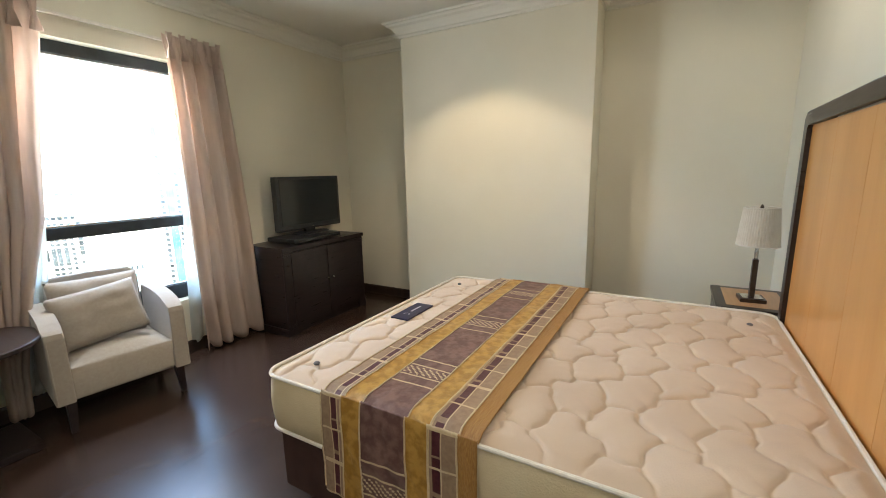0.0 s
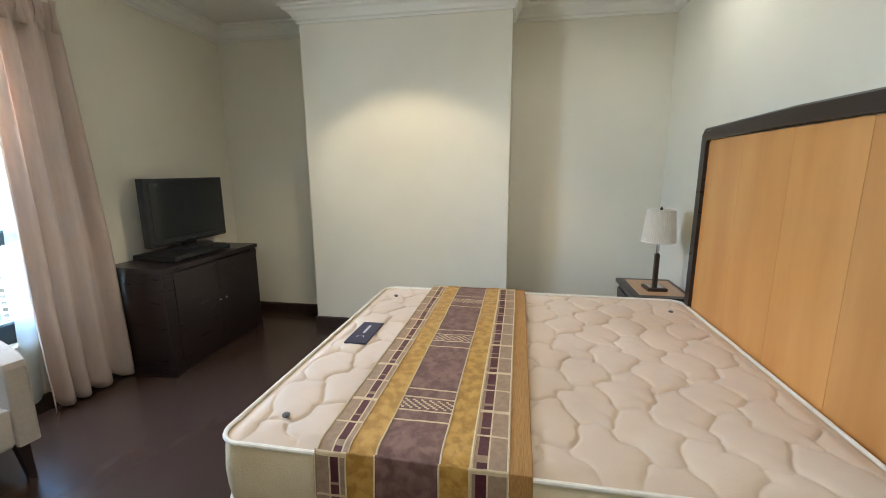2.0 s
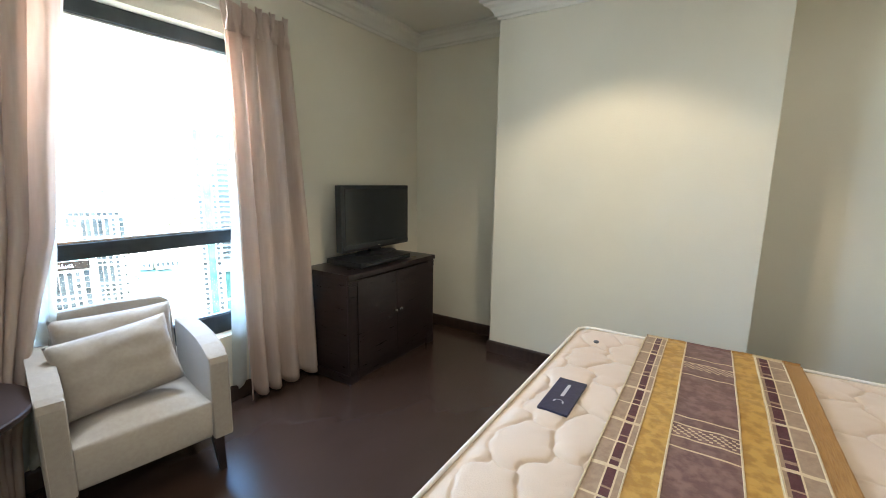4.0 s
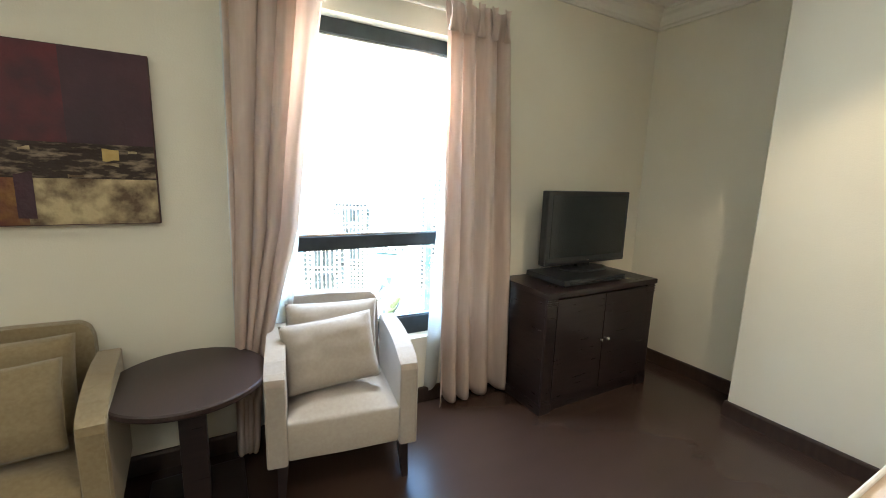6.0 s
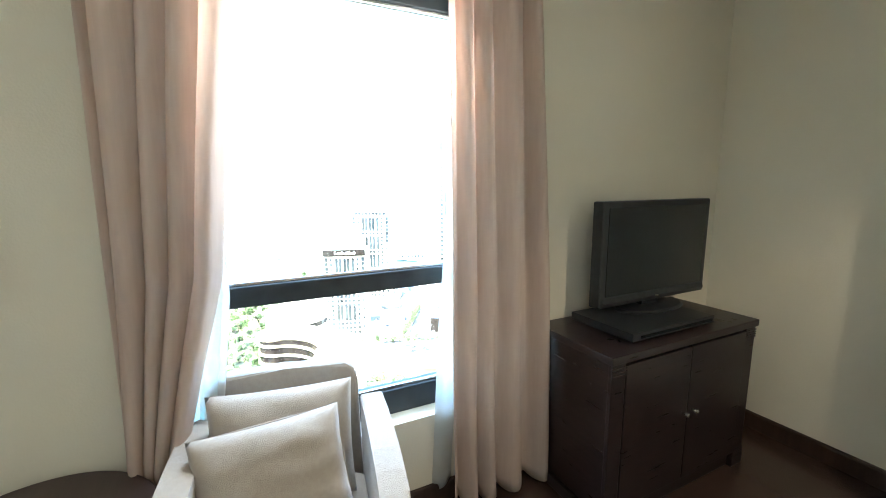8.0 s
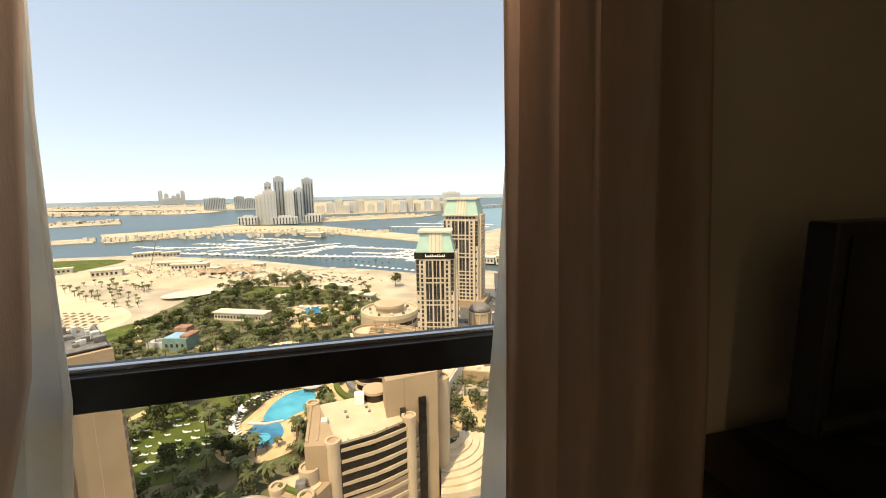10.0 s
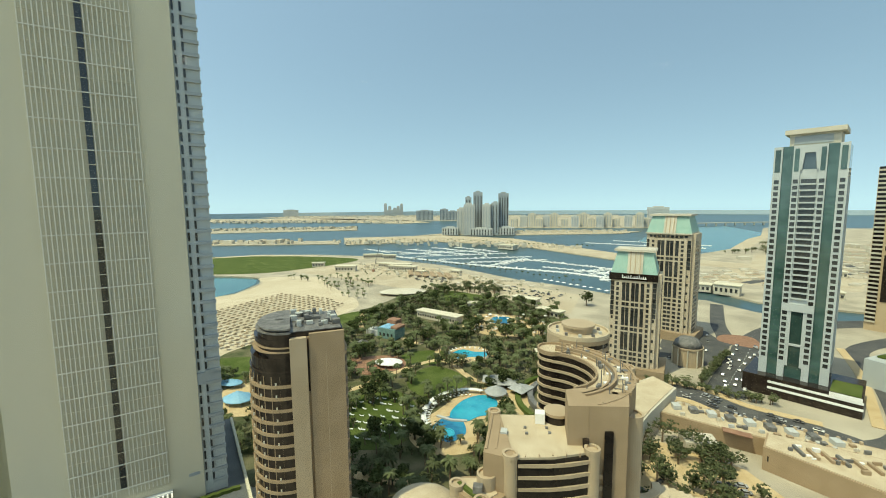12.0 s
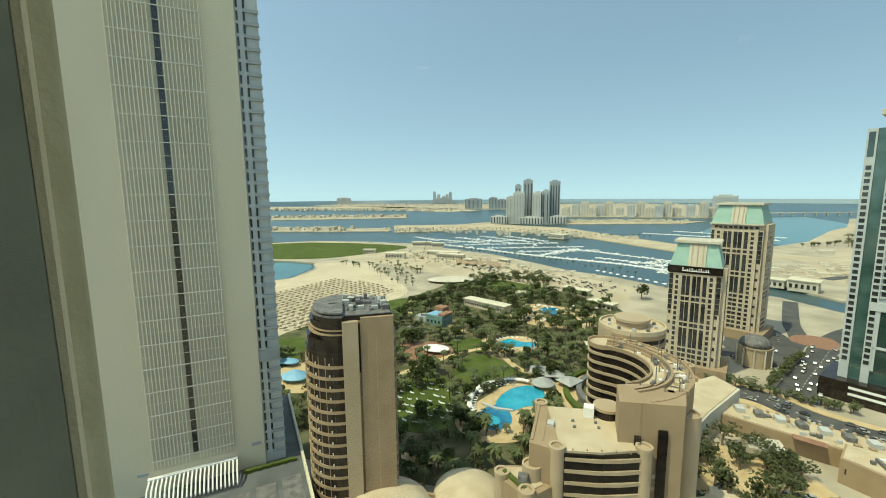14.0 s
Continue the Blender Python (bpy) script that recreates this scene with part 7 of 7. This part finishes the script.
def tree_meshes(seed, h, spread, leaves):
    """A short forked trunk under a ragged crown of many small leaf sprays."""
    r = random.Random(seed)
    bm = bmesh.new()
    add_lathe(bm, [(0.42, 0), (0.3, h * 0.35), (0.18, h * 0.6)], 7)
    for k in range(4):
        a = k * 1.7
        end = Vector((math.cos(a) * spread * 0.5, math.sin(a) * spread * 0.5, h * 0.72))
        limb = tube([(0, 0, h * 0.35), tuple(end * 0.55 + Vector((0, 0, h * 0.2))), tuple(end)], 0.13, 5)
        me = bpy.data.meshes.new("limb")
        limb.to_mesh(me)
        limb.free()
        bm.from_mesh(me)
    trunk = bpy.data.meshes.new("trunk")
    bm.to_mesh(trunk)
    bm.free()
    trunk.materials.append(TRUNK)
    bm = bmesh.new()
    lobes = [(Vector((r.uniform(-0.6, 0.6) * spread, r.uniform(-0.6, 0.6) * spread, h * r.uniform(0.55, 0.88))), spread * r.uniform(0.35, 0.6)) for _ in range(7)]
    for k in range(leaves):
        c, rad = lobes[k % len(lobes)]
        v = Vector((r.gauss(0, 1), r.gauss(0, 1), r.gauss(0, 1))).normalized() * rad * r.uniform(0.7, 1.08)
        v.z *= 0.72
        p = c + v
        a = Vector((r.gauss(0, 1), r.gauss(0, 1), r.gauss(0, 0.6))).normalized() * r.uniform(0.35, 0.75)
        b = a.cross(Vector((r.gauss(0, 1), r.gauss(0, 1), r.gauss(0, 1)))).normalized() * r.uniform(0.25, 0.5)
        bm.faces.new([bm.verts.new(p + a), bm.verts.new(p + b), bm.verts.new(p - a), bm.verts.new(p - b)])
    crown = bpy.data.meshes.new("crown")
    bm.to_mesh(crown)
    bm.free()
    crown.materials.append(LEAF)
    return trunk, crown


PALMS = [palm_meshes(s, h, n) for s, h, n in ((1, 7.5, 26), (2, 9.5, 30), (3, 6.0, 24))]
TREES = [tree_meshes(s, h, w, 520) for s, h, w in ((4, 7.5, 3.6), (5, 9.5, 4.6), (6, 6.0, 3.4))]


def plant(meshes, x, y, size, turn, name, label, category, group):
    th = thing(name, pose(x, y, GZ + 0.3, 0, 0, turn) @ Matrix.Scale(size, 4), label, category, group)
    for nm, me in zip(("trunk", "crown"), meshes):
        ob = new(nm, me)
        ob.parent = th
    return th


def inside(x, y, poly):
    hit = False
    n = len(poly)
    for i in range(n):
        (x0, y0), (x1, y1) = poly[i], poly[(i + 1) % n]
        if (y0 > y) != (y1 > y) and x < (x1 - x0) * (y - y0) / (y1 - y0) + x0:
            hit = not hit
    return hit


OPEN = [(-54, 248, 19), (-78, 198, 13), (-36, 200, 17), (-24, 222, 15), (-44, 298, 15), (-28, 392, 17), (-95, 265, 13), (-77, 284, 14), (-115, 326, 17), (-86, 384, 18), (-104, 392, 13), (-66, 376, 13), (-158, 492, 30), (-200, 244, 16), (-172, 372, 16),
        (-80, 485, 24), (-24, 102, 14), (-46, 96, 18), (-161, 200, 20), (-30, 117, 13), (-50, 104, 16), (40, 140, 12), (-8, 236, 10), (10, 250, 14), (-108, 266, 12), (0, 110, 22), (20, 140, 30), (20, 172, 14), (-55, 105, 26), (-110, 60, 45), (-92, 120, 16), (8, 226, 12), (20, 262, 8), (-112, 334, 14)]
GREEN = [(-150, 146), (-205, 232), (-170, 300), (-160, 360), (-150, 440), (-130, 515), (-60, 500), (28, 432), (40, 330), (22, 262), (-4, 210), (-20, 160), (-30, 140), (-72, 132)]
pr = random.Random(21)
made = 0
while made < 300:
    x, y = pr.uniform(-205, 45), pr.uniform(130, 515)
    if y > 300 and pr.random() < 0.35:
        continue
    if not inside(x, y, GREEN) or any((x - a) ** 2 + (y - b) ** 2 < c * c for a, b, c in OPEN):
        continue
    made += 1
    if pr.random() < (0.62 if y < 330 else 0.35):
        plant(PALMS[made % 3], x, y, pr.uniform(0.75, 1.25), pr.uniform(0, 360), "palm_tree", "tall date palm with grey-green fronds in the garden", "palm", "garden palms")
    else:
        plant(TREES[made % 3], x, y, pr.uniform(0.8, 1.35), pr.uniform(0, 360), "tree", "dense dark green broadleaf tree in the garden", "tree", "garden trees")


def grove(name, places, meshes, seed, label, category, lo=0.7, hi=1.2):
    """Trees past counting, gathered into one mesh."""
    r = random.Random(seed)
    bm = bmesh.new()
    mats = []
    for k, (x, y) in enumerate(places):
        m = pose(x, y, GZ + 0.2, 0, 0, r.uniform(0, 360)) @ Matrix.Scale(r.uniform(lo, hi), 4)
        for slot, me in enumerate(meshes[k % len(meshes)]):
            before = len(bm.faces)
            copy = me.copy()
            copy.transform(m)
            bm.from_mesh(copy)
            bpy.data.meshes.remove(copy)
            bm.faces.ensure_lookup_table()
            for f in bm.faces[before:]:
                f.material_index = slot
    me = bpy.data.meshes.new(name)
    bm.to_mesh(me)
    bm.free()
    for m in (TRUNK, LEAF if meshes is TREES else FROND):
        me.materials.append(m)
    return tagged(new(name, me), label, category, "", "stuff")


LOWTREE = [tree_meshes(s, h, w, 150) for s, h, w in ((14, 6.5, 3.6), (15, 8.0, 4.4), (16, 5.0, 3.2))]


def scatter(n, poly, seed, avoid=()):
    r = random.Random(seed)
    xs, ys = [p[0] for p in poly], [p[1] for p in poly]
    out = []
    while len(out) < n:
        x, y = r.uniform(min(xs), max(xs)), r.uniform(min(ys), max(ys))
        if inside(x, y, poly) and not any((x - a) ** 2 + (y - b) ** 2 < c * c for a, b, c in avoid):
            out.append((x, y))
    return out


grove("garden_thicket", scatter(780, GREEN, 31, OPEN), LOWTREE, 32, "thick green shrubs and small trees of the garden", "trees", 0.35, 0.95)
grove("garden_palms", scatter(460, GREEN, 33, OPEN), PALMS, 34, "many more date palms of the garden", "palms", 0.7, 1.15)
grove("far_woods", scatter(60, [(-160, 500), (-110, 530), (-60, 560), (-20, 520), (-60, 500), (-120, 510)], 35), LOWTREE, 36, "dark trees at the garden's far edge", "trees", 0.8, 1.4)
grove("beach_palms", scatter(70, [(-370, 560), (-300, 600), (-220, 560), (-190, 450), (-240, 470), (-300, 540)], 37), PALMS, 38, "palms along the beach club", "palms", 0.6, 1.0)
grove("street_trees", [(30 + 1.55 * k + 2 * math.sin(k), (278 - 0.06 * k) - 0.34 * max(0, 1.55 * k - 40) + 2 * math.sin(3 * k)) for k in range(66)], LOWTREE, 39, "row of dusty street trees", "trees", 0.5, 0.9)
grove("side_street_trees", [(104 + 1.3 * k, 274 + 2.0 * k) for k in range(28)], LOWTREE, 40, "trees between the side street lanes", "trees", 0.6, 1.0)
grove("lot_trees", scatter(60, [(42, 160), (52, 200), (70, 212), (92, 186), (96, 160), (66, 136), (44, 138)], 41), LOWTREE, 42, "trees shading the sandy lot", "trees", 0.8, 1.4)
grove("shore_woods", scatter(240, [(400, 1010), (500, 1090), (700, 1380), (860, 1680), (1000, 1700), (800, 1300), (560, 1000)], 43), LOWTREE, 44, "dark shore woods far away", "trees", 1.0, 1.8)
grove("far_island_palms", scatter(120, [(-1700, 1560), (-850, 1850), (-870, 1920), (-1720, 1640)], 45), LOWTREE, 46, "palms between the far villas", "trees", 0.8, 1.4)
grove("lot_shrubs", scatter(170, [(-300, 640), (-160, 560), (20, 440), (60, 520), (-60, 600), (-160, 690), (-300, 740)], 47), LOWTREE, 48, "low dusty shrubs on the sandy lot", "shrubs", 0.2, 0.5)
grove("promenade_palms", [(-230 + 9 * k, 770 - 3.6 * k - 0.05 * k * k) for k in range(34)], PALMS, 49, "row of palms along the water", "palms", 0.6, 0.9)
grove("jetty_palms", [(-500 + 12 * k, 1150 + 60 * math.sin(k / 12)) for k in range(55)], PALMS, 50, "far palms along the jetty road", "palms", 0.8, 1.1)
plant(TREES[1], 60, 468, 1.6, 40, "tree", "lone round tree on the sandy lot", "tree", "lone trees")


def umbrella(m):
    th = thing("beach_umbrella", m, "thatched beach umbrella on the sand", "umbrella", "beach umbrellas")
    part("canopy", lathe([(2.1, 2.1), (2.0, 2.25), (0.9, 2.9), (0.1, 3.2)], 9), THATCH, th)
    part("pole", lathe([(0.08, 0), (0.08, 2.2)], 6), TRUNK, th)
    return th


def sunbed(m, group):
    th = thing("sun_lounger", m, "white sun lounger on the terrace", "lounger", group)
    part("bed", boxed((-0.45, -1.2, 0.25), (0.45, 0.5, 0.5), 0.05, 1), WHITE, th)
    part("backrest", side_profile([(0.5, 0.3), (0.5, 0.5), (1.15, 1.1), (1.2, 1.0)], -0.45, 0.45), WHITE, th)
    return th


u0 = umbrella(pose(-250, 320, GZ + 0.15))
placed = 0
r2 = random.Random(51)
for i in range(30):
    for j in range(16):
        x = -222 - 7.6 * j + 5.2 * i * 0.30 + r2.uniform(-0.8, 0.8)
        y = 268 + 7.4 * i + 2.6 * j + r2.uniform(-0.8, 0.8)
        if inside(x, y, [(-228, 262), (-330, 345), (-372, 420), (-340, 470), (-290, 480), (-200, 420), (-205, 350), (-212, 290)]) and placed < 290:
            copy_thing(u0, pose(x, y, GZ + 0.15))
            placed += 1
s0 = sunbed(pose(-250, 316, GZ + 0.15), "sun loungers")
for i in range(8):
    for j in range(7):
        x, y = -98 + 6.0 * i + r2.uniform(-0.9, 0.9), 176 + 6.8 * j + 0.25 * i + r2.uniform(-0.6, 0.6)
        if (x + 77) ** 2 + (y - 198) ** 2 < 23 ** 2:
            copy_thing(s0, pose(x, y, GZ + 0.46, 0, 0, r2.uniform(60, 120)))
            if (i + j) % 4 == 0:
                copy_thing(s0, pose(x + 1.4, y, GZ + 0.46, 0, 0, 90))
for k in range(46):
    a = radians(95 + 150 * k / 46)
    x, y = -31 + (20 + 2.4 * (k % 2)) * math.cos(a), 207 + (24 + 2.6 * (k % 2)) * math.sin(a)
    copy_thing(s0, pose(x, y, GZ + 0.52, 0, 0, math.degrees(a) + 90))
for k in range(26):
    a = 2 * math.pi * k / 26
    copy_thing(s0, pose(-43 + 15.5 * math.cos(a), 298 + 12.4 * math.sin(a), GZ + 0.52, 0, 0, math.degrees(a) - 90))
for k in range(40):
    copy_thing(s0, pose(-28 + r2.uniform(-26, 40), 392 + r2.uniform(-40, 16), GZ + 0.52, 0, 0, r2.uniform(0, 360)))
p0 = thing("pool_parasol", pose(-50, 214, GZ + 0.5), "white square parasol beside the pool", "parasol", "pool parasols")
part("canopy", lathe([(1.9, 2.2), (1.85, 2.35), (0.1, 3.0)], 4), WHITE, p0)
part("pole", lathe([(0.06, 0), (0.06, 2.3)], 6), METALROOF, p0)
for k in range(30):
    a = radians(80 + 170 * k / 30)
    copy_thing(p0, pose(-31 + 22.5 * math.cos(a), 208 + 27 * math.sin(a), GZ + 0.5, 0, 0, 20 * k))
for k in range(36):
    copy_thing(p0, pose(-25 + r2.uniform(-28, 40), 392 + r2.uniform(-44, 20), GZ + 0.5, 0, 0, 20 * k))
for k in range(14):
    copy_thing(p0, pose(20 + 8 * k, 600 - 7 * k + r2.uniform(-2, 2), GZ + 0.2, 0, 0, 20 * k) @ Matrix.Scale(1.7, 4))


def car(m, paint, label):
    th = thing("car", m, label, "car", "cars in the streets")
    part("body", boxed((-0.9, -2.2, 0.35), (0.9, 2.2, 0.95), 0.15, 1), paint, th)
    part("cabin", side_profile([(-1.7, 0.9), (-1.2, 1.45), (0.6, 1.45), (1.3, 0.9)], -0.78, 0.78), WIN, th)
    part("roof", boxed((-0.74, -1.15, 1.43), (0.74, 0.6, 1.5), 0.03, 1), paint, th)
    for x in (-0.85, 0.85):
        for y in (-1.4, 1.4):
            part("wheel", lathe([(0.33, -0.1), (0.33, 0.1)], 10), BLACK, th).matrix_local = pose(x, y, 0.33, 0, 90)
    return th


c0 = car(pose(140, 214, GZ + 0.25), CARPAINT, "pale car in the street")
c1 = car(pose(136, 222, GZ + 0.25), CARDARK, "dark car in the street")


def park(line, n, seed, spread):
    r = random.Random(seed)
    pts = spline(line, 12)
    for k in range(n):
        i = r.randrange(len(pts) - 1)
        a, b = pts[i], pts[i + 1]
        d = (b - a).normalized()
        s = r.uniform(-spread, spread)
        p = a + (b - a) * r.random() + Vector((-d.y, d.x)) * s
        copy_thing(c0 if r.random() < 0.65 else c1, pose(p.x, p.y, GZ + 0.25, 0, 0, math.degrees(math.atan2(d.y, d.x)) - 90))


park([(60, 262), (88, 260), (112, 240), (140, 225), (150, 205), (146, 170)], 46, 61, 7)
park([(118, 272), (128, 290), (150, 325), (170, 360)], 34, 62, 8.5)
park([(105, 312), (125, 345), (140, 385)], 16, 63, 9)
park([(50, 160), (64, 178), (84, 178)], 12, 64, 9)
park([(-170, 600), (-60, 560), (30, 500)], 60, 65, 18)

# the building that the room is in, below and beside it
structure("wall_facade", boxed((-30, -22, GZ), (30, 3.95, -0.32)), OFFWHITE, "plain off-white facade of the home tower", "facade")
